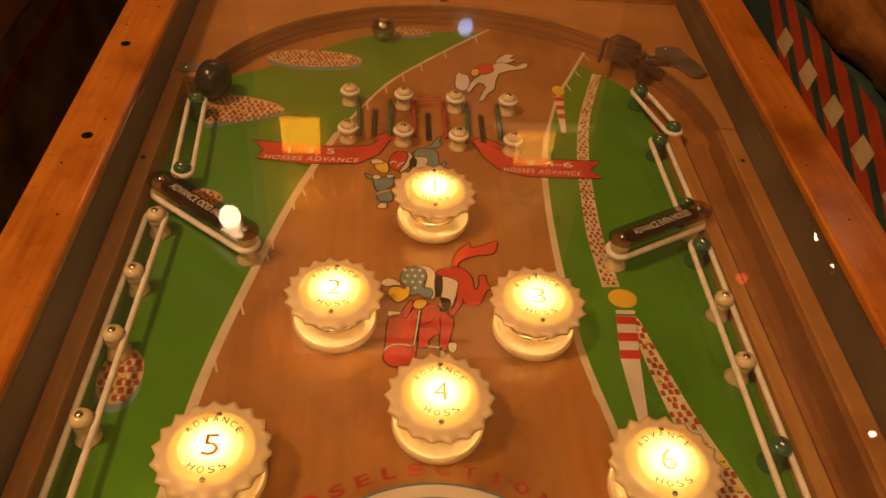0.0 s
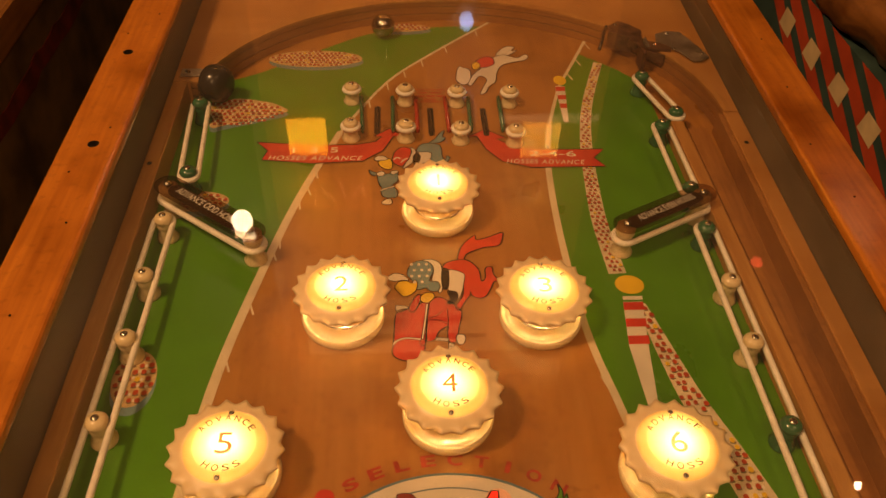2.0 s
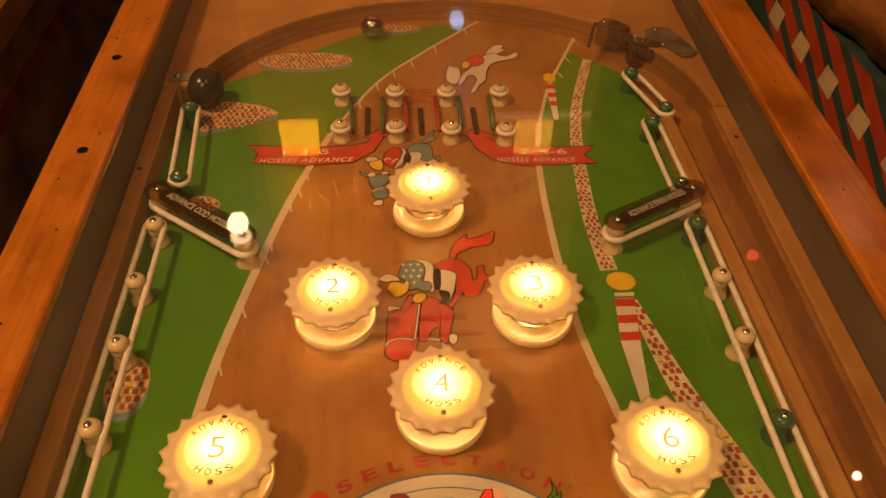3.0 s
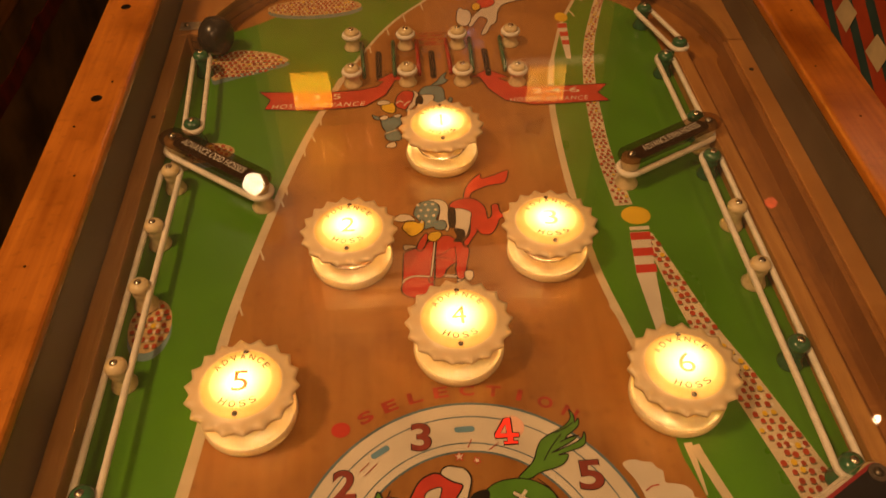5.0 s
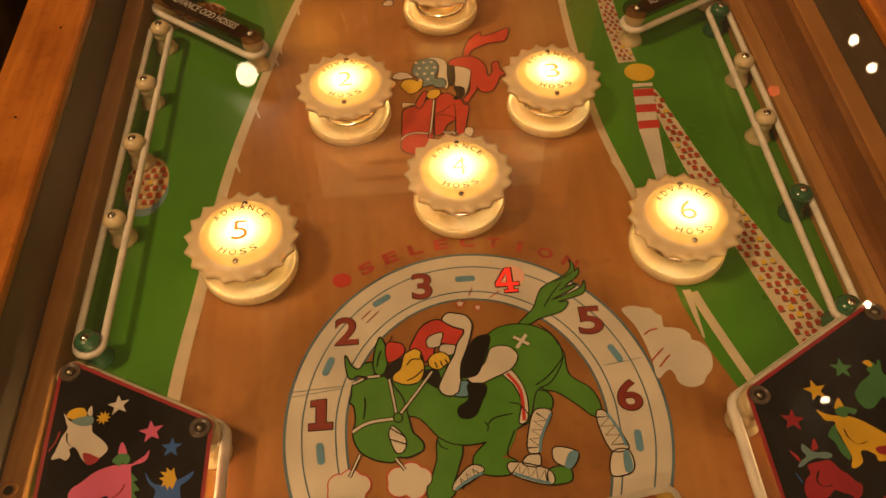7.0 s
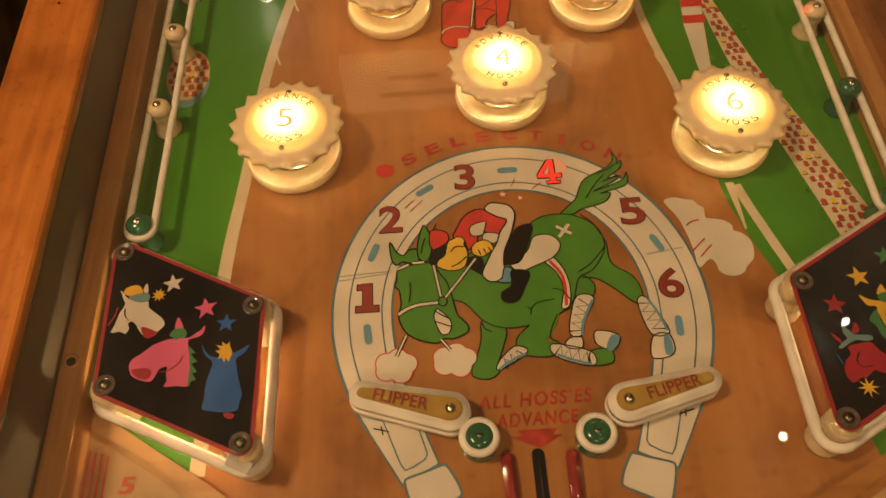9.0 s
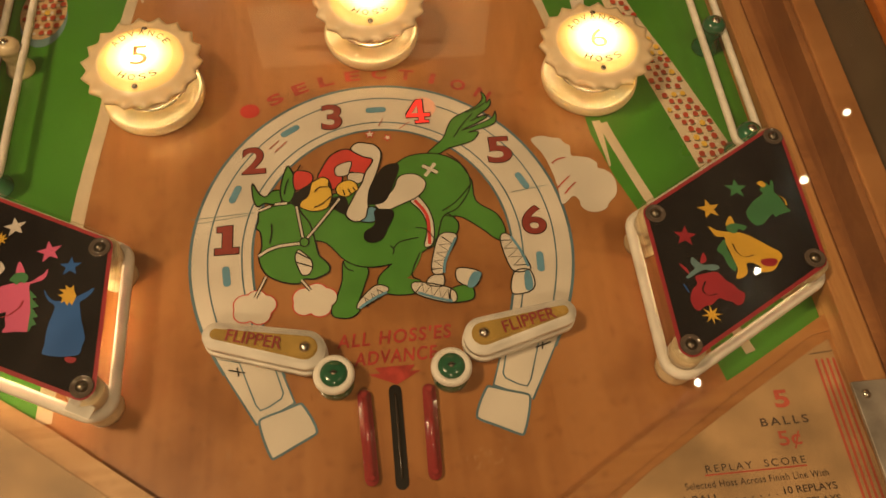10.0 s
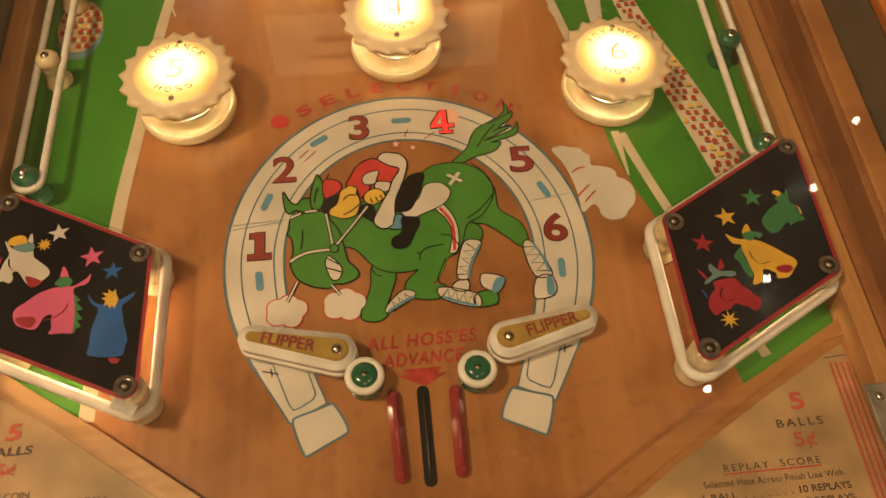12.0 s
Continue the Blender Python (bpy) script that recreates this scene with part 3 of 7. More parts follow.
for k in range(11):
    p = left_edge[2 + k * 2]
    line("rail_picket", [(p[0] + 0.001, p[1]), (p[0] + 0.003, p[1] - 0.014)], 0.0016, layer=3.6)
for k in range(4):
    p = right_edge[1 + k * 3]
    line("rail_picket", [(p[0] + 0.001, p[1]), (p[0] + 0.005, p[1] - 0.014)], 0.0016, layer=3.6)
for x, y in ((-0.1345, 0.385), (-0.146, 0.325), (-0.112, 0.470), (-0.157, 0.27)):
    line("rail_picket", [(x, y), (x + 0.004, y - 0.012)], 0.0016, layer=3.6)

# crowd patches: cream ground with small red spots
rng = random.Random(4)


def crowd(name, outline, spacing, inside, x0, x1, y0, y1, shade=True):
    if shade:
        paint(name + "_shadow", [(x + 0.001, y - 0.007) for x, y in outline], M_TEAL, 1.2, False)
    base = paint(name, outline, M_CROWD if shade else M_LINE, 2, False, label="buff patch of massed red-dotted spectators")
    coats = {"red_spots": bmesh.new(), "dark_spots": bmesh.new(), "pale_spots": bmesh.new(), "yellow_spots": bmesh.new()}
    inks = {"red_spots": M_CROWD_RED, "dark_spots": M_CROWD_DARK, "pale_spots": M_CREAM, "yellow_spots": M_YELLOW}

    def spot(kind, x, y, rx, ry, z):
        bm = coats[kind]
        bm.faces.new([bm.verts.new((x + rx * math.cos(a), y + ry * math.sin(a), z)) for a in (k * math.pi / 4 for k in range(8))])

    rows, cols = int((y1 - y0) / spacing) + 1, int((x1 - x0) / spacing) + 1
    for j in range(rows):
        for i in range(cols):
            x = x0 + (i + 0.5 * (j % 2)) * spacing + rng.uniform(-0.16, 0.16) * spacing
            y = y0 + j * spacing + rng.uniform(-0.16, 0.16) * spacing
            dz = 0.04 * ((i * 3 + j * 5) % 8) * EPS
            if not inside(x, y):
                continue
            r = spacing * rng.uniform(0.27, 0.36)
            spot("dark_spots", x + 0.15 * r, y - r * 0.8, r * 1.15, r * 0.6, 2.6 * EPS + dz)
            spot("red_spots" if rng.random() < 0.9 else "yellow_spots", x, y + 0.2 * r, r, r * 1.1, 3.1 * EPS + dz)
            if rng.random() < 0.7 and inside(x + spacing * 0.75, y):
                spot("pale_spots", x + spacing * 0.5, y + rng.uniform(-0.2, 0.2) * spacing, r * 0.6, r * 0.75, 3.1 * EPS + dz)
    for kind, bm in coats.items():
        tagged(part(kind, bm, inks[kind], base), kind="stuff")


def crowd_ellipse(cx, cy, rx, ry, spacing):
    crowd("crowd_patch", ellipse(cx, cy, rx, ry), spacing, lambda x, y: ((x - cx) / rx) ** 2 + ((y - cy) / ry) ** 2 < 0.86, cx - rx, cx + rx, cy - ry, cy + ry)


crowd_ellipse(-0.1185, 0.699, 0.0525, 0.0178, 0.0049)
crowd_ellipse(-0.022, 0.771, 0.035, 0.0095, 0.0055)
LEAF = [(-0.2206, 0.601), (-0.2121, 0.6078), (-0.198, 0.6174), (-0.1843, 0.6168), (-0.1703, 0.6133), (-0.1562, 0.6084), (-0.1458, 0.6012), (-0.1404, 0.5952), (-0.1467, 0.5899), (-0.1577, 0.586), (-0.1722, 0.5796), (-0.1902, 0.5734), (-0.2043, 0.5678), (-0.2152, 0.5664)]
crowd("crowd_patch", curve_through(LEAF, 3), 0.0058, lambda x, y: -0.221 < x < -0.144 and abs(y - 0.592) < 0.023 * (1 - ((x + 0.195) / 0.058) ** 2), -0.221, -0.14, 0.566, 0.618)
crowd_ellipse(-0.2195, 0.254, 0.0155, 0.0250, 0.0062)
crowd_ellipse(-0.208, 0.451, 0.028, 0.014, 0.0055)


def crowd_strip(centre, half0, half1, spacing):
    mid = curve_through(centre, 6, False)
    n, left, right = len(mid), [], []
    for i, p in enumerate(mid):
        a, b = mid[max(i - 1, 0)], mid[min(i + 1, n - 1)]
        dx, dy = b[0] - a[0], b[1] - a[1]
        d, w = math.hypot(dx, dy), half0 + (half1 - half0) * i / (n - 1)
        left.append((p[0] - dy / d * w, p[1] + dx / d * w))
        right.append((p[0] + dy / d * w, p[1] - dx / d * w))

    def inside(x, y):
        i = min(range(n), key=lambda k: (mid[k][0] - x) ** 2 + (mid[k][1] - y) ** 2)
        a, b = mid[max(i - 1, 0)], mid[min(i + 1, n - 1)]
        dx, dy = b[0] - a[0], b[1] - a[1]
        d = math.hypot(dx, dy)
        return abs((x - mid[i][0]) * dy / d - (y - mid[i][1]) * dx / d) < 0.82 * (half0 + (half1 - half0) * i / (n - 1)) and min(mid[0][1], mid[-1][1]) < y < max(mid[0][1], mid[-1][1])

    xs, ys = [p[0] for p in left + right], [p[1] for p in left + right]
    crowd("crowd_strip", left + right[::-1], spacing, inside, min(xs), max(xs), min(ys), max(ys), False)


crowd_strip([(0.201, 0.690), (0.173, 0.604), (0.159, 0.533), (0.153, 0.471), (0.150, 0.415), (0.1525, 0.352)], 0.0050, 0.0075, 0.0048)
crowd_strip([(0.164, 0.318), (0.169, 0.285), (0.180, 0.225), (0.195, 0.170), (0.217, 0.084)], 0.0035, 0.0145, 0.0061)

# striped winning posts
paint("post_stripe_base", [(0.150, 0.320), (0.166, 0.320), (0.160, 0.275), (0.152, 0.200), (0.147, 0.200), (0.145, 0.275)], M_CREAM, 3, False)
for k in range(3):
    y = 0.3195 - k * 0.0175
    x = 0.150 - (0.3195 - y) * 0.11
    paint("post_stripe", [(x, y), (x + 0.0162, y), (x + 0.0154, y - 0.0085), (x - 0.001, y - 0.0085)], M_RED, 4, False)
paint("post_collar", [(0.151, 0.326), (0.167, 0.326), (0.1665, 0.322), (0.1505, 0.322)], M_CREAM, 4, False)
paint("post_ball", ellipse(0.1595, 0.3390, 0.0120, 0.0105), M_YELLOW, 4, False)
paint("post_stripe_base", [(0.144, 0.640), (0.155, 0.640), (0.148, 0.572), (0.143, 0.572)], M_CREAM, 4, False)
for k in range(3):
    y = 0.639 - k * 0.0165
    paint("post_stripe", [(0.1442 - k * 0.0002, y), (0.1548 - k * 0.0016, y), (0.1540 - k * 0.0016, y - 0.0085), (0.1440 - k * 0.0002, y - 0.0085)], M_RED, 5, False)
paint("post_ball", ellipse(0.1512, 0.652, 0.0070, 0.0095), M_YELLOW, 5, False)

# red banners with white lettering
paint("banner", [(-0.166, 0.540), (-0.105, 0.534), (-0.068, 0.535), (-0.050, 0.540), (-0.044, 0.548), (-0.052, 0.549), (-0.036, 0.562), (-0.021, 0.547), (-0.032, 0.549), (-0.042, 0.525), (-0.062, 0.508), (-0.110, 0.505), (-0.158, 0.511), (-0.154, 0.526)], M_RED, 5, False, 0.0015)
paint("banner", [(0.175, 0.525), (0.125, 0.525), (0.095, 0.528), (0.078, 0.537), (0.070, 0.543), (0.080, 0.545), (0.060, 0.560), (0.040, 0.546), (0.051, 0.547), (0.058, 0.526), (0.072, 0.506), (0.100, 0.496), (0.172, 0.497), (0.163, 0.511)], M_RED, 5, False, 0.0015)
writing("banner_lettering", "1  3  5", -0.108, 0.5262, 6 * EPS, 0.044, 0.0085, M_CREAM, playfield, 0, 0.012)
writing("banner_lettering", "HOSSES ADVANCE", -0.107, 0.5135, 6 * EPS, 0.090, 0.0068, M_CREAM, playfield, radians(-1), 0.004, 0.25, 1.2)
writing("banner_lettering", "2-4-6", 0.123, 0.5180, 6 * EPS, 0.046, 0.0085, M_CREAM, playfield, radians(-2), 0.012)
writing("banner_lettering", "HOSSES ADVANCE", 0.1145, 0.5050, 6 * EPS, 0.076, 0.0068, M_CREAM, playfield, radians(-2), 0.004, 0.25, 1.2)

# small red notice between the top lanes
line("notice_rim", [(-0.0105, 0.6335), (0.0235, 0.6335)], 0.0016, M_CROWD_RED, 4)
line("notice_rim", [(-0.0105, 0.6105), (0.0235, 0.6105)], 0.0016, M_CROWD_RED, 4)
for x0, x1, y in ((-0.006, 0.004, 0.628), (0.007, 0.019, 0.628), (-0.008, 0.001, 0.621), (0.003, 0.012, 0.621), (0.014, 0.021, 0.621), (0.000, 0.013, 0.6145)):
    paint("notice_bar", [(x0, y + 0.0016), (x1, y + 0.0016), (x1, y - 0.0016), (x0, y - 0.0016)], M_CROWD_RED, 4, False)

# ---- horseshoe ----
SHOE_C = 0.050


def shoe_side(off, n=40):
    """Half-oval top and drawn-in heels, at a distance inside the outer edge."""
    top = [((0.1115 - off) * math.cos(a), SHOE_C + (0.1200 - off) * math.sin(a)) for a in (math.pi * k / n for k in range(n + 1))]
    k = off / 0.0355
    bend, side = 4.1 - 1.0 * k, 0.1115 - off
    heel_r = [(side - bend * (SHOE_C - y) ** 2, y) for y in (-0.022 - 0.004 * k, -0.012, 0.0, 0.014, 0.027, 0.039)]
    return [(x, y) for x, y in heel_r] + top + [(-x, y) for x, y in heel_r[::-1]]


outer, inner = shoe_side(0.0), shoe_side(0.0355)
SHOE = curve_through(outer, 3, False), curve_through(inner, 3, False)
bm = bmesh.new()
va = [bm.verts.new((x, y, 2 * EPS)) for x, y in SHOE[0]]
vb = [bm.verts.new((x, y, 2 * EPS)) for x, y in SHOE[1]]
for k in range(len(va) - 1):
    bm.faces.new((va[k], va[k + 1], vb[k + 1], vb[k]))
shoe = part("horseshoe", bm, M_CREAM, playfield, "cream painted horseshoe with blue outlines")
line("horseshoe_outline", outer, 0.0017, M_SHOE_LINE, 3)
line("horseshoe_outline", shoe_side(0.0100)[::2], 0.0009, M_SHOE_LINE, 3)
line("horseshoe_outline", shoe_side(0.0295)[::2], 0.0009, M_SHOE_LINE, 3)
line("horseshoe_outline", inner, 0.0014, M_SHOE_LINE, 3)
for s in (-1, 1):
    paint("heel_panel", [(s * 0.0958, -0.012), (s * 0.073, -0.051), (s * 0.053, -0.041), (s * 0.060, -0.022)], M_CREAM, 3, False, 0.0013, edge_mat=M_SHOE_LINE)
    paint("heel_panel", [(s * 0.083, -0.014), (s * 0.0735, -0.040), (s * 0.0710, -0.0435), (s * 0.0665, -0.0420), (s * 0.0600, -0.0380), (s * 0.0590, -0.0350), (s * 0.064, -0.018)], M_CREAM, 4.2, False, 0.0009, edge_mat=M_SHOE_LINE)
    paint("heel_tip", curve_through([(s * 0.0715, -0.0500), (s * 0.0690, -0.0475), (s * 0.060, -0.0448), (s * 0.0515, -0.0420), (s * 0.0490, -0.0425), (s * 0.0445, -0.050), (s * 0.0422, -0.0560), (s * 0.0430, -0.0590), (s * 0.053, -0.0640), (s * 0.0630, -0.0690), (s * 0.0655, -0.0685), (s * 0.069, -0.060)], 3), M_CREAM, 3.7, False, 0.0013, edge_mat=M_SHOE_LINE)
    line("tick_mark", [(s * 0.088, -0.0195), (s * 0.079, -0.022)], 0.0008, M_BLACK, 6)
    line("tick_mark", [(s * 0.0835, -0.0185), (s * 0.0825, -0.0235)], 0.0008, M_BLACK, 6.5)
for x, y, a in ((0.002, 0.1505, 0), (-0.053, 0.138, 32), (-0.0865, 0.093, 68), (-0.0905, 0.0375, 96), (0.0885, 0.088, -66), (0.0905, 0.031, 86)):
    c, s = math.cos(radians(a)), math.sin(radians(a))
    pts = hull_loop([(x - 0.0045 * c, y - 0.0045 * s), (x + 0.0045 * c, y + 0.0045 * s)], 0.0022, 6)
    paint("blue_dash", pts, M_BLUE, 4, False)
for ch, x, y, w, lean in (("1", -0.0905, 0.0615, 0.0120, 0), ("2", -0.0755, 0.1170, 0.0140, 0), ("3", -0.0265, 0.1470, 0.0125, 0), ("4", 0.0290, 0.1470, 0.0150, 0), ("5", 0.0775, 0.1125, 0.0150, 0), ("6", 0.0910, 0.0595, 0.0140, 0)):
    if ch == "1":
        for grow, m, lay in ((0.0006, M_BLACK, 4), (0.0, M_BROWNRED, 5)):
            for k, (x0, x1, y0, y1) in enumerate(((-0.0028, 0.0028, -0.0095, 0.0095), (-0.0070, 0.0066, -0.0095, -0.0055), (-0.0060, -0.0010, 0.0055, 0.0090))):
                paint("shoe_number", [(x + x0 - grow, y + y0 - grow), (x + x1 + grow, y + y0 - grow), (x + x1 + grow, y + y1 + grow), (x + x0 - grow, y + y1 + grow)], m, lay + 0.2 * k, False)
        continue
    if ch == "4":
        four = [(0.45, 1), (0.74, 1), (0.74, 0.42), (1, 0.42), (1, 0.25), (0.75, 0.25), (0.75, 0.13), (0.92, 0.13), (0.92, 0), (0.34, 0), (0.34, 0.13), (0.5, 0.13), (0.5, 0.25), (0, 0.25), (0, 0.42)]
        hole = [(0.5, 0.76), (0.5, 0.42), (0.235, 0.42)]
        place = lambda pts, k=1.0, cx=0.5, cy=0.5: [(x + 0.0158 * ((u - cx) * k + cx - 0.5), y + 0.0196 * ((v - cy) * k + cy - 0.5)) for u, v in pts]
        paint("lit_number", place(four), M_INSERT, 5, False, label="red figure lit from below")
        part("number_edge", bm_stroke(place(four), 0.0010, 5.6 * EPS, True), M_BLACK, playfield)
        paint("number_hole", place(hole), M_INSERT_GLOW, 5.3, False)
        part("number_edge", bm_stroke(place(hole), 0.0008, 5.7 * EPS, True), M_BLACK, playfield)
        continue
    writing("shoe_number", ch, x, y, 4 * EPS, w + 0.0012, 0.0208, M_BLACK, playfield, lean, 0.030)
    writing("shoe_number", ch, x, y, 5 * EPS, w, 0.0196, M_BROWNRED, playfield, lean, 0.022)
# Halo of the lit 4, painted as a pink disc set off to one side.
paint("insert_halo", ellipse(0.0325, 0.1500, 0.0085, 0.0085), M_INSERT_GLOW, 3.5, False, label="pale pink disc painted as the glow round the lit figure")
arc_writing("red_lettering", "SELECTION", 0.0, 0.052, 4 * EPS, 0.1285, 119, 55.5, 0.0088, 0.0100, M_DEEP_RED, playfield, False, 0.035)
paint("red_dot", ellipse(-0.0785, 0.1560, 0.0062, 0.0056), M_RED, 4, False)
writing("red_lettering", "ALL HOSS'ES", 0.002, -0.0080, 4 * EPS, 0.064, 0.0085, M_DEEP_RED, playfield, radians(1), 0.022, 0.2, 1.18)
writing("red_lettering", "ADVANCE", 0.002, -0.0195, 4 * EPS, 0.046, 0.0080, M_DEEP_RED, playfield, radians(1), 0.022, 0.2, 1.15)
paint("red_arrow", [(-0.010, -0.0255), (-0.007, -0.029), (-0.014, -0.029), (0.0015, -0.0360), (0.0150, -0.029), (0.009, -0.029), (0.012, -0.0255)], M_DEEP_RED, 4, False)

# ---- painted figures, as plain flat patches ----
INKS = {"g": M_PATCH_GREEN, "w": M_CREAM, "r": M_RED, "k": M_BLACK, "y": M_YELLOW, "b": M_BLUE, "t": M_TEAL}


def patch(ink, outline, layer=7, edge=0.0008, name="painted_patch"):
    return paint(name, outline, INKS[ink], layer, True, edge)


def band(ink, pts, width=0.0022, layer=9):
    part("painted_band_outline", bm_stroke(pts, width + 0.0012, (layer - 0.4) * EPS), M_BLACK, playfield)
    return part("painted_band", bm_stroke(pts, width, layer * EPS), INKS[ink], playfield)


def lacing(a, b, half, n=4, layer=9):
    """A zigzag of thin dark lines from a to b."""
    dx, dy = b[0] - a[0], b[1] - a[1]
    d = math.hypot(dx, dy)
    pts = [(a[0] + dx * k / n + (-dy / d if k % 2 else dy / d) * half, a[1] + dy * k / n + (dx / d if k % 2 else -dx / d) * half) for k in range(n + 1)]
    part("painted_lacing", bm_stroke(pts, 0.0009, layer * EPS), M_BLACK, playfield)


def puff(cx, cy, rx, ry, layer=6):
    """A small cloud of cream bulges with a red rim."""
    bulges = [(cx + rx * 0.55 * math.cos(a), cy + ry * 0.45 * math.sin(a)) for a in (0.3, 1.4, 2.6, 3.7, 5.2)]
    for k, (x, y) in enumerate(bulges):
        paint("cloud_rim", ellipse(x, y, rx * 0.58, ry * 0.62, 18), M_RED, layer + 0.1 * k, False)
    for k, (x, y) in enumerate(bulges + [(cx, cy)]):
        paint("cloud_bulge", ellipse(x, y, rx * 0.58 - 0.0007, ry * 0.62 - 0.0007, 18), M_CREAM, layer + 0.7 + 0.1 * k, False)


# green galloping shape inside the horseshoe
patch("g", [(0.032, 0.113), (0.043, 0.124), (0.047, 0.133), (0.052, 0.140), (0.067, 0.148), (0.072, 0.154), (0.072, 0.160), (0.0745, 0.155), (0.0742, 0.150), (0.077, 0.153), (0.0757, 0.147), (0.066, 0.139), (0.073, 0.1406), (0.071, 0.137), (0.0555, 0.1292), (0.069, 0.134), (0.0765, 0.138), (0.079, 0.143), (0.079, 0.137), (0.0755, 0.132), (0.060, 0.1275), (0.066, 0.1275), (0.064, 0.123), (0.059, 0.1195), (0.046, 0.116), (0.040, 0.1127)], 6)
patch("g", [(0.037, 0.069), (0.045, 0.063), (0.045, 0.056), (0.041, 0.052), (0.034, 0.054), (0.030, 0.047), (0.024, 0.046), (0.028, 0.060)], 6)
patch("g", [(-0.023, 0.042), (-0.010, 0.036), (-0.013, 0.023), (-0.016, 0.015), (-0.016, 0.009), (-0.022, 0.005), (-0.031, 0.007), (-0.031, 0.014), (-0.028, 0.020), (-0.025, 0.029)], 6)
patch("g", [(0.038, 0.093), (0.056, 0.094), (0.058, 0.076), (0.069, 0.066), (0.073, 0.056), (0.072, 0.048), (0.067, 0.048), (0.059, 0.056), (0.048, 0.065), (0.037, 0.069)], 6)
patch("g", [(-0.050, 0.078), (-0.027, 0.088), (0.003, 0.101), (0.020, 0.112), (0.039, 0.112), (0.053, 0.102), (0.056, 0.087), (0.047, 0.072), (0.037, 0.066), (0.031, 0.050), (0.020, 0.042), (0.005, 0.037), (-0.010, 0.036), (-0.022, 0.041), (-0.033, 0.054), (-0.044, 0.059)], 7)
patch("g", [(0.006, 0.048), (0.023, 0.053), (0.021, 0.040), (0.015, 0.029), (0.012, 0.027), (0.020, 0.024), (0.016, 0.017), (0.004, 0.017), (-0.004, 0.021), (-0.004, 0.029), (0.004, 0.037)], 7.2, 0.0)
part("painted_patch_outline", bm_stroke(curve_through([(0.021, 0.043), (0.015, 0.029), (0.020, 0.024), (0.016, 0.017), (0.004, 0.017), (-0.004, 0.021), (-0.004, 0.029), (0.004, 0.037)], 4, False), 0.0008, 7.7 * EPS), M_BLACK, playfield)
patch("g", [(-0.053, 0.086), (-0.044, 0.078), (-0.036, 0.068), (-0.038, 0.058), (-0.046, 0.053), (-0.050, 0.069)], 8, 0.0)
patch("g", [(-0.072, 0.0791), (-0.0727, 0.0719), (-0.0739, 0.0677), (-0.0713, 0.0644), (-0.0705, 0.0548), (-0.0722, 0.0488), (-0.0711, 0.0425), (-0.0682, 0.0369), (-0.0641, 0.0334), (-0.0577, 0.0303), (-0.0496, 0.0289), (-0.0465, 0.0315), (-0.0412, 0.0311), (-0.0365, 0.0325), (-0.0321, 0.0351), (-0.0319, 0.0391), (-0.0348, 0.0432), (-0.0375, 0.0464), (-0.0392, 0.0542), (-0.0407, 0.062), (-0.0428, 0.0693), (-0.0467, 0.0754), (-0.0507, 0.0828), (-0.0591, 0.0826), (-0.0665, 0.0818)], 8, 0.0010)
patch("g", [(-0.0763, 0.0995), (-0.0726, 0.0924), (-0.0683, 0.0893), (-0.0645, 0.093), (-0.0595, 0.0928), (-0.0587, 0.0853), (-0.0634, 0.0835), (-0.0689, 0.0847), (-0.072, 0.0826), (-0.0745, 0.0844), (-0.0761, 0.0912)], 8.6, 0.0010)
patch("g", [(-0.0545, 0.1106), (-0.0517, 0.105), (-0.0503, 0.098), (-0.0512, 0.0891), (-0.0541, 0.0841), (-0.0584, 0.086), (-0.0595, 0.0928), (-0.0581, 0.1017), (-0.0563, 0.1077)], 9.2, 0.0010)
patch("w", [(-0.0495, 0.0509), (-0.0463, 0.0486), (-0.0425, 0.0441), (-0.0414, 0.0393), (-0.0435, 0.0345), (-0.0476, 0.0344), (-0.0503, 0.0407), (-0.0514, 0.0463)], 9)
patch("w", [(-0.016, 0.015), (-0.006, 0.024), (0.001, 0.020), (-0.016, 0.010)], 8)
lacing((-0.013, 0.013), (-0.002, 0.020), 0.003, 6, 9)
patch("g", [(0.037, 0.018), (0.048, 0.019), (0.049, 0.011), (0.041, 0.009), (0.036, 0.010)], 8)
patch("w", [(0.016, 0.024), (0.037, 0.018), (0.037, 0.009), (0.017, 0.016)], 8)
lacing((0.017, 0.020), (0.036, 0.0135), 0.0035, 8, 9)
patch("w", [(0.041, 0.030), (0.048, 0.030), (0.055, 0.026), (0.050, 0.018), (0.041, 0.022)], 9)
patch("b", [(0.050, 0.027), (0.055, 0.026), (0.050, 0.018), (0.046, 0.019)], 10, 0.0)
patch("w", [(0.034, 0.054), (0.044, 0.052), (0.035, 0.036), (0.033, 0.028), (0.027, 0.029), (0.028, 0.039)], 8)
lacing((0.038, 0.051), (0.030, 0.030), 0.0035, 8, 9)
patch("w", [(0.026, 0.027), (0.033, 0.027), (0.032, 0.020), (0.023, 0.022)], 8)
patch("w", [(0.069, 0.048), (0.075, 0.050), (0.083, 0.032), (0.083, 0.026), (0.073, 0.027)], 8)
lacing((0.072, 0.048), (0.079, 0.028), 0.0038, 7, 9)
patch("w", [(0.074, 0.025), (0.083, 0.026), (0.085, 0.017), (0.081, 0.012), (0.071, 0.012)], 8)
patch("b", [(0.080, 0.024), (0.083, 0.025), (0.084, 0.017), (0.082, 0.013), (0.079, 0.014)], 9, 0.0)
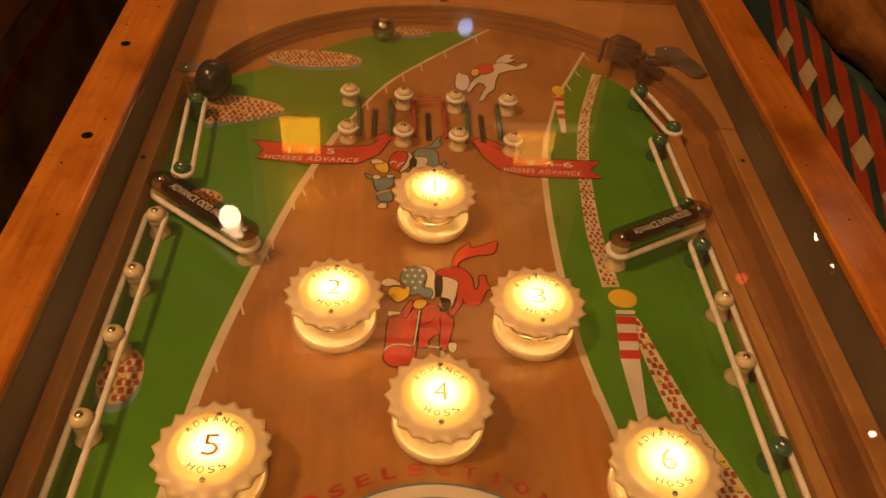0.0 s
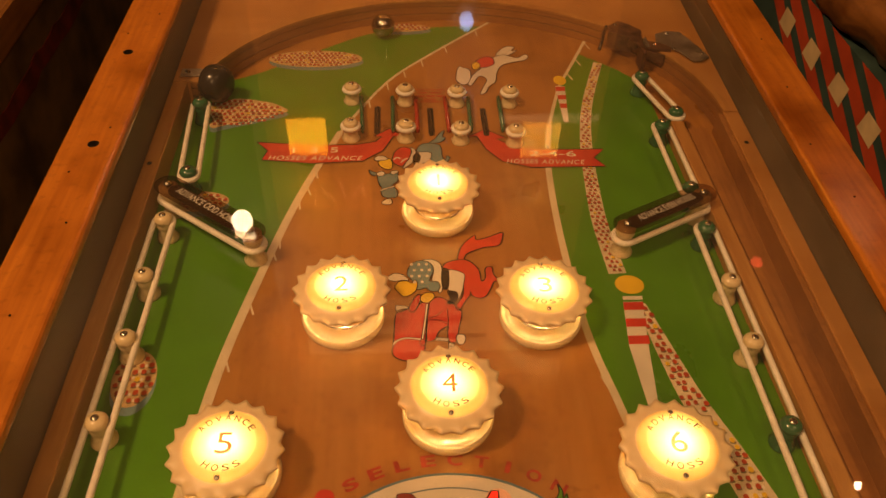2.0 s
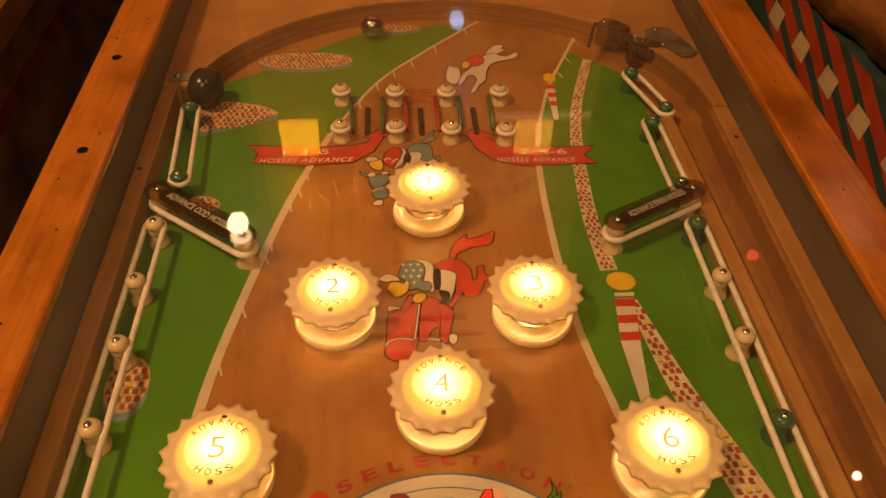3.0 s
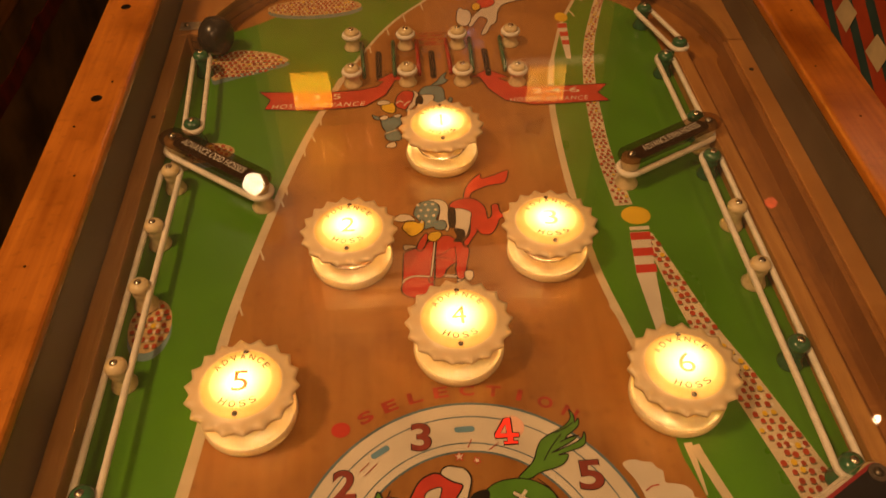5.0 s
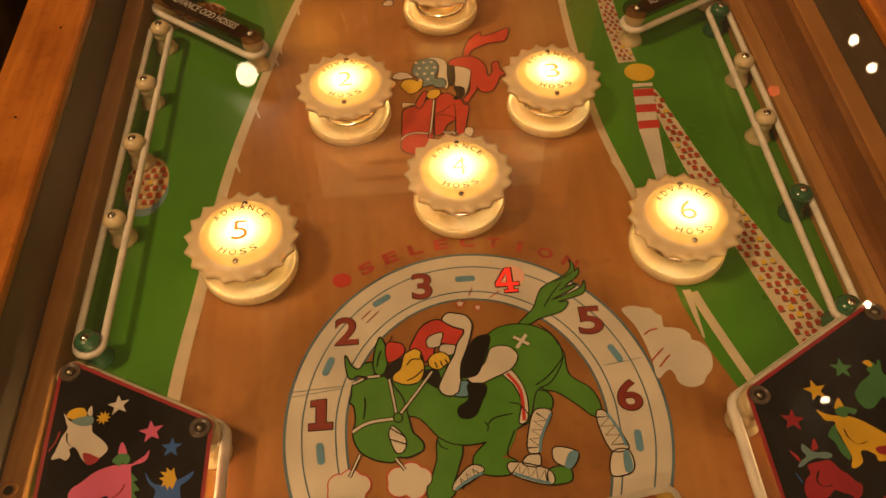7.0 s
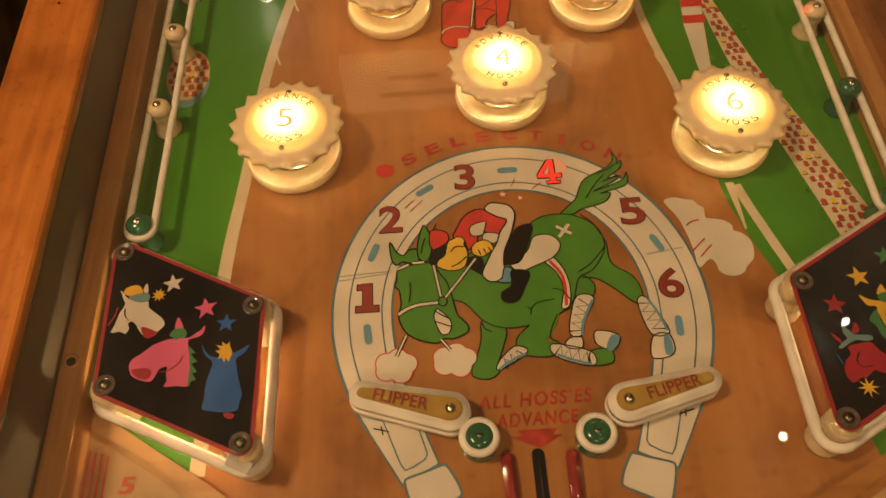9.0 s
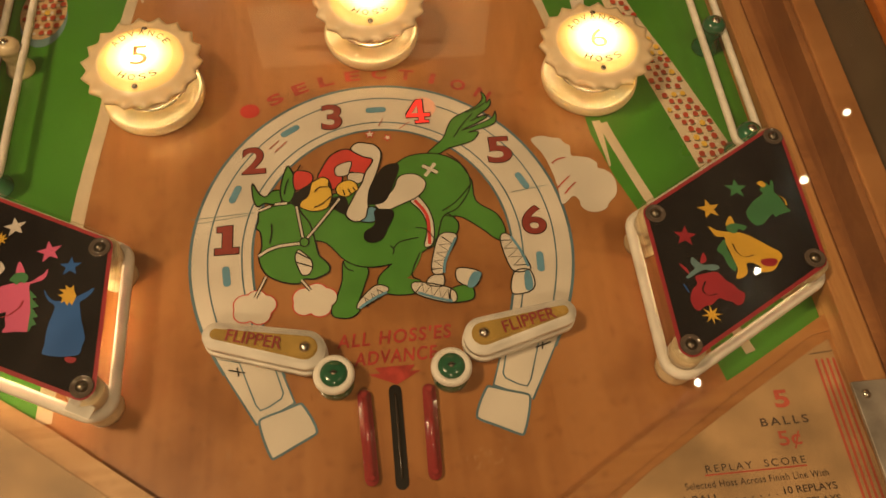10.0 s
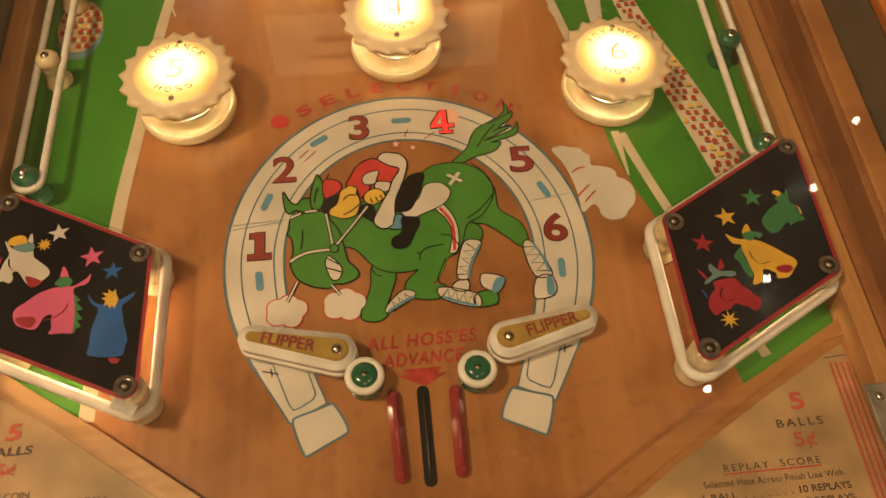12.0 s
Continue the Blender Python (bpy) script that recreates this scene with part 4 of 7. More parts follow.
for pts in ([(-0.016, 0.0105), (-0.008, 0.0155), (0.000, 0.0190)], [(0.0175, 0.0172), (0.027, 0.0130), (0.0365, 0.0100)], [(0.0335, 0.0285), (0.0355, 0.0370), (0.0430, 0.0510)], [(0.0755, 0.0490), (0.0800, 0.0390), (0.0828, 0.0280)]):
    part("wrap_shade", bm_stroke(curve_through(pts, 4, False), 0.0016, 9.4 * EPS), M_BLUE, playfield)
patch("w", [(0.018, 0.079), (0.023, 0.082), (0.029, 0.072), (0.031, 0.060), (0.029, 0.048), (0.024, 0.047), (0.027, 0.060), (0.024, 0.071)], 9)
part("painted_band", bm_stroke(curve_through([(0.021, 0.079), (0.0275, 0.067), (0.0272, 0.048)], 5, False), 0.0020, 10 * EPS), M_RED, playfield)
band("w", [(0.028, 0.104), (0.037, 0.098)], 0.0022, 9)
part("painted_band", bm_stroke([(0.036, 0.105), (0.029, 0.096)], 0.0022, 9.3 * EPS), M_CREAM, playfield)
patch("k", [(-0.033, 0.083), (-0.021, 0.085), (-0.020, 0.073), (-0.026, 0.076)], 9)
patch("w", [(0.013, 0.097), (0.023, 0.098), (0.029, 0.091), (0.024, 0.082), (0.011, 0.076), (0.002, 0.073), (-0.003, 0.079), (0.008, 0.087)], 10)
patch("k", [(0.0037, 0.1045), (0.0103, 0.1067), (0.0133, 0.1049), (0.0115, 0.0981), (0.0082, 0.09), (0.003, 0.08), (-0.004, 0.0782), (-0.0073, 0.0801), (-0.0051, 0.0896), (-0.0014, 0.0969)], 11)
patch("r", [(-0.0367, 0.0999), (-0.0339, 0.1073), (-0.029, 0.1155), (-0.023, 0.1195), (-0.0172, 0.1201), (-0.0097, 0.1155), (-0.0025, 0.1117), (-0.0032, 0.1071), (-0.0078, 0.101), (-0.0119, 0.1006), (-0.0156, 0.1027), (-0.0208, 0.1009), (-0.0224, 0.0949), (-0.0253, 0.0921), (-0.0283, 0.0909), (-0.0301, 0.0971)], 10, 0.0010)
patch("w", [(-0.0263, 0.1049), (-0.0236, 0.1088), (-0.0158, 0.1105), (-0.0172, 0.1036), (-0.0186, 0.1007), (-0.0247, 0.1004)], 11)
patch("w", [(-0.0169, 0.1021), (-0.0079, 0.1005), (-0.0097, 0.0953), (-0.0136, 0.0941), (-0.0185, 0.0968)], 11)
patch("w", [(-0.0155, 0.1196), (-0.0117, 0.1244), (-0.0053, 0.1236), (0.0001, 0.1215), (0.0032, 0.1152), (0.0012, 0.1059), (-0.002, 0.097), (-0.0058, 0.0882), (-0.0071, 0.0794), (-0.0069, 0.0735), (-0.0101, 0.068), (-0.0153, 0.0668), (-0.0195, 0.0695), (-0.0206, 0.0739), (-0.0169, 0.0817), (-0.0133, 0.0888), (-0.0098, 0.0946), (-0.0073, 0.102), (-0.0023, 0.1106), (-0.0085, 0.1138)], 12, 0.0010)
patch("y", [(-0.0257, 0.0921), (-0.0224, 0.0956), (-0.0173, 0.0967), (-0.0136, 0.0941), (-0.0125, 0.0895), (-0.0153, 0.0875), (-0.0192, 0.0849), (-0.0229, 0.0855), (-0.0256, 0.0879)], 13)
patch("k", [(-0.0523, 0.0829), (-0.0512, 0.0891), (-0.0477, 0.0915), (-0.0407, 0.0948), (-0.0402, 0.0908), (-0.0441, 0.0855), (-0.0492, 0.0812)], 11)
patch("y", [(-0.048, 0.0811), (-0.0467, 0.0842), (-0.0428, 0.0876), (-0.0405, 0.0964), (-0.0367, 0.0991), (-0.0335, 0.1004), (-0.0299, 0.0978), (-0.0305, 0.0941), (-0.0288, 0.0906), (-0.0286, 0.0854), (-0.0307, 0.0792), (-0.0346, 0.0766), (-0.0407, 0.0764), (-0.0466, 0.0789)], 12)
patch("r", [(-0.0504, 0.1057), (-0.046, 0.1061), (-0.041, 0.1041), (-0.0396, 0.0994), (-0.0426, 0.0951), (-0.0499, 0.092), (-0.0517, 0.0989)], 12.6)
patch("b", [(-0.007, 0.0761), (-0.0024, 0.0746), (-0.0037, 0.066), (-0.0123, 0.0667), (-0.009, 0.0693)], 13)
patch("k", [(-0.0031, 0.0734), (0.0062, 0.0731), (0.0072, 0.0686), (0.004, 0.0624), (-0.0003, 0.054), (-0.0054, 0.0518), (-0.0101, 0.0537), (-0.01, 0.0591), (-0.0052, 0.0621), (-0.0033, 0.0659)], 13.6)
band("w", [(-0.072, 0.0795), (-0.0653, 0.0823)], 0.0014, 11)
band("w", [(-0.0628, 0.0833), (-0.0556, 0.0835)], 0.0014, 11)
band("w", [(-0.0502, 0.0823), (-0.0483, 0.0698), (-0.0467, 0.0589)], 0.0012, 11)
band("w", curve_through([(-0.0722, 0.0486), (-0.0668, 0.0521), (-0.0596, 0.0543), (-0.0485, 0.055)], 4, False), 0.0016, 11)
band("w", [(-0.0445, 0.0574), (-0.0349, 0.0694), (-0.024, 0.0838)], 0.0012, 14)
paint("rein_knot", ellipse(-0.0457, 0.0554, 0.0026, 0.0030, 16), M_PATCH_GREEN, 14.6, False, 0.0008)
for pts in ([(-0.0543, 0.1006), (-0.0561, 0.0955), (-0.0571, 0.0896)], [(-0.0506, 0.0492), (-0.0429, 0.0439)], [(-0.0508, 0.0425), (-0.0414, 0.0386)], [(-0.0648, 0.0698), (-0.0646, 0.0641), (-0.0658, 0.0561)], [(-0.039, 0.0895), (-0.0357, 0.093), (-0.0307, 0.0926)], [(-0.0292, 0.0857), (-0.0344, 0.081), (-0.0394, 0.0789)], [(-0.0218, 0.0899), (-0.0207, 0.0859)], [(-0.0186, 0.0905), (-0.0172, 0.0868)], [(-0.0157, 0.0913), (-0.0142, 0.0886)], [(-0.0491, 0.106), (-0.0469, 0.1106)]):
    part("painted_line", bm_stroke(curve_through(pts, 4, False) if len(pts) > 2 else pts, 0.0008, 15 * EPS), M_BLACK, playfield)
puff(-0.0745, 0.0160, 0.0115, 0.0105)
puff(-0.0410, 0.0175, 0.0120, 0.0105)
band("w", [(-0.068, 0.035), (-0.074, 0.022)], 0.0010, 9)
band("w", [(-0.048, 0.031), (-0.043, 0.024)], 0.0010, 9)
paint("red_star", star_outline(-0.003, 0.131, 0.0040), M_RED, 6, False)
paint("star_fill", star_outline(-0.003, 0.131, 0.0028), M_CREAM, 7, False)
paint("red_star", star_outline(0.008, 0.1275, 0.0034, 0.8), M_RED, 6, False)
paint("star_fill", star_outline(0.008, 0.1275, 0.0022, 0.8), M_CREAM, 7, False)
patch("w", [(0.0988, 0.1174), (0.1018, 0.1202), (0.1069, 0.1207), (0.1123, 0.1188), (0.1172, 0.118), (0.1196, 0.1141), (0.1227, 0.1118), (0.1224, 0.1073), (0.1227, 0.1038), (0.1275, 0.1028), (0.1334, 0.1011), (0.1373, 0.0971), (0.1374, 0.0934), (0.1419, 0.0912), (0.1457, 0.0861), (0.1464, 0.0795), (0.1444, 0.0725), (0.1392, 0.0673), (0.1365, 0.0633), (0.1301, 0.0614), (0.1244, 0.063), (0.1215, 0.0667), (0.1213, 0.0705), (0.1181, 0.074), (0.1105, 0.0688), (0.1098, 0.0812), (0.1079, 0.0944), (0.1045, 0.1066)], 5, 0.0, "smoke_puff")
for pts in ([(0.109, 0.099), (0.113, 0.1018), (0.1181, 0.1027)], [(0.1094, 0.0805), (0.1142, 0.0851), (0.1185, 0.0888)], [(0.1133, 0.076), (0.1176, 0.0805), (0.1215, 0.0839)]):
    part("speed_line", bm_stroke(curve_through(pts, 4, False), 0.0010, 6.4 * EPS), M_CROWD_RED, playfield)
for a, b in (((-0.066, 0.125), (-0.060, 0.131)), ((-0.063, 0.122), (-0.055, 0.130)), ((0.003, 0.137), (0.006, 0.143)), ((0.016, 0.134), (0.023, 0.139))):
    part("speed_line", bm_stroke([a, b], 0.0006, 6.4 * EPS), M_CROWD_RED, playfield)

for pts in ([(0.056, 0.087), (0.046, 0.076), (0.037, 0.070)], [(0.031, 0.050), (0.026, 0.058), (0.020, 0.060)], [(0.021, 0.053), (0.010, 0.051), (0.006, 0.047)], [(0.004, 0.049), (0.006, 0.046), (0.005, 0.043)],
            [(0.060, 0.143), (0.067, 0.146), (0.073, 0.150)], [(0.062, 0.136), (0.069, 0.139), (0.075, 0.140)], [(0.050, 0.124), (0.056, 0.133), (0.064, 0.142)],
            [(-0.024, 0.041), (-0.022, 0.036), (-0.018, 0.034)], [(0.044, 0.112), (0.051, 0.105), (0.055, 0.096)]):
    part("painted_line", bm_stroke(curve_through(pts, 4, False), 0.0007, 10.6 * EPS), M_BLACK, playfield)
for a, b in (((-0.112, 0.077), (-0.075, 0.079)), ((-0.108, 0.074), (-0.078, 0.0775)), ((0.080, 0.080), (0.104, 0.0835)), ((-0.030, -0.026), (-0.028, -0.030))):
    part("hairline_crack", bm_stroke([a, b], 0.0004, 5.8 * EPS), M_TEAL, playfield)

# fine scuffs in the varnish where the ball drains
scuffs = bmesh.new()
for cx, cy, rx, ry, n in ((0.047, -0.080, 0.016, 0.009, 34), (-0.085, -0.075, 0.030, 0.022, 26), (0.105, -0.045, 0.035, 0.030, 22), (-0.130, 0.060, 0.030, 0.050, 16), (0.0, 0.24, 0.10, 0.09, 22)):
    for k in range(n):
        x, y, a, h = rng.gauss(cx, rx * 0.5), rng.gauss(cy, ry * 0.5), rng.uniform(0, math.pi), rng.uniform(0.0003, 0.0014)
        dx, dy, w = h * math.cos(a), h * math.sin(a), 0.00012
        z = (0.45 + 0.02 * (k % 20)) * EPS
        scuffs.faces.new([scuffs.verts.new(c) for c in ((x - dx - dy * w / h, y - dy + dx * w / h, z), (x - dx + dy * w / h, y - dy - dx * w / h, z), (x + dx + dy * w / h, y + dy - dx * w / h, z), (x + dx - dy * w / h, y + dy + dx * w / h, z))])
tagged(part("scuff_marks", scuffs, M_SCUFF, playfield), kind="stuff")

# red shape between the bumpers
patch("r", [(0.0201, 0.3702), (0.0231, 0.3839), (0.0286, 0.3931), (0.0374, 0.4012), (0.0379, 0.3952), (0.0486, 0.3985), (0.0611, 0.4042), (0.0609, 0.3969), (0.0565, 0.3875), (0.0442, 0.3855), (0.0341, 0.3812), (0.0277, 0.3768), (0.025, 0.37)], 5, 0.0011)
patch("r", [(0.0075, 0.3627), (0.0117, 0.3682), (0.0206, 0.3706), (0.0285, 0.3699), (0.0343, 0.3641), (0.0376, 0.3562), (0.0382, 0.3453), (0.0417, 0.3495), (0.0427, 0.3604), (0.0483, 0.3614), (0.049, 0.3525), (0.053, 0.3459), (0.0481, 0.3439), (0.0451, 0.3365), (0.0405, 0.3283), (0.035, 0.3263), (0.0299, 0.3287), (0.028, 0.334), (0.0282, 0.3308), (0.0234, 0.3228), (0.0177, 0.3137), (0.0156, 0.319), (0.0216, 0.329), (0.0234, 0.3437), (0.0238, 0.3534), (0.0112, 0.3582)], 6, 0.0011)
patch("r", [(-0.0058, 0.3238), (0.0027, 0.3284), (0.0092, 0.3243), (0.017, 0.3169), (0.0198, 0.3105), (0.0171, 0.2973), (0.0135, 0.282), (0.0084, 0.2822), (0.0074, 0.2919), (0.0084, 0.2976), (0.0011, 0.2922), (-0.0024, 0.2844), (-0.0082, 0.2828), (-0.0085, 0.2925), (-0.0072, 0.3079)], 6, 0.0011)
patch("w", [(0.0112, 0.3582), (0.0242, 0.3544), (0.0237, 0.3436), (0.0214, 0.3332), (0.0175, 0.325), (0.0138, 0.3334), (0.0101, 0.3378)], 7)
patch("k", [(0.0064, 0.3572), (0.0117, 0.3588), (0.0109, 0.3394), (0.0062, 0.3375)], 8)
patch("k", [(0.0098, 0.3346), (0.0169, 0.3333), (0.0176, 0.3267), (0.0142, 0.3207), (0.0083, 0.3209), (0.0116, 0.3263)], 8)
patch("w", [(-0.0094, 0.3707), (-0.0015, 0.3713), (0.0046, 0.3673), (0.0066, 0.3594), (0.006, 0.3379), (0.0032, 0.3328), (0.0002, 0.3398), (-0.0027, 0.3446), (-0.0005, 0.3575), (-0.0018, 0.3653)], 7.6)
patch("t", [(-0.0206, 0.3626), (-0.0166, 0.368), (-0.0094, 0.37), (-0.0025, 0.3664), (-0.0007, 0.3575), (-0.0041, 0.3467), (0.002, 0.3452), (0.0041, 0.3396), (0.0015, 0.3347), (-0.0046, 0.3351), (-0.0075, 0.3384), (-0.0139, 0.3365), (-0.0165, 0.3429), (-0.0194, 0.3483), (-0.0224, 0.3538)], 8.6)
for k in range(11):
    x, y = -0.0185 + (k % 3) * 0.0062 + (k // 3 % 2) * 0.0022, 0.3655 - (k // 3) * 0.0068
    paint("pale_dot", ellipse(x, y, 0.0013, 0.0016, 10), M_CREAM, 9.6, False)
patch("r", [(-0.0318, 0.3107), (-0.0329, 0.301), (-0.0335, 0.2878), (-0.0341, 0.2786), (-0.035, 0.2732), (-0.0325, 0.2677), (-0.0256, 0.2643), (-0.0186, 0.2654), (-0.0114, 0.2723), (-0.0097, 0.2804), (-0.0089, 0.2925), (-0.0072, 0.3079), (-0.0058, 0.3238), (-0.0126, 0.3216), (-0.0217, 0.3163), (-0.0276, 0.3135)], 8, 0.0011)
patch("r", [(-0.0217, 0.3163), (-0.0177, 0.3263), (-0.013, 0.3319), (-0.012, 0.3261), (-0.0155, 0.3161), (-0.0188, 0.3122)], 9, 0.0011)
patch("y", [(-0.0325, 0.3392), (-0.0294, 0.3455), (-0.0225, 0.3463), (-0.0187, 0.344), (-0.0164, 0.3476), (-0.014, 0.3439), (-0.0158, 0.3355), (-0.0206, 0.3305), (-0.0259, 0.3294), (-0.0303, 0.335)], 9.2)
patch("w", [(-0.039, 0.3496), (-0.0331, 0.3553), (-0.0255, 0.3535), (-0.0213, 0.3473), (-0.0271, 0.3473), (-0.0329, 0.3462)], 10)
patch("y", [(-0.0124, 0.3271), (-0.0092, 0.3322), (-0.0024, 0.3323), (-0.001, 0.3277), (-0.0059, 0.322), (-0.0111, 0.323)], 10)
patch("w", [(0.0143, 0.2879), (0.0201, 0.2886), (0.0206, 0.283), (0.018, 0.2788), (0.0145, 0.2804)], 7)
patch("w", [(-0.0317, 0.3197), (-0.0231, 0.3184), (-0.022, 0.3163), (-0.0276, 0.3155), (-0.0313, 0.3137)], 10)
band("w", [(-0.0021, 0.2851), (0.0079, 0.2837)], 0.0026, 7)
lacing((-0.0021, 0.2851), (0.0079, 0.2837), 0.0014, 6, 8)
band("w", [(0.01, 0.2815), (0.0092, 0.2724)], 0.0035, 5)
lacing((0.01, 0.2815), (0.0092, 0.2724), 0.0018, 5, 6)
band("w", curve_through([(-0.007, 0.3208), (-0.0097, 0.3002), (-0.0121, 0.2844)], 4, False), 0.0010, 10)
band("w", curve_through([(-0.0341, 0.2795), (-0.0309, 0.2836), (-0.0238, 0.286), (-0.0131, 0.2844)], 4, False), 0.0012, 10.5)
paint("rein_knot", ellipse(-0.0118, 0.2814, 0.0022, 0.0032, 16), M_RED, 11, False, 0.0009)
for pts in ([(-0.0065, 0.3059), (-0.0013, 0.3077), (0.0049, 0.3134)], [(0.0087, 0.3152), (0.0087, 0.3034), (0.008, 0.2957)], [(-0.0073, 0.304), (0.0014, 0.3037), (0.0078, 0.2996)]):
    part("painted_line", bm_stroke(curve_through(pts, 4, False), 0.0008, 8 * EPS), M_BLACK, playfield)

# grey-blue shape behind the top bumper
patch("t", [(0.0028, 0.537), (0.0087, 0.5438), (0.0139, 0.5533), (0.0191, 0.5581), (0.0165, 0.5484), (0.0193, 0.5451), (0.016, 0.5395), (0.0084, 0.5362)], 5, 0.0011)
patch("t", [(-0.0097, 0.5224), (-0.0066, 0.5325), (0, 0.5361), (0.0111, 0.5342), (0.0144, 0.5264), (0.0147, 0.5142), (0.0172, 0.5096), (0.019, 0.5156), (0.0221, 0.5125), (0.0187, 0.5051), (0.0132, 0.5034), (0.0043, 0.5054), (0.0012, 0.51), (0.004, 0.5205)], 6, 0.0011)
patch("w", [(-0.0108, 0.5163), (-0.0079, 0.5214), (0.004, 0.5199), (0.0011, 0.507), (-0.0085, 0.5013), (-0.0131, 0.4985), (-0.011, 0.5088)], 7, 0.0010)
patch("w", [(-0.016, 0.5287), (-0.0114, 0.5255), (-0.0108, 0.5163), (-0.0141, 0.5059), (-0.0193, 0.4987), (-0.0239, 0.4959), (-0.0191, 0.509), (-0.0149, 0.521)], 7.6, 0.0010)
patch("k", [(-0.0126, 0.5179), (-0.008, 0.5193), (-0.0061, 0.5132), (-0.0084, 0.5043), (-0.0121, 0.5011), (-0.0143, 0.5074)], 8.2, 0.0)
patch("r", [(-0.0326, 0.5168), (-0.0307, 0.5229), (-0.0252, 0.5289), (-0.0187, 0.5287), (-0.0151, 0.524), (-0.0173, 0.5119), (-0.0201, 0.5061), (-0.0247, 0.4988), (-0.0318, 0.5034), (-0.0336, 0.5094)], 8.8, 0.0011)
for pts in ([(-0.0325, 0.5093), (-0.029, 0.5128), (-0.026, 0.5104)], [(-0.0255, 0.5047), (-0.0224, 0.5091), (-0.0187, 0.5114)]):
    part("painted_band", bm_stroke(curve_through(pts, 3, False), 0.0016, 9.6 * EPS), M_CREAM, playfield)
patch("t", [(-0.047, 0.4864), (-0.039, 0.4876), (-0.0293, 0.4902), (-0.0286, 0.4774), (-0.0339, 0.4706), (-0.0304, 0.465), (-0.0288, 0.4582), (-0.0314, 0.4529), (-0.0408, 0.4532), (-0.0442, 0.46), (-0.0434, 0.4668), (-0.046, 0.4723), (-0.0475, 0.4808)], 7, 0.0011)
patch("t", [(-0.0557, 0.4938), (-0.0514, 0.4908), (-0.0479, 0.4887), (-0.0496, 0.4848), (-0.054, 0.4872)], 7.6, 0.0010)
patch("y", [(-0.0471, 0.5062), (-0.0426, 0.5096), (-0.0363, 0.5109), (-0.0336, 0.5049), (-0.034, 0.4961), (-0.039, 0.4945), (-0.0453, 0.4993)], 8.2, 0.0010)
patch("w", [(-0.0509, 0.5113), (-0.048, 0.5151), (-0.0417, 0.515), (-0.0379, 0.5101), (-0.0453, 0.5079), (-0.0494, 0.508)], 9, 0.0010)
patch("w", [(-0.0487, 0.4879), (-0.0443, 0.4915), (-0.0406, 0.4885), (-0.0426, 0.4846), (-0.047, 0.4847)], 9, 0.0008)
patch("w", [(-0.0355, 0.4904), (-0.0301, 0.4923), (-0.0282, 0.4893), (-0.0337, 0.4863)], 9.6, 0.0008)
patch("w", [(-0.0437, 0.445), (-0.04, 0.4505), (-0.0349, 0.4503), (-0.0344, 0.4445), (-0.0391, 0.4428)], 7, 0.0010)
band("w", curve_through([(-0.0446, 0.4627), (-0.0391, 0.4661), (-0.0321, 0.4686)], 4, False), 0.0014, 8.6)

# pale shape in the upper course
patch("w", [(0.0856, 0.7062), (0.0924, 0.7192), (0.1003, 0.7259), (0.109, 0.7242), (0.1046, 0.716), (0.111, 0.7168), (0.1025, 0.7078), (0.0937, 0.7038)], 6, 0.0010)
patch("w", [(0.0643, 0.6747), (0.0735, 0.6871), (0.0831, 0.7013), (0.094, 0.707), (0.1019, 0.7029), (0.1098, 0.6997), (0.1192, 0.7078), (0.1231, 0.7029), (0.1175, 0.6949), (0.1077, 0.6918), (0.096, 0.6871), (0.0884, 0.6808), (0.0829, 0.6663), (0.08, 0.6491), (0.0724, 0.6403), (0.0673, 0.6274), (0.0608, 0.6246), (0.0661, 0.6404), (0.0705, 0.6535), (0.0639, 0.661), (0.0576, 0.6514), (0.0529, 0.6419), (0.0491, 0.6433), (0.0528, 0.6566), (0.0589, 0.6678)], 6.6, 0.0010)
patch("w", [(0.0392, 0.674), (0.0429, 0.6817), (0.0463, 0.6778), (0.0515, 0.6763), (0.054, 0.6663), (0.0522, 0.6536), (0.0484, 0.6448), (0.0428, 0.6434), (0.0373, 0.6507), (0.0372, 0.6611)], 7.2, 0.0010)
patch("r", [(0.0616, 0.691), (0.0707, 0.7013), (0.0798, 0.7013), (0.0823, 0.6886), (0.0749, 0.6801), (0.0655, 0.6793)], 7.8, 0.0010)
patch("y", [(0.0566, 0.6855), (0.0623, 0.6902), (0.0659, 0.684), (0.0627, 0.6755), (0.0571, 0.6755)], 8.4, 0.0008)

# ---- rollover slots ----
def slot(x, y0, y1, half=0.0031):
    ob = thing("rollover_slot", (0, 0, 0), "black rollover slot with a steel wire in the playfield", "rollover", "rollover slots")
    part("slot_lining", bm_plate(hull_loop([(x, y0 + half), (x, y1 - half)], half, 8), 0.0002, 0.0009, 0.0002), M_BLACK, ob, "black slot lining")
    pts = [(x, y0 + (y1 - y0) * k / 10, 0.0008 + 0.0028 * math.sin(math.pi * k / 10)) for k in range(1, 10)]
    part("wire", bm_tube(pts, 0.0007, 6, False), M_BLACK_RUBBER, ob, "thin dark wire", True)


slot(-0.0485, 0.552, 0.602)
slot(0.0060, 0.549, 0.599)
slot(0.0610, 0.548, 0.598)
slot(0.0000, -0.0915, -0.0360, 0.0034)


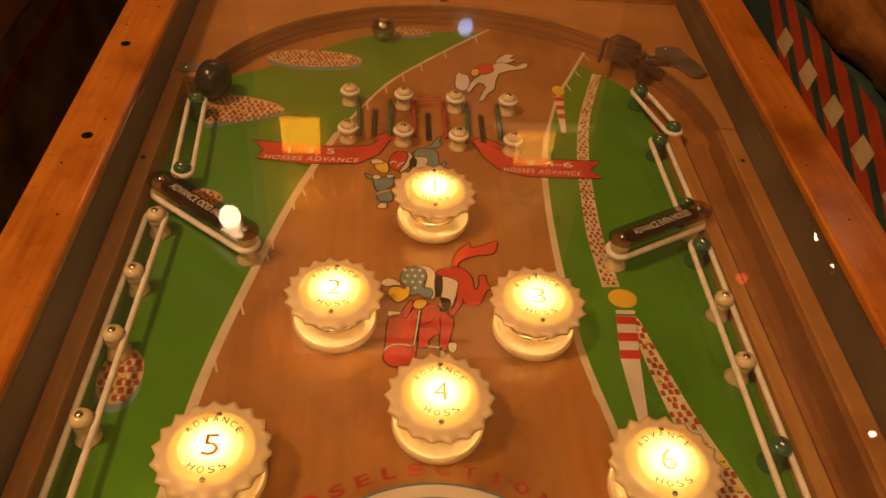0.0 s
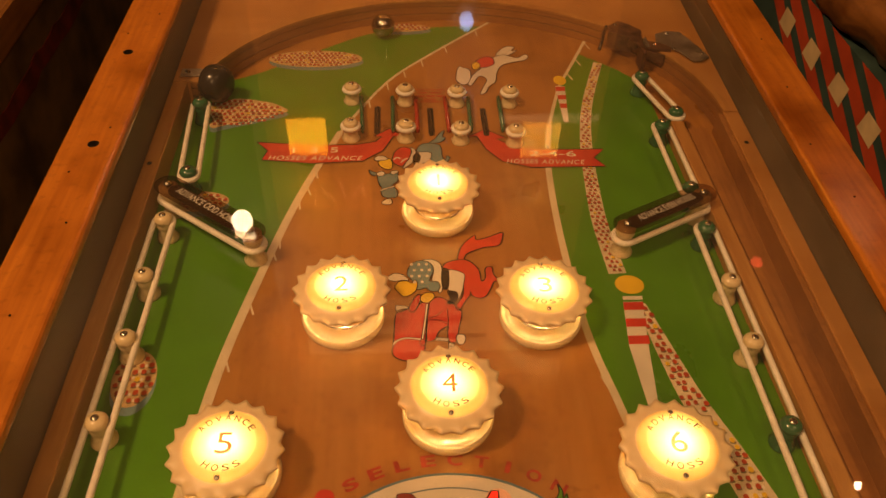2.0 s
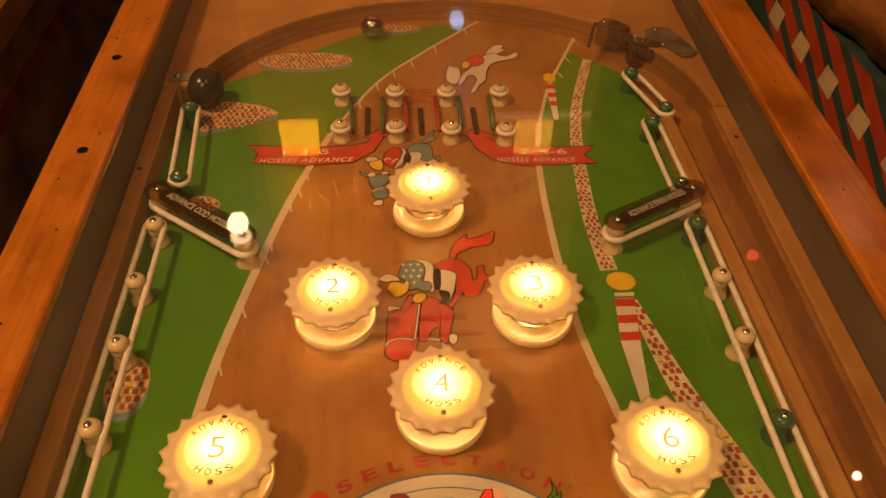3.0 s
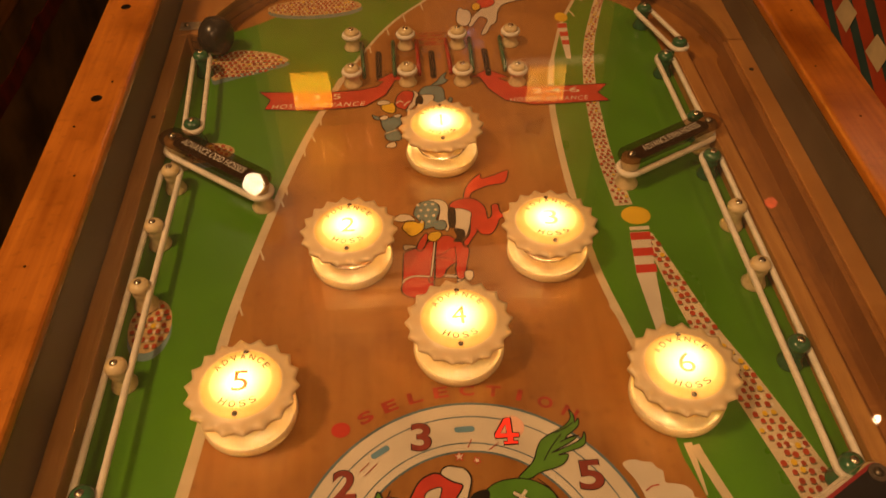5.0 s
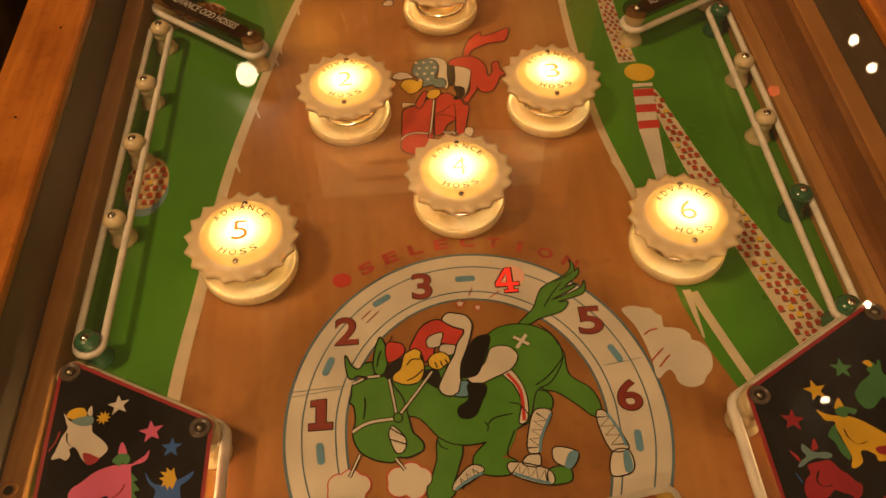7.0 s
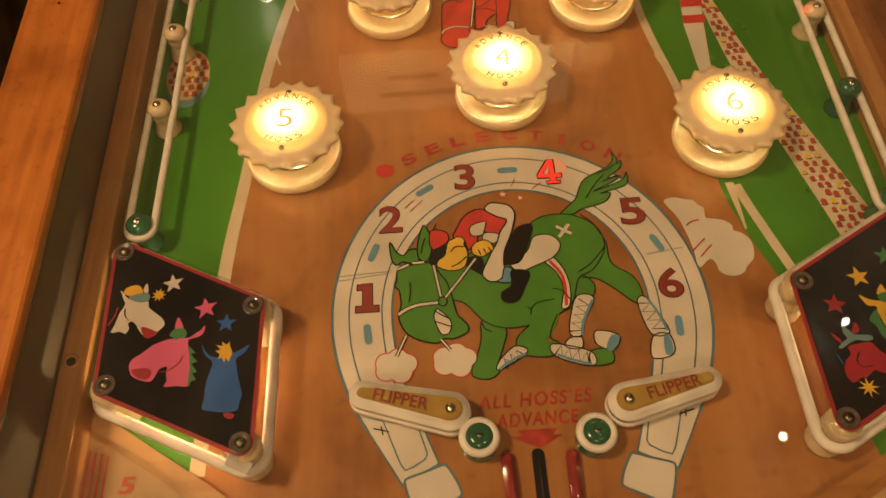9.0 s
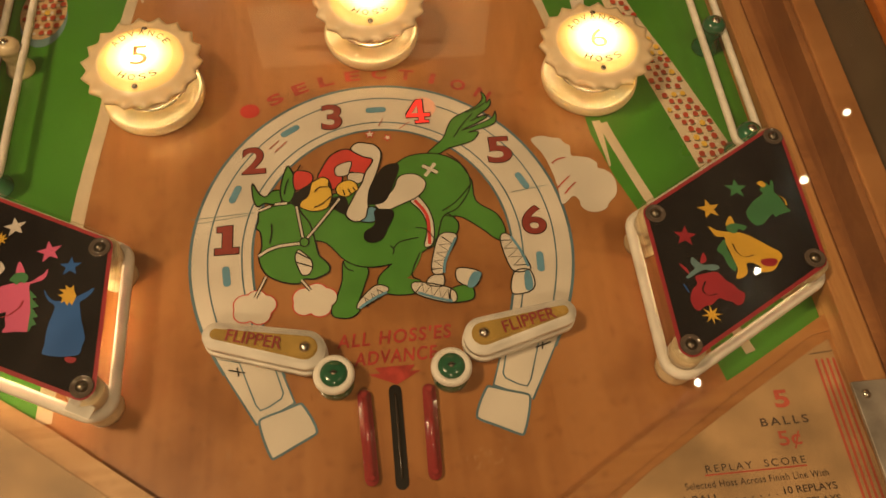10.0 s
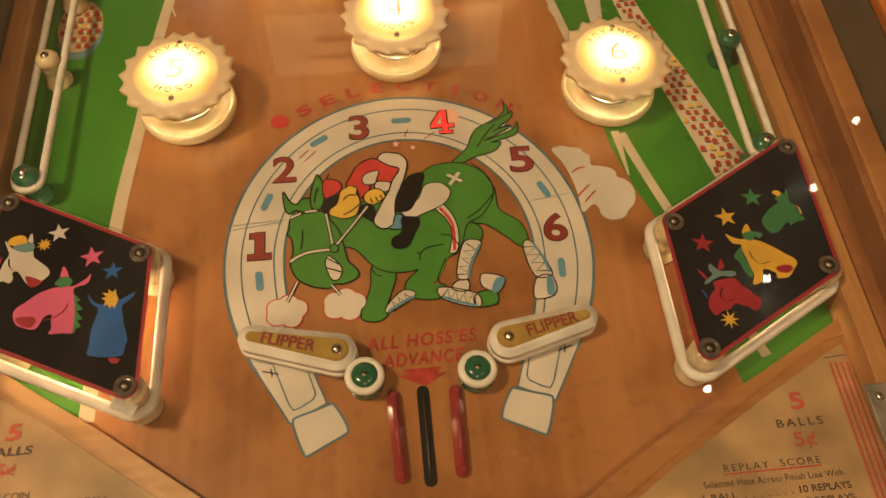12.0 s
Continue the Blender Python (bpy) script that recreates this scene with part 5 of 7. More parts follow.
def lane_guide(a, b, height, half, material, label):
    ob = thing("lane_guide", (0, 0, 0), label, "lane guide", "lane guides")
    part("guide_blade", bm_plate(hull_loop([a, b], half, 6), 0.0004, height, half * 0.55), material, ob, smooth=True)
    for p in (a, b):
        part("guide_pin", bm_lathe([(0, 0.0006), (half * 0.45, 0.0005), (half * 0.5, -0.001)], 10, (p[0], p[1], height)), material, ob)


for x0, x1, m, w in ((-0.0655, -0.063, M_GREEN_CLEAR, "green"), (-0.033, -0.0325, M_GREEN_CLEAR, "green"), (-0.0085, -0.0080, M_RED_CLEAR, "red"), (0.0220, 0.0235, M_RED_CLEAR, "red"), (0.0465, 0.0455, M_GREEN_CLEAR, "green"), (0.0785, 0.0780, M_GREEN_CLEAR, "green")):
    lane_guide((x0, 0.610), (x1, 0.556), 0.0075, 0.0021, m, f"glossy {w} plastic lane guide standing between cream posts")
lane_guide((-0.0165, -0.0415), (-0.0150, -0.0850), 0.0050, 0.0036, M_ROSE, "glossy red plastic lane guide beside the black slot")
lane_guide((0.0180, -0.0415), (0.0170, -0.0850), 0.0050, 0.0036, M_ROSE, "glossy red plastic lane guide beside the black slot")


# ---- bumpers ----
CAP_Z = 0.0305


def bm_rings(rings, top=None):
    bm = bmesh.new()
    rows = [[bm.verts.new(c) for c in ring] for ring in rings]
    n = len(rows[0])
    if top:
        t = bm.verts.new(top)
        for k in range(n):
            bm.faces.new((t, rows[0][k], rows[0][(k + 1) % n]))
    for a, b in zip(rows, rows[1:]):
        for k in range(n):
            j = (k + 1) % n
            bm.faces.new((a[k], b[k], b[j], a[j]))
    return bm


def ring_at(r, z, n):
    return [(r * math.cos(2 * math.pi * k / n), r * math.sin(2 * math.pi * k / n), z - CAP_Z) for k in range(n)]


def bm_lens(n=48):
    """The raised round middle of a cap."""
    return bm_rings([ring_at(r, z, n) for r, z in ((0.008, 0.0390), (0.0150, 0.0388), (0.0196, 0.0384))], (0, 0, 0.03895 - CAP_Z))


def bm_lens_falloff(n=48):
    """The outer ring of the lens, split off to colour the glow's fall-off."""
    return bm_rings([ring_at(r, z, n) for r, z in ((0.0196, 0.0384), (0.0218, 0.0382), (0.0240, 0.0374), (0.0258, 0.0358))])


def bm_flange(teeth=18, per=6):
    """The sloping flange of a cap, its toothed rim and turned-down lip."""
    n = teeth * per

    def tooth(k):
        return (abs((k % per) / per - 0.5) * 2) ** 1.35

    rings = [ring_at(r, z, n) for r, z in ((0.0256, 0.0359), (0.0270, 0.0350), (0.0290, 0.0344))]
    for base, rise, z, dz in ((0.0312, 0.0018, 0.0337, 0.0008), (0.0334, 0.0034, 0.0326, 0.0012), (0.0332, 0.0034, 0.0304, 0.0012), (0.0318, 0.0032, 0.0306, 0.0012)):
        rings.append([((base + rise * tooth(k)) * math.cos(2 * math.pi * k / n), (base + rise * tooth(k)) * math.sin(2 * math.pi * k / n), z + dz * tooth(k) - CAP_Z) for k in range(n)])
    return bm_rings(rings)


def screw_head(r, at):
    return bm_lathe([(0, r * 0.62), (r * 0.45, r * 0.55), (r * 0.8, r * 0.32), (r, 0.0), (r * 0.95, -r * 0.3)], 16, at)


def bumper(number, x, y, turn):
    ob = thing("bumper", (x, y, 0), f"lit cream scalloped bumper marked {number} on the playfield", "bumper", "lit bumpers")
    part("skirt", bm_lathe([(0.0115, 0.0070), (0.0170, 0.0050), (0.0240, 0.0048), (0.0280, 0.0062), (0.0297, 0.0082), (0.0303, 0.0089), (0.0310, 0.0087), (0.0317, 0.0068), (0.0318, 0.0046), (0.0310, 0.0016), (0.0300, 0.0003), (0.0, 0.0002)], 48, (0, -0.0015, 0)), M_SKIRT, ob, "white dished skirt", True)
    part("socket", bm_lathe([(0.0132, 0.0040), (0.0120, 0.0075), (0.0118, 0.0186), (0.0110, 0.0198), (0.0, 0.0198)], 32), M_BODY, ob, "cream lamp socket", True)
    part("body", bm_lathe([(0.0134, 0.0220), (0.0168, 0.0345), (0.0163, 0.0345), (0.0129, 0.0220), (0.0134, 0.0220)], 32), M_BODY, ob, "cream flared body", True)
    for k in range(3):
        a = radians(90 + 120 * k)
        part("strut", bm_lathe([(0, 0.0), (0.0011, 0.0), (0.0011, 0.0060), (0, 0.0060)], 8, (0.0117 * math.cos(a), 0.0117 * math.sin(a), 0.0172)), M_BODY, ob)
    part("ring", bm_tube([(0.0205 * math.cos(a), 0.0205 * math.sin(a), 0.0120) for a in (k * math.pi / 16 for k in range(32))], 0.0010, 8), M_METAL, ob, "thin metal ring", True)
    cap = part("cap", bm_flange(), M_FLANGE, ob, "scalloped cream plastic cap", True)
    part("lens", bm_lens(), M_CAP, cap, "yellow translucent lens, lit from inside", True)
    part("lens_falloff", bm_lens_falloff(), M_LENS_FALLOFF, cap, "outer lens ring, coloured amber for the bulb's fall-off", True)
    cap.matrix_basis = pose(0, 0, CAP_Z, 0, 0, turn)
    for s in (1, -1):
        a = radians(90 + turn)
        cx, cy = s * 0.0228 * math.cos(a), s * 0.0228 * math.sin(a)
        part("screw", screw_head(0.0021, (cx, cy, 0.0375 - CAP_Z)), M_METAL, cap, "small round screw", True).matrix_basis = pose(0, 0, 0, 0, 0, -turn)
    z = 0.0392 - CAP_Z
    holder = pose(0, 0, 0, 0, 0, -turn)
    writing("number", number, 0, 0, z, 0.0024 if number == "1" else 0.0100, 0.0150, M_NUMBER, cap).matrix_basis = holder
    before = set(cap.children)
    arc_writing("lettering", "ADVANCE", 0, 0, z - 0.0004, 0.0188, 145, 35, 0.0044, 0.0038, M_CAPINK, cap)
    arc_writing("lettering", "HOSS", 0, 0, z - 0.0002, 0.0172, 238, 302, 0.0046, 0.0042, M_CAPINK, cap, True)
    for ch in cap.children:
        if ch not in before:
            ch.matrix_basis = holder


for (num, bx, by), turn in zip(BUMPERS, (0, -2, 0, -1, -3, -3)):
    bumper(num, bx, by, turn)


# ---- posts and rubber bands ----
POST_PROFILE = [(0.0, 0.0), (0.0088, 0.0), (0.0092, 0.0018), (0.0080, 0.0040), (0.0062, 0.0095), (0.0060, 0.0135), (0.0070, 0.0155), (0.0062, 0.0170), (0.0062, 0.0190), (0.0074, 0.0205), (0.0076, 0.0228), (0.0060, 0.0252), (0.0030, 0.0264), (0.0, 0.0266)]


def post_parts(ob, material, scale=1.0, screw=0.0032):
    part("post_body", bm_lathe([(r, z * scale) for r, z in POST_PROFILE], 24), material, ob, smooth=True)
    part("screw", screw_head(screw, (0, 0, 0.0258 * scale)), M_METAL, ob, "small round screw", True)


cream = thing("post", (-0.224, 0.403, 0), "cream turned plastic post with a metal screw", "post", "cream posts")
post_parts(cream, M_POST)
green = thing("post", (-0.223, 0.577, 0), "dark green plastic post with a metal screw", "post", "green posts")
post_parts(green, M_POST_GREEN)
for x, y in ((-0.226, 0.337), (-0.225, 0.274), (-0.227, 0.203), (0.233, 0.321), (0.230, 0.259)):
    copy_thing(cream, Matrix.Translation((x, y, 0)))
for x, y in ((-0.215, 0.466), (-0.227, 0.110), (0.233, 0.626), (0.252, 0.558), (0.232, 0.535), (0.233, 0.437), (0.232, 0.384), (0.231, 0.186), (0.229, 0.097)):
    copy_thing(green, Matrix.Translation((x, y, 0)))

lane_post = thing("post", (-0.075, 0.612, 0), "cream plastic lane post ringed with white rubber", "post", "lane posts")
post_parts(lane_post, M_POST, 0.84)
part("rubber_ring", bm_tube([(0.0078 * math.cos(a), 0.0078 * math.sin(a), 0.0152) for a in (k * math.pi / 14 for k in range(28))], 0.0024, 8), M_RUBBER, lane_post, "white rubber ring", True)
for x, y in ((-0.0195, 0.6090), (0.034, 0.606), (0.089, 0.605), (-0.074, 0.546), (-0.020, 0.544), (0.034, 0.540), (0.0875, 0.535)):
    copy_thing(lane_post, Matrix.Translation((x, y, 0)))


def rubber(centres, z, label, r=0.0024, peg=0.0080):
    ob = thing("rubber_band", (0, 0, 0), label, "rubber band", "rubber bands")
    part("band", bm_tube([(x, y, z) for x, y in hull_loop(centres, peg, 10)], r, 10), M_RUBBER, ob, smooth=True)


BAND = "long white rubber band stretched between posts"
rubber([(-0.223, 0.577), (-0.215, 0.466)], 0.018, BAND)
rubber([(-0.2245, 0.403), (-0.227, 0.110)], 0.018, BAND)
rubber([(0.233, 0.626), (0.252, 0.558)], 0.018, BAND)
rubber([(0.232, 0.535), (0.233, 0.437)], 0.018, BAND)
rubber([(0.232, 0.384), (0.229, 0.097)], 0.018, BAND)


# ---- kickers with worded covers ----
def kicker(a, b, words):
    ob = thing("kicker", (0, 0, 0), "white-banded kicker under a brown clear plastic worded cover", "kicker", "kickers")
    dx, dy = b[0] - a[0], b[1] - a[1]
    d, ang = math.hypot(dx, dy), math.atan2(dy, dx)
    for p in (a, b):
        part("post_body", bm_lathe([(0, 0), (0.0095, 0.0), (0.0098, 0.002), (0.0072, 0.006), (0.0066, 0.012), (0.0085, 0.014), (0.0065, 0.016), (0.0065, 0.020), (0.008, 0.022), (0.008, 0.030), (0, 0.030)], 24, (p[0], p[1], 0)), M_POST, ob, smooth=True)
    part("band", bm_tube([(x, y, 0.0175) for x, y in hull_loop([a, b], 0.0090, 10)], 0.0026, 10), M_RUBBER, ob, "white rubber band", True)
    part("cover", bm_plate(hull_loop([a, b], 0.0115, 10), 0.0306, 0.0328, 0.0004), M_TINT, ob, "brown tinted clear plastic cover")
    core = hull_loop([(a[0] + dx * 0.10, a[1] + dy * 0.10), (b[0] - dx * 0.10, b[1] - dy * 0.10)], 0.0068, 8)
    part("word_panel", bm_plate(core, 0.0294, 0.0304), M_BROWNRED_DARK, ob, "dark brown printed panel")
    for p in (a, b):
        part("screw", screw_head(0.0034, (p[0], p[1], 0.0330)), M_METAL, ob, "round metal screw", True)
    mid = ((a[0] + b[0]) / 2, (a[1] + b[1]) / 2)
    writing("lettering", words, mid[0], mid[1], 0.0332, d * 0.72, 0.0068, M_CREAM, ob, ang, 0.010)


M_BROWNRED_DARK = mat("dark_brown_print", (0.15, 0.095, 0.065), 0.35, 0, 0.2, 60, 0.0, 0.2)
kicker((-0.225, 0.436), (-0.147, 0.375), "ADVANCE ODD HOSSES")
kicker((0.1605, 0.3785), (0.2365, 0.4180), "ADVANCE EVEN HOSSES")


# ---- flippers ----
def flipper(pivot, tip, words_turn):
    ob = thing("flipper", (0, 0, 0), "white rubber-covered flipper with a yellow worded top", "flipper", "flippers")
    dx, dy = tip[0] - pivot[0], tip[1] - pivot[1]
    d, ang = math.hypot(dx, dy), math.atan2(dy, dx)

    def taper_outline(r0, r1):
        side = math.acos((r0 - r1) / d)
        pts = [(pivot[0] + r0 * math.cos(a), pivot[1] + r0 * math.sin(a)) for a in (ang + side + (2 * math.pi - 2 * side) * k / 18 for k in range(19))]
        return pts + [(tip[0] + r1 * math.cos(a), tip[1] + r1 * math.sin(a)) for a in (ang - side + 2 * side * k / 14 for k in range(15))]

    part("hub", bm_lathe([(0, 0.0005), (0.0065, 0.0005), (0.0065, 0.006), (0, 0.006)], 20, (*pivot, 0)), M_POST, ob)
    part("rubber", bm_plate(taper_outline(0.0112, 0.0080), 0.0040, 0.0102, 0.0016), M_RUBBER, ob, "thick white rubber", True)
    part("rubber", bm_plate(taper_outline(0.0106, 0.0075), 0.0103, 0.0172, 0.0018), M_RUBBER, ob, "thick white rubber", True)
    part("top", bm_plate(taper_outline(0.0066, 0.0030), 0.0160, 0.0182, 0.0008), M_FLIP, ob, "glossy dull yellow plastic top")
    part("screw", screw_head(0.0030, (*pivot, 0.0188)), M_METAL, ob, "round metal screw", True)
    cx, cy = pivot[0] + dx * 0.56, pivot[1] + dy * 0.56
    writing("lettering", "FLIPPER", cx, cy, 0.0189, 0.030, 0.0068, M_BROWNRED, ob, ang + words_turn, 0.012)


flipper((-0.0452, -0.0172), (-0.0918, -0.0050), math.pi)
flipper((0.0495, -0.0180), (0.0942, -0.0085), 0)

for x, y in ((-0.0310, -0.0320), (0.0305, -0.0335)):
    ob = thing("post", (x, y, 0), "short green plastic post ringed with white rubber", "post", "short green posts")
    part("post_body", bm_lathe([(0, 0), (0.0098, 0.0), (0.0100, 0.002), (0.0092, 0.006), (0.0086, 0.0095), (0.0066, 0.0115), (0.0066, 0.0135), (0.0074, 0.0145), (0.0068, 0.0160), (0.0040, 0.0168), (0, 0.0170)], 28), M_POST_GREEN, ob, smooth=True)
    part("rubber_ring", bm_tube([(0.0086 * math.cos(a), 0.0086 * math.sin(a), 0.0130) for a in (k * math.pi / 16 for k in range(32))], 0.0024, 10), M_RUBBER, ob, "white rubber ring", True)
    part("screw", screw_head(0.0022, (0, 0, 0.0160)), M_DULL, ob, "small dull metal screw", True)
    part("screw_slot", bm_box(-0.0020, 0.0020, -0.0003, 0.0003, 0.0172, 0.0176), M_BLACK, ob)


# ---- corner plastics over lit rubber-banded posts ----
def plastic(corners, label, art):
    ob = thing("corner_plastic", (0, 0, 0), label, "plastic cover", "corner plastics")
    for x, y in corners:
        part("post_body", bm_lathe([(0, 0), (0.0100, 0.0), (0.0100, 0.003), (0.0078, 0.007), (0.0072, 0.012), (0.0090, 0.0135), (0.0070, 0.015), (0.0070, 0.020), (0.0088, 0.0215), (0.0088, 0.031), (0, 0.031)], 24, (x, y, 0)), M_POST, ob, smooth=True)
        part("screw", screw_head(0.0031, (x, y, 0.0350)), M_DULL, ob, "dull round metal screw", True)
        part("washer", bm_lathe([(0.0030, 0.0003), (0.0046, 0.0003), (0.0050, 0.0009), (0.0056, 0.0009), (0.0059, 0.0), (0.0030, 0.0)], 28, (x, y, 0.0343)), M_SMOKE, ob, "smoky clear cup washer", True)
    part("band", bm_tube([(x, y, 0.0175) for x, y in hull_loop(corners, 0.0098, 10)], 0.0032, 10), M_RUBBER, ob, "thick white rubber band", True)
    part("sheet", bm_plate(hull_loop(corners, 0.0092, 10), 0.0312, 0.0336, 0.0004), M_CLEAR, ob, "clear acrylic sheet").visible_shadow = False
    part("red_border", bm_plate(hull_loop(corners, 0.0066, 10), 0.0338, 0.0339), M_PRINT_RED, ob, "dark red printed border")
    part("black_panel", bm_plate(hull_loop(corners, 0.0044, 10), 0.0340, 0.0341), M_PRINT, ob, "black printed panel")
    for k, (shape, m) in enumerate(art):
        part("printed_patch", bm_flat(shape, 0.03416 + 0.00004 * k), m, ob)
    return ob


LEFT_CORNERS = [(-0.2265, 0.0825), (-0.1500, 0.0430), (-0.1510, -0.0345), (-0.2245, 0.0010)]
RIGHT_CORNERS = [(0.1520, 0.0375), (0.2345, 0.0840), (0.2325, 0.0020), (0.1520, -0.0410)]


def blob(pts):
    return curve_through(pts, 4)


def thin(pts, half=0.0004):
    """The outline of a fine printed line."""
    mid = curve_through(pts, 4, False) if len(pts) > 2 else pts
    return [(x - half, y + half * 0.4) for x, y in mid] + [(x + half, y - half * 0.4) for x, y in mid[::-1]]


plastic(LEFT_CORNERS, "black corner plastic printed with stars and coloured shapes", [
    (star_outline(-0.196, 0.060, 0.0062, 0.5), M_GREY), (star_outline(-0.176, 0.043, 0.0068, 0.5), M_PINK), (star_outline(-0.164, 0.033, 0.0058, 0.3), M_SKY),
    (star_outline(-0.203, 0.053, 0.0042, 0, 0.5, 9), M_PYELLOW),
    (blob([(-0.1915, 0.0315), (-0.1905, 0.0383), (-0.1869, 0.0312)]), M_PINK), (blob([(-0.1938, 0.0253), (-0.1884, 0.0256), (-0.1835, 0.0256), (-0.1798, 0.028), (-0.1772, 0.0299), (-0.1754, 0.0325), (-0.1756, 0.0284), (-0.1777, 0.0259), (-0.1816, 0.0248), (-0.1835, 0.0229), (-0.1813, 0.0116), (-0.1807, 0.0035), (-0.1809, -0.0024), (-0.1869, -0.002), (-0.1933, -0.0019), (-0.1923, 0.0015), (-0.1932, 0.006), (-0.193, 0.0091), (-0.1956, 0.009), (-0.1975, 0.0075), (-0.1986, 0.0044), (-0.2006, 0.0017), (-0.2035, 0.0016), (-0.2076, 0.0031), (-0.2108, 0.0049), (-0.2128, 0.0085), (-0.2134, 0.0121), (-0.2117, 0.0152), (-0.2084, 0.0173), (-0.2052, 0.02), (-0.2019, 0.0225), (-0.1979, 0.0242)]), M_PINK), (blob([(-0.1941, 0.0276), (-0.1915, 0.0312), (-0.1869, 0.0312), (-0.1847, 0.0283), (-0.1862, 0.0251), (-0.1884, 0.0262), (-0.19, 0.0243), (-0.1918, 0.0261)]), M_PGREEN), ([(-0.183, 0.0209), (-0.1788, 0.0163), (-0.1812, 0.0158), (-0.1771, 0.011), (-0.1803, 0.0102), (-0.1768, 0.0052), (-0.1794, 0.0047), (-0.1769, 0.0008), (-0.1792, 0.0003), (-0.1803, -0.0028), (-0.181, -0.0021), (-0.181, 0.0083)], M_PGREEN), (blob([(-0.2119, 0.0085), (-0.2082, 0.0092), (-0.2028, 0.0088), (-0.2009, 0.0061), (-0.2025, 0.0028), (-0.2058, 0.003), (-0.2093, 0.0048)]), M_PRED), (thin([(-0.1968, 0.0062), (-0.1916, 0.0074), (-0.1867, 0.0113), (-0.1856, 0.0151)]), M_PRED),
    (blob([(-0.1757, 0.0204), (-0.1735, 0.0169), (-0.1705, 0.0138), (-0.1665, 0.0129), (-0.1623, 0.0129), (-0.1583, 0.0149), (-0.1542, 0.017), (-0.1505, 0.019), (-0.1517, 0.0158), (-0.1545, 0.0131), (-0.1568, 0.0113), (-0.1561, 0.0067), (-0.1551, 0.0015), (-0.1535, -0.0036), (-0.1522, -0.0093), (-0.1531, -0.0126), (-0.1539, -0.0171), (-0.1584, -0.018), (-0.1642, -0.0176), (-0.1704, -0.0163), (-0.1723, -0.0147), (-0.1716, -0.0105), (-0.1716, -0.0049), (-0.171, 0.0007), (-0.1697, 0.006), (-0.1693, 0.0105), (-0.1726, 0.0136), (-0.1747, 0.017)]), M_SKY), ([(-0.1683, 0.0166), (-0.1654, 0.0171), (-0.1681, 0.0199), (-0.1644, 0.0193), (-0.1652, 0.022), (-0.1623, 0.0198), (-0.161, 0.0217), (-0.1604, 0.0184), (-0.1589, 0.0153), (-0.1606, 0.0099), (-0.1623, 0.0123), (-0.1629, 0.0097), (-0.1647, 0.0128), (-0.1664, 0.0116), (-0.1658, 0.0148)], M_PYELLOW), (blob([(-0.161, -0.0187), (-0.1581, -0.0183), (-0.1551, -0.0197), (-0.1564, -0.0217), (-0.1593, -0.0212)]), M_PRED),
    (blob([(-0.2246, 0.0572), (-0.2225, 0.0517), (-0.221, 0.048), (-0.2232, 0.0426), (-0.2247, 0.0361), (-0.226, 0.0311), (-0.2215, 0.0315), (-0.2182, 0.0299), (-0.2165, 0.0329), (-0.2176, 0.036), (-0.2156, 0.0372), (-0.2128, 0.0346), (-0.2104, 0.0307), (-0.2069, 0.0275), (-0.2028, 0.0289), (-0.1989, 0.0317), (-0.1974, 0.0346), (-0.1994, 0.0382), (-0.2046, 0.0427), (-0.2075, 0.0454), (-0.2087, 0.0493), (-0.2156, 0.0498), (-0.2204, 0.0523)]), M_GREY), (blob([(-0.2121, 0.056), (-0.2105, 0.0606), (-0.2091, 0.0547)]), M_GREY), (blob([(-0.2227, 0.0549), (-0.2216, 0.0584), (-0.2171, 0.0599), (-0.2137, 0.0586), (-0.2122, 0.0542), (-0.2173, 0.0528)]), M_PYELLOW), (blob([(-0.2197, 0.0522), (-0.2156, 0.0541), (-0.2094, 0.0543), (-0.2077, 0.0514), (-0.2092, 0.049), (-0.2146, 0.049)]), M_TEAL), (blob([(-0.2101, 0.0331), (-0.207, 0.0329), (-0.2037, 0.0313), (-0.2007, 0.0294), (-0.2037, 0.0266), (-0.2074, 0.0272)]), M_PRED), (thin([(-0.2283, 0.0357), (-0.2257, 0.0407), (-0.2245, 0.0465)]), M_PRED), (thin([(-0.2205, 0.0452), (-0.2199, 0.041), (-0.2176, 0.0381), (-0.2156, 0.0372)]), M_PRINT),
])
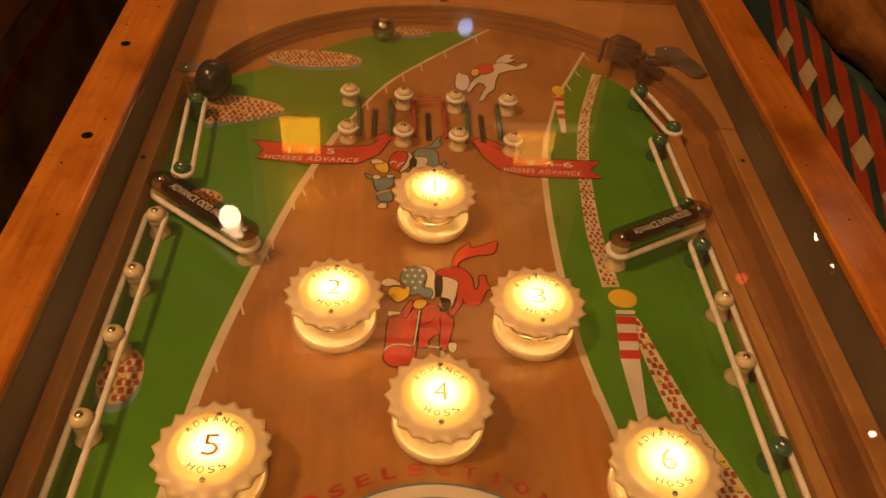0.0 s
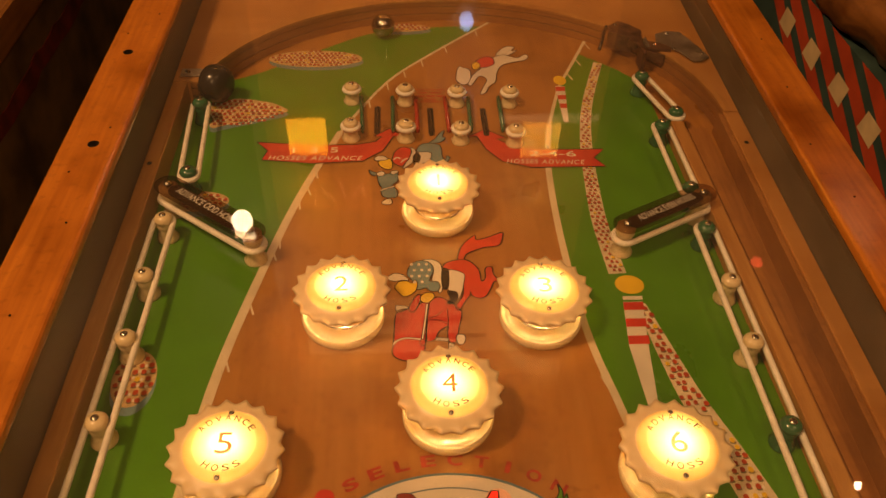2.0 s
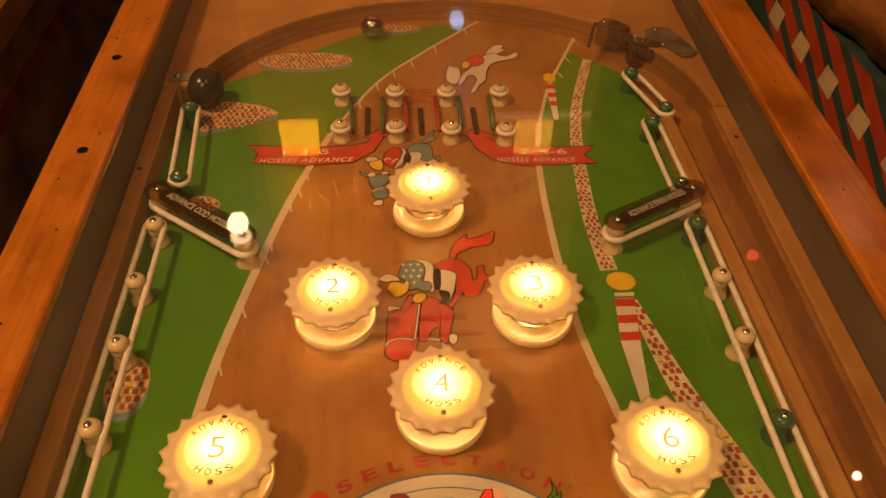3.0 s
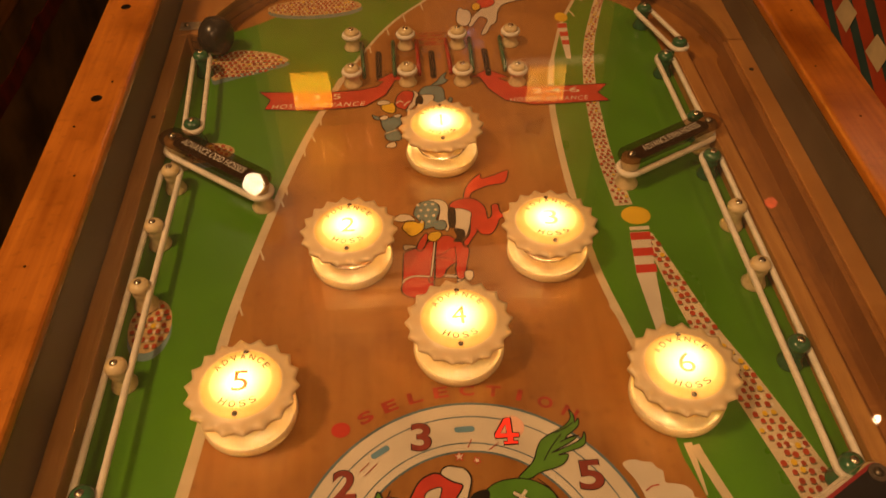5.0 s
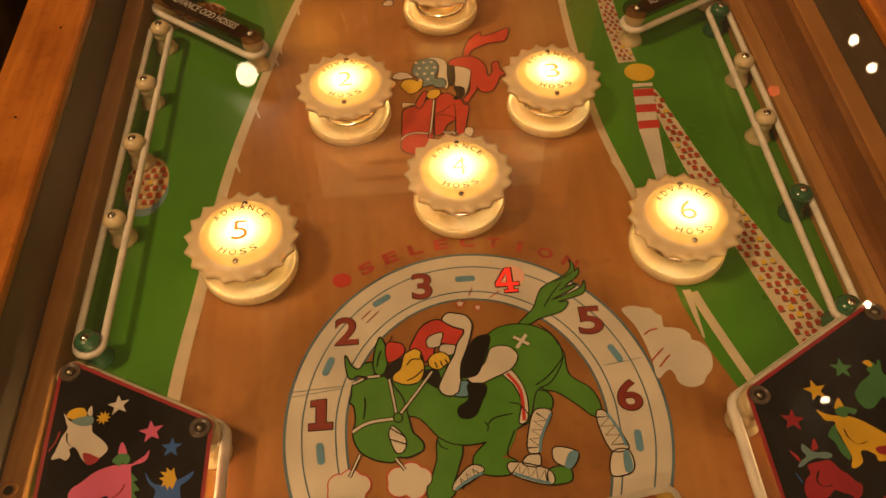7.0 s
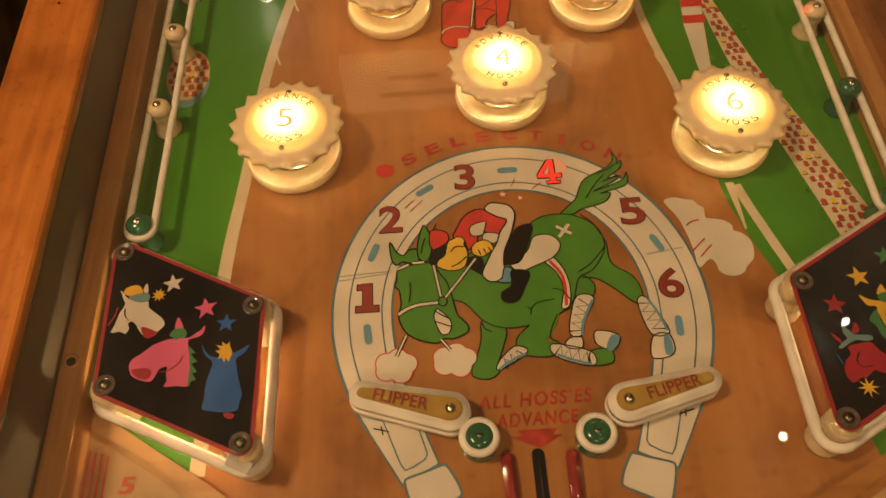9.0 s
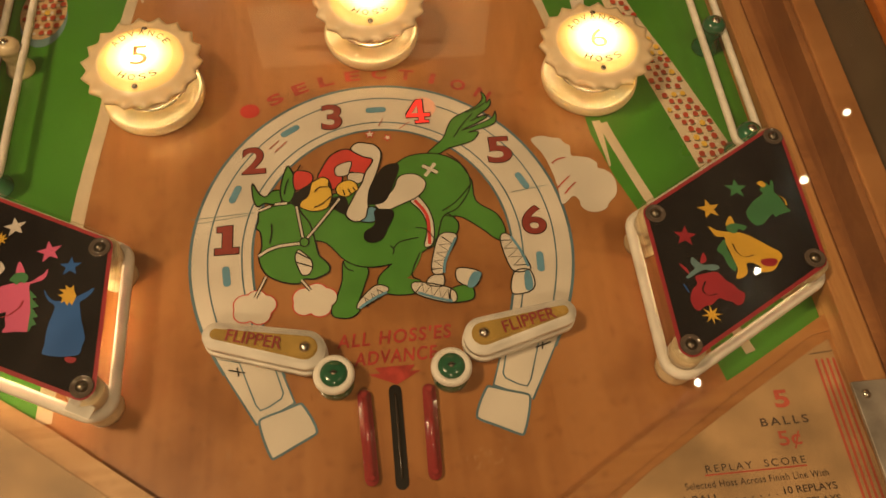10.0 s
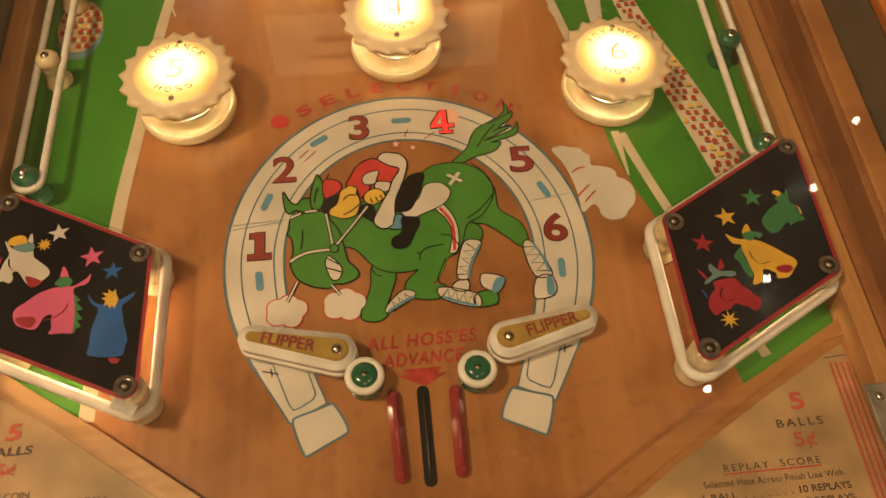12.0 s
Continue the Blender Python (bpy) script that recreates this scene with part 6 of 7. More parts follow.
plastic(RIGHT_CORNERS, "black corner plastic printed with coloured stars and shapes", [
    (star_outline(0.202, 0.050, 0.0066, 0.2), M_PGREEN), (star_outline(0.183, 0.038, 0.0066, 0.4), M_PYELLOW), (star_outline(0.165, 0.022, 0.0066, 0.1), M_PRED),
    (blob([(0.2163, 0.0452), (0.2154, 0.0476), (0.2185, 0.0514), (0.2208, 0.0521), (0.2218, 0.0502), (0.2238, 0.0538), (0.2247, 0.0518), (0.2233, 0.0464), (0.2245, 0.0436), (0.2259, 0.0407), (0.2273, 0.0352), (0.2288, 0.0327), (0.2261, 0.0317), (0.2219, 0.0308), (0.2191, 0.0293), (0.2182, 0.0315), (0.2153, 0.0296), (0.211, 0.0259), (0.2068, 0.0251), (0.2044, 0.0274), (0.2034, 0.0301), (0.2034, 0.0342), (0.2064, 0.0379), (0.2094, 0.0408)]), M_PGREEN), (blob([(0.215, 0.0525), (0.2173, 0.0537), (0.2191, 0.0532), (0.2199, 0.0507), (0.2179, 0.0493), (0.2163, 0.0505)]), M_PYELLOW), (thin([(0.2251, 0.043), (0.2275, 0.0406), (0.2277, 0.0364)]), M_PYELLOW),
    (blob([(0.1803, 0.0112), (0.1822, 0.0146), (0.1864, 0.0177), (0.1861, 0.0117), (0.1877, 0.0049), (0.1884, 0.0015), (0.1866, -0.002), (0.1838, 0.0019), (0.1831, 0.0053), (0.1825, 0.0083)]), M_PGREEN), (blob([(0.1892, 0.0266), (0.1935, 0.0325), (0.1943, 0.0261)]), M_PYELLOW), (blob([(0.1795, 0.0267), (0.1833, 0.024), (0.1883, 0.0225), (0.195, 0.0216), (0.2004, 0.019), (0.2053, 0.0152), (0.2101, 0.011), (0.2144, 0.0076), (0.2147, 0.0042), (0.2118, 0.0011), (0.2096, -0.0017), (0.2062, -0.0037), (0.2012, -0.0037), (0.201, -0.0006), (0.1993, 0.0009), (0.1968, 0.0024), (0.1939, 0.0018), (0.193, -0.0035), (0.1884, -0.0064), (0.1861, -0.0057), (0.1884, -0.0005), (0.1875, 0.0066), (0.1863, 0.0151), (0.1863, 0.0192), (0.1825, 0.0199), (0.1807, 0.0225)]), M_PYELLOW), (blob([(0.1892, 0.0255), (0.1936, 0.0274), (0.2006, 0.0251), (0.1983, 0.0223), (0.1959, 0.0236), (0.1933, 0.021), (0.1898, 0.0225)]), M_PGREEN), (blob([(0.2024, 0.0033), (0.2079, 0.0041), (0.211, 0.0032), (0.2112, 0.0012), (0.2079, -0.0009), (0.203, 0.0001)]), M_PRED), (thin([(0.1899, 0.0148), (0.1906, 0.0097), (0.1941, 0.006), (0.1994, 0.0069)]), M_PRINT),
    (blob([(0.1573, 0.0056), (0.1609, 0.0019), (0.1612, -0.0014), (0.1592, 0.0011)]), M_PRED), (blob([(0.1688, 0.0046), (0.1721, 0.0108), (0.1727, 0.0055)]), M_PRED), (blob([(0.164, -0.0032), (0.17, -0.0018), (0.1764, -0.0016), (0.1798, -0.0067), (0.183, -0.0095), (0.185, -0.0128), (0.1878, -0.0155), (0.1853, -0.0208), (0.1815, -0.0217), (0.18, -0.0197), (0.1764, -0.0184), (0.1732, -0.0169), (0.1687, -0.0201), (0.1651, -0.0206), (0.1607, -0.023), (0.1586, -0.0208), (0.158, -0.016), (0.1605, -0.0107), (0.164, -0.0074)]), M_PRED), (blob([(0.1653, 0.0085), (0.1676, 0.0057), (0.1703, 0.0034), (0.1766, 0.0029), (0.1785, 0.0007), (0.1748, -0.0006), (0.17, 0.0003), (0.1651, -0.0014), (0.1608, -0.0038), (0.1589, -0.0033), (0.1622, -0.0003), (0.165, 0.0016), (0.1637, 0.0053)]), M_TEAL), (thin([(0.1687, -0.0066), (0.166, -0.0112), (0.1679, -0.0148), (0.1732, -0.0142)]), M_PRINT), (thin([(0.1567, -0.0071), (0.1583, -0.0121)]), M_SKY),
    (star_outline(0.167, -0.026, 0.0056, 0, 0.35, 8), M_PYELLOW),
])

clip = thing("plastic_clip", (-0.1525, -0.0440, 0), "small bright bent metal clip at the plastic's corner", "clip")
bm = bm_box(-0.0065, 0.0065, -0.0035, 0.0035, 0.0, 0.0012, 0.0004)
bm.transform(Matrix.Translation((0, 0, 0.0297)) @ Matrix.Rotation(radians(-24), 4, "Z") @ Matrix.Rotation(radians(14), 4, "Y"))
part("clip_plate", bm, M_CLIP, clip, "shiny nickel plate")
part("clip_leg", bm_box(-0.0015, 0.0015, 0.0015, 0.0030, 0.0005, 0.0300, 0.0003), M_METAL, clip)

# ---- arch and top boards ----
AX, AY, ARX, ARY = 0.030, 0.550, 0.270, 0.242


def arch_pt(a, off=0.0):
    return AX + (ARX + off) * math.cos(a), AY + (ARY + off) * math.sin(a)


def bm_arch(off0, off1, z0, z1, a0=0.5, a1=166, n=64):
    bm = bmesh.new()
    rows = []
    for k in range(n + 1):
        a = radians(a0 + (a1 - a0) * k / n)
        (xi, yi), (xo, yo) = arch_pt(a, off0), arch_pt(a, off1)
        rows.append([bm.verts.new(c) for c in ((xi, yi, z0), (xi, yi, z1), (xo, yo, z1), (xo, yo, z0))])
    for a, b in zip(rows, rows[1:]):
        for k in range(4):
            j = (k + 1) % 4
            bm.faces.new((a[k], b[k], b[j], a[j]))
    bm.faces.new(rows[0])
    bm.faces.new(rows[-1])
    bmesh.ops.recalc_face_normals(bm, faces=bm.faces[:])
    return bm


arch = thing("arch_rail", (0, 0, 0), "curved dark mahogany arch rail round the playfield top", "rail")
part("arch_base", bm_arch(-0.002, 0.006, 0.0003, 0.0085), M_ARCH, arch)
part("arch_groove", bm_arch(-0.0004, 0.006, 0.0086, 0.0093), M_BLACK, arch)
part("arch_band", bm_arch(-0.001, 0.006, 0.0094, 0.0176), M_ARCH, arch, "mahogany band")
part("arch_groove", bm_arch(-0.0004, 0.006, 0.0177, 0.0183), M_BLACK, arch)
part("arch_band", bm_arch(-0.001, 0.006, 0.0184, 0.0240), M_ARCH, arch, "mahogany band")
part("arch_lip", bm_arch(-0.0022, 0.0065, 0.0241, 0.0265), M_LOW, arch)
inner_curve = [arch_pt(radians(166 - 165.5 * k / 60), 0.0066) for k in range(61)]
left_half = [p for p in inner_curve if p[0] <= AX]
right_half = [p for p in inner_curve if p[0] >= AX]
tagged(part("top_board_left", bm_plate([(XL + 0.001, left_half[0][1])] + left_half + [(AX, Y1 - 0.001), (XL + 0.001, Y1 - 0.001)], 0.0005, 0.0258), M_MAPLE), "plain orange maple corner board beyond the arch", "board", kind="structure")
tagged(part("top_board_right", bm_plate([(AX + 0.0005, Y1 - 0.001)] + right_half + [(right_x(0.552) - 0.001, 0.552), (right_x(0.82) - 0.001, Y1 - 0.001)], 0.0005, 0.0258), M_MAPLE), "plain orange maple corner board beyond the arch", "board", kind="structure")

# ---- rebound, gate ----
reb = thing("rebound_bumper", (-0.212, 0.611, 0), "dark round rubber rebound on a metal bracket", "rebound")
bm = bm_lathe([(0, -0.014), (0.012, -0.0135), (0.0175, -0.009), (0.0200, 0.0), (0.0175, 0.009), (0.012, 0.0135), (0, 0.014)], 32)
bm.transform(Matrix.Translation((0, 0.0, 0.0230)) @ Matrix.Rotation(radians(62), 4, "Z") @ Matrix.Rotation(radians(90), 4, "X"))
part("rubber", bm, M_BLACK_RUBBER, reb, "dark brown rubber disc", True)
part("bracket", bm_box(-0.037, -0.010, 0.006, 0.020, 0.0268, 0.0285, 0.0006), M_STEEL, reb, "dull steel bracket")
part("bracket_leg", bm_box(-0.014, -0.010, 0.006, 0.020, 0.0005, 0.0268, 0.0006), M_STEEL, reb)
part("screw", screw_head(0.003, (-0.030, 0.013, 0.0287)), M_METAL, reb, smooth=True)

gate = thing("ball_gate", (0, 0, 0), "rusty brown metal one-way ball gate on steel plates", "gate")


def turned_box(cx, cy, w, l, z0, z1, ang, bevel=0.0006):
    bm = bm_box(-w / 2, w / 2, -l / 2, l / 2, z0, z1, bevel)
    bm.transform(Matrix.Translation((cx, cy, 0)) @ Matrix.Rotation(radians(ang), 4, "Z"))
    return bm


part("mount_plate", bm_plate([(0.266, 0.707), (0.279, 0.7135), (0.296, 0.712), (0.299, 0.702), (0.284, 0.684), (0.272, 0.672), (0.262, 0.684)], 0.0262, 0.0276, 0.0004), M_STEEL, gate, "dull steel plate")
part("mount_plate", bm_plate([(0.283, 0.7005), (0.297, 0.702), (0.308, 0.672), (0.3125, 0.654), (0.304, 0.646), (0.293, 0.645), (0.284, 0.662), (0.276, 0.676)], 0.0278, 0.0292, 0.0004), M_STEEL, gate, "dull steel plate")
part("gate_housing", bm_plate([(0.2125, 0.7195), (0.2270, 0.7325), (0.2400, 0.7230), (0.2505, 0.7095), (0.2475, 0.7000), (0.2310, 0.7020), (0.2180, 0.7090)], 0.0266, 0.0310, 0.0012), M_BROWN_METAL, gate, "rusty folded housing")
part("gate_housing", turned_box(0.2260, 0.7030, 0.0300, 0.0030, 0.0100, 0.0290, -30, 0.001), M_BROWN_METAL, gate, "rusty folded front")
part("gate_housing", turned_box(0.2400, 0.6935, 0.0120, 0.0160, 0.0200, 0.0290, -30, 0.0015), M_BROWN_METAL, gate, "rusty folded tab")
part("gate_arm", bm_tube([(0.2115, 0.7180, 0.0305), (0.2050, 0.7020, 0.0300), (0.2010, 0.6880, 0.0280), (0.1955, 0.6740, 0.0265)], 0.0019, 8, False), M_BLACK_RUBBER, gate, "dark bent arm", True)
part("gate_bracket", bm_plate([(0.2400, 0.6880), (0.2520, 0.6900), (0.2660, 0.6840), (0.2760, 0.6750), (0.2740, 0.6670), (0.2620, 0.6690), (0.2480, 0.6720), (0.2410, 0.6790)], 0.0268, 0.0290, 0.0008), M_BROWN_METAL, gate, "rusty bracket")
part("gate_bracket", bm_box(0.2430, 0.2470, 0.6640, 0.6840, 0.0040, 0.0267, 0.0006), M_BROWN_METAL, gate)
part("gate_flap", turned_box(0.2560, 0.6665, 0.0220, 0.0016, 0.0160, 0.0267, -28), M_BROWN_METAL, gate, "rusty hanging flap")
part("gate_spring", bm_tube([(0.248 + 0.0022 * math.cos(k * 0.9), 0.670 + 0.00045 * k, 0.0312 + 0.0022 * math.sin(k * 0.9)) for k in range(44)], 0.0006, 6, False), M_METAL, gate, "thin coil spring")
for x, y, z in ((0.2790, 0.7070, 0.0278), (0.2775, 0.6690, 0.0294), (0.3060, 0.6600, 0.0294), (0.2225, 0.7210, 0.0312), (0.2580, 0.6800, 0.0292)):
    part("screw", screw_head(0.0022, (x, y, z)), M_METAL, gate, smooth=True)

ball = tagged(part("pinball", bm_lathe([(0.0135 * math.sin(math.pi * k / 24), 0.0135 - 0.0135 * math.cos(math.pi * k / 24)) for k in range(25)], 40, (-0.043, 0.751, 0.0002)), M_BALL, smooth=True), "shiny chrome steel pinball resting on green paint", "ball")

# ---- steel cover at the foot of the shooter lane ----
cover = thing("lane_cover", (0, 0, 0), "dull steel cover plate screwed over the shooter lane", "plate")
part("plate", bm_box(0.2345, 0.2880, -0.29, -0.0645, 0.0201, 0.0222, 0.0006), M_STEEL, cover)
part("screw", screw_head(0.0026, (0.2405, -0.0716, 0.0224)), M_METAL, cover, "small round screw", True)

# ---- apron, cards ----
AZ = 0.006
apron = thing("apron", (0, 0, 0), "light varnished wooden apron boards below the flippers", "apron")
part("apron_board", bm_plate([(-0.2425, -0.008), (-0.205, -0.030), (-0.150, -0.069), (-0.060, -0.136), (-0.060, -0.29), (-0.2425, -0.29)], 0.0003, AZ - 0.0012), M_APRON, apron)
part("apron_strip", bm_plate([(-0.2425, 0.000), (-0.200, -0.0290), (-0.172, -0.0475), (-0.138, -0.0725), (-0.060, -0.129), (-0.060, -0.1400), (-0.150, -0.0730), (-0.205, -0.0340), (-0.2425, -0.0110)], 0.0004, AZ), M_APRON, apron, "rounded light wooden strip")
part("apron_board", bm_plate([(0.2430, -0.0265), (0.228, -0.0305), (0.186, -0.053), (0.128, -0.086), (0.060, -0.128), (0.060, -0.29), (0.2430, -0.29)], 0.0003, AZ - 0.0012), M_STRIP, apron)
part("apron_strip", bm_plate([(0.2430, -0.0200), (0.185, -0.0500), (0.138, -0.0720), (0.099, -0.0935), (0.060, -0.118), (0.060, -0.131), (0.128, -0.0898), (0.186, -0.0568), (0.228, -0.0338), (0.2430, -0.0310)], 0.0004, AZ), M_STRIP, apron, "rounded orange wooden strip")
part("apron_centre", bm_box(-0.0600, 0.0600, -0.29, -0.150, 0.0004, AZ, 0.001), M_APRON, apron)

CZ = AZ - 0.0006


def ink(card, outline, material):
    return part("printed_bar", bm_flat(outline, CZ + 0.0005), material, card)


right_card = thing("score_card", (0, 0, 0), "aged cream score card with black and red printing", "card", "cards")
part("paper", bm_plate([(0.237, -0.0365), (0.228, -0.0405), (0.183, -0.0640), (0.124, -0.0965), (0.066, -0.134), (0.066, -0.205), (0.2425, -0.205)], CZ - 0.0006, CZ), M_CARD, right_card, "aged cream paper")
for k in range(4):
    x = 0.2255 + k * 0.0032
    ink(right_card, [(x, -0.0475), (x + 0.0014, -0.0475), (x + 0.0014, -0.200), (x, -0.200)], M_INK_RED)
ink(right_card, [(0.2235, -0.0440), (0.2365, -0.0432), (0.2365, -0.0437), (0.2235, -0.0445)], M_INK)
writing("lettering", "5", 0.2005, -0.0670, CZ + 0.0006, 0.0080, 0.0095, M_INK_RED, right_card, 0, 0.03)
writing("lettering", "BALLS", 0.1985, -0.0785, CZ + 0.0006, 0.0255, 0.0044, M_INK, right_card, 0, 0.016, 0, 1.35)
writing("lettering", "5¢", 0.1985, -0.0885, CZ + 0.0006, 0.0120, 0.0095, M_INK_RED, right_card, 0, 0.012)
writing("lettering", "REPLAY  SCORE", 0.1770, -0.0990, CZ + 0.0006, 0.0520, 0.0036, M_INK, right_card, 0, 0, 0, 1.3)
ink(right_card, [(0.1500, -0.1016), (0.2030, -0.1016), (0.2030, -0.1024), (0.1500, -0.1024)], M_INK_RED)
writing("lettering", "Selected Hoss Across Finish Line With", 0.1755, -0.1065, CZ + 0.0006, 0.0740, 0.0034, M_INK, right_card, 0, 0.004, 0, 1.1)
for k, (a, b) in enumerate((("1 BALL", "10 REPLAYS"), ("2 BALLS", "5 REPLAYS"), ("3 BALLS", "4 REPLAYS"))):
    y = -0.1130 - k * 0.0062
    writing("lettering", a, 0.1455 + 0.001 * k, y, CZ + 0.0006, 0.0180 + 0.003 * (k > 0), 0.0036, M_INK, right_card, 0, 0.012)
    writing("lettering", ". . . . . . . .", 0.173, y - 0.0015, CZ + 0.0006, 0.030, 0.0007, M_INK, right_card)
    writing("lettering", b, 0.2010 + 0.001 * (k > 0), y, CZ + 0.0006, 0.0275 - 0.002 * (k > 0), 0.0036, M_INK, right_card, 0, 0.012)

left_card = thing("instruction_card", (0, 0, 0), "aged cream instruction card with black and red printing", "card", "cards")
part("paper", bm_plate([(-0.2390, -0.0165), (-0.205, -0.0380), (-0.152, -0.0760), (-0.075, -0.132), (-0.075, -0.205), (-0.2390, -0.205)], CZ - 0.0006, CZ), M_CARD, left_card, "aged cream paper")
for k in range(4):
    x = -0.2365 + k * 0.0034
    ink(left_card, [(x, -0.0265 - k * 0.001), (x + 0.0014, -0.0265 - k * 0.001), (x + 0.0014, -0.200), (x, -0.200)], M_INK_RED)
writing("lettering", "5", -0.2135, -0.0460, CZ + 0.0006, 0.0080, 0.0090, M_INK_RED, left_card, 0, 0.03, 0.1)
writing("lettering", "BALLS", -0.2145, -0.0560, CZ + 0.0006, 0.0240, 0.0046, M_INK, left_card, 0, 0.02, 0.1)
writing("lettering", "5¢", -0.2150, -0.0665, CZ + 0.0006, 0.0110, 0.0085, M_INK_RED, left_card, 0, 0.03, 0.1)
writing("lettering", "COIN", -0.2070, -0.0790, CZ + 0.0006, 0.0120, 0.0034, M_INK, left_card)
for k in range(3):
    ink(left_card, [(-0.226, -0.0772 - 0.0063 * k), (-0.2155, -0.0772 - 0.0063 * k), (-0.2155, -0.0806 - 0.0063 * k), (-0.226, -0.0806 - 0.0063 * k)], M_INK)
writing("lettering", "FT TO RAISE BALL", -0.1835, -0.0845, CZ + 0.0006, 0.0440, 0.0036, M_INK, left_card, 0, 0.01)
writing("lettering", "BUMPER", -0.1480, -0.0925, CZ + 0.0006, 0.0190, 0.0036, M_INK, left_card, 0, 0.01)


for ob in (apron, right_card, left_card):
    ob.matrix_basis = Matrix.Translation((0.0002, 0.0028, 0)) @ Matrix.Diagonal((1.015, 1.015, 1.0, 1.0))

# ---- glass ----
glass = tagged(part("cabinet_glass", bm_box(XL + 0.0012, 0.3000, Y0 + 0.001, Y1 - 0.001, 0.0660, 0.0690), M_GLASS), "clear flat glass pane over the playfield, mirroring lamps", "glass", kind="structure")
glass.visible_shadow = False

# ---- backbox seen in the glass ----
backbox = thing("backbox", (0, 0, 0), "dark wooden backbox with a dim lit score glass", "backbox")
part("case", bm_box(-0.275, 0.345, 1.03, 1.28, 0.05, 1.20, 0.01), M_NEIGHBOUR, backbox, "dark wooden case")
part("score_glass", bm_box(-0.25, 0.32, 1.022, 1.029, 0.16, 1.14), M_BACKGLASS, backbox, "dim amber score glass")
part("pale_panel", bm_box(-0.225, 0.255, 1.016, 1.021, 0.875, 1.045), M_BACK_PANEL, backbox, "pale lit panel")
for x0, x1, z in ((-0.13, -0.02, 0.935), (0.02, 0.12, 0.930), (-0.15, 0.16, 0.985)):
    part("panel_bar", bm_box(x0, x1, 1.0125, 1.0155, z, z + 0.012), M_INK, backbox, "dark printed bar")
part("lit_window", bm_box(-0.212, -0.148, 1.014, 1.021, 0.435, 0.500), M_LIT_YELLOW, backbox, "bright yellow lit window")
part("lit_window", bm_box(0.188, 0.252, 1.014, 1.021, 0.445, 0.510), M_LIT_AMBER, backbox, "bright yellow lit window")
part("pale_strip", bm_box(0.145, 0.315, 1.0185, 1.0212, 0.428, 0.441), M_BACK_STRIP, backbox, "faint pale lit strip of the score glass")
part("art_glow", bm_box(-0.205, -0.075, 1.0185, 1.0212, 0.545, 0.632), M_ART_GLOW, backbox, "dim orange lit patch of the score glass")
for stroke in (((-0.178, 0.622), (-0.175, 0.592), (-0.177, 0.577)), ((-0.164, 0.583), (-0.142, 0.611)), ((-0.131, 0.561), (-0.124, 0.600)), ((-0.110, 0.602), (-0.098, 0.578), (-0.093, 0.587)), ((-0.095, 0.558), (-0.088, 0.594))):
    part("art_stroke", bm_tube([(x, 1.0175, z) for x, z in stroke], 0.0011, 6, False), M_ART_STROKE, backbox, "thin orange lit stroke")
part("blue_light", bm_lathe([(0, 0.012), (0.008, 0.009), (0.012, 0), (0.008, -0.009), (0, -0.012)], 20, (0.08, 1.012, 0.252)), M_LIT_BLUE, backbox, "small blue light", True)

# ---- lamps mirrored in the glass ----
globe = thing("globe_lamp", (-0.560, 1.980, 1.50), "bright warm glass globe lamp hanging in the room", "lamp")
part("globe", bm_lathe([(0.036 * math.sin(math.pi * k / 16), -0.040 * math.cos(math.pi * k / 16)) for k in range(17)], 28), M_LIT_GLOBE, globe, "glowing glass globe", True)
part("cord", bm_lathe([(0, 0.05), (0.004, 0.05), (0.004, 1.0), (0, 1.0)], 8), M_BLACK, globe)
for x, y, z, r in ((0.45, 0.13, 1.5, 0.009), (0.71, 0.38, 1.5, 0.009), (0.94, 0.655, 1.5, 0.009), (1.15, 0.915, 1.5, 0.010), (1.35, 1.13, 1.5, 0.009), (1.52, 1.965, 1.5, 0.015), (1.525, 1.82, 1.5, 0.015)):
    ob = thing("string_bulb", (x, y, z), "small bright warm bulb on a string overhead", "bulb", "string bulbs")
    part("bulb", bm_lathe([(r * math.sin(math.pi * k / 10), -r * 1.2 * math.cos(math.pi * k / 10)) for k in range(11)], 16), M_LIT_BULB, ob, "glowing bulb", True)
    part("socket", bm_lathe([(0, r), (r * 0.6, r), (r * 0.6, r * 2.6), (0, r * 2.6)], 12), M_BLACK, ob)
    part("cord", bm_lathe([(0, r * 2.6), (0.003, r * 2.6), (0.003, 1.0), (0, 1.0)], 6), M_BLACK, ob)
ob = thing("red_sign_lamp", (1.165, 1.74, 1.5), "small red lamp glowing in the room", "lamp")
part("bulb", bm_lathe([(0.020 * math.sin(math.pi * k / 10), -0.016 * math.cos(math.pi * k / 10)) for k in range(11)], 16), M_LIT_RED, ob, "red glowing bulb", True)
part("cord", bm_lathe([(0, 0.016), (0.003, 0.016), (0.003, 1.0), (0, 1.0)], 6), M_BLACK, ob)

# ---- neighbouring machines ----
near = thing("neighbour_machine", (0, 0, 0), "neighbouring machine with red, teal and cream diamond-painted side", "machine", "neighbouring machines")
part("side_panel", bm_box(0.501, 0.60, -0.4, 1.3, FLOOR, 0.012), M_PANEL_TEAL, near, "dark teal painted side")


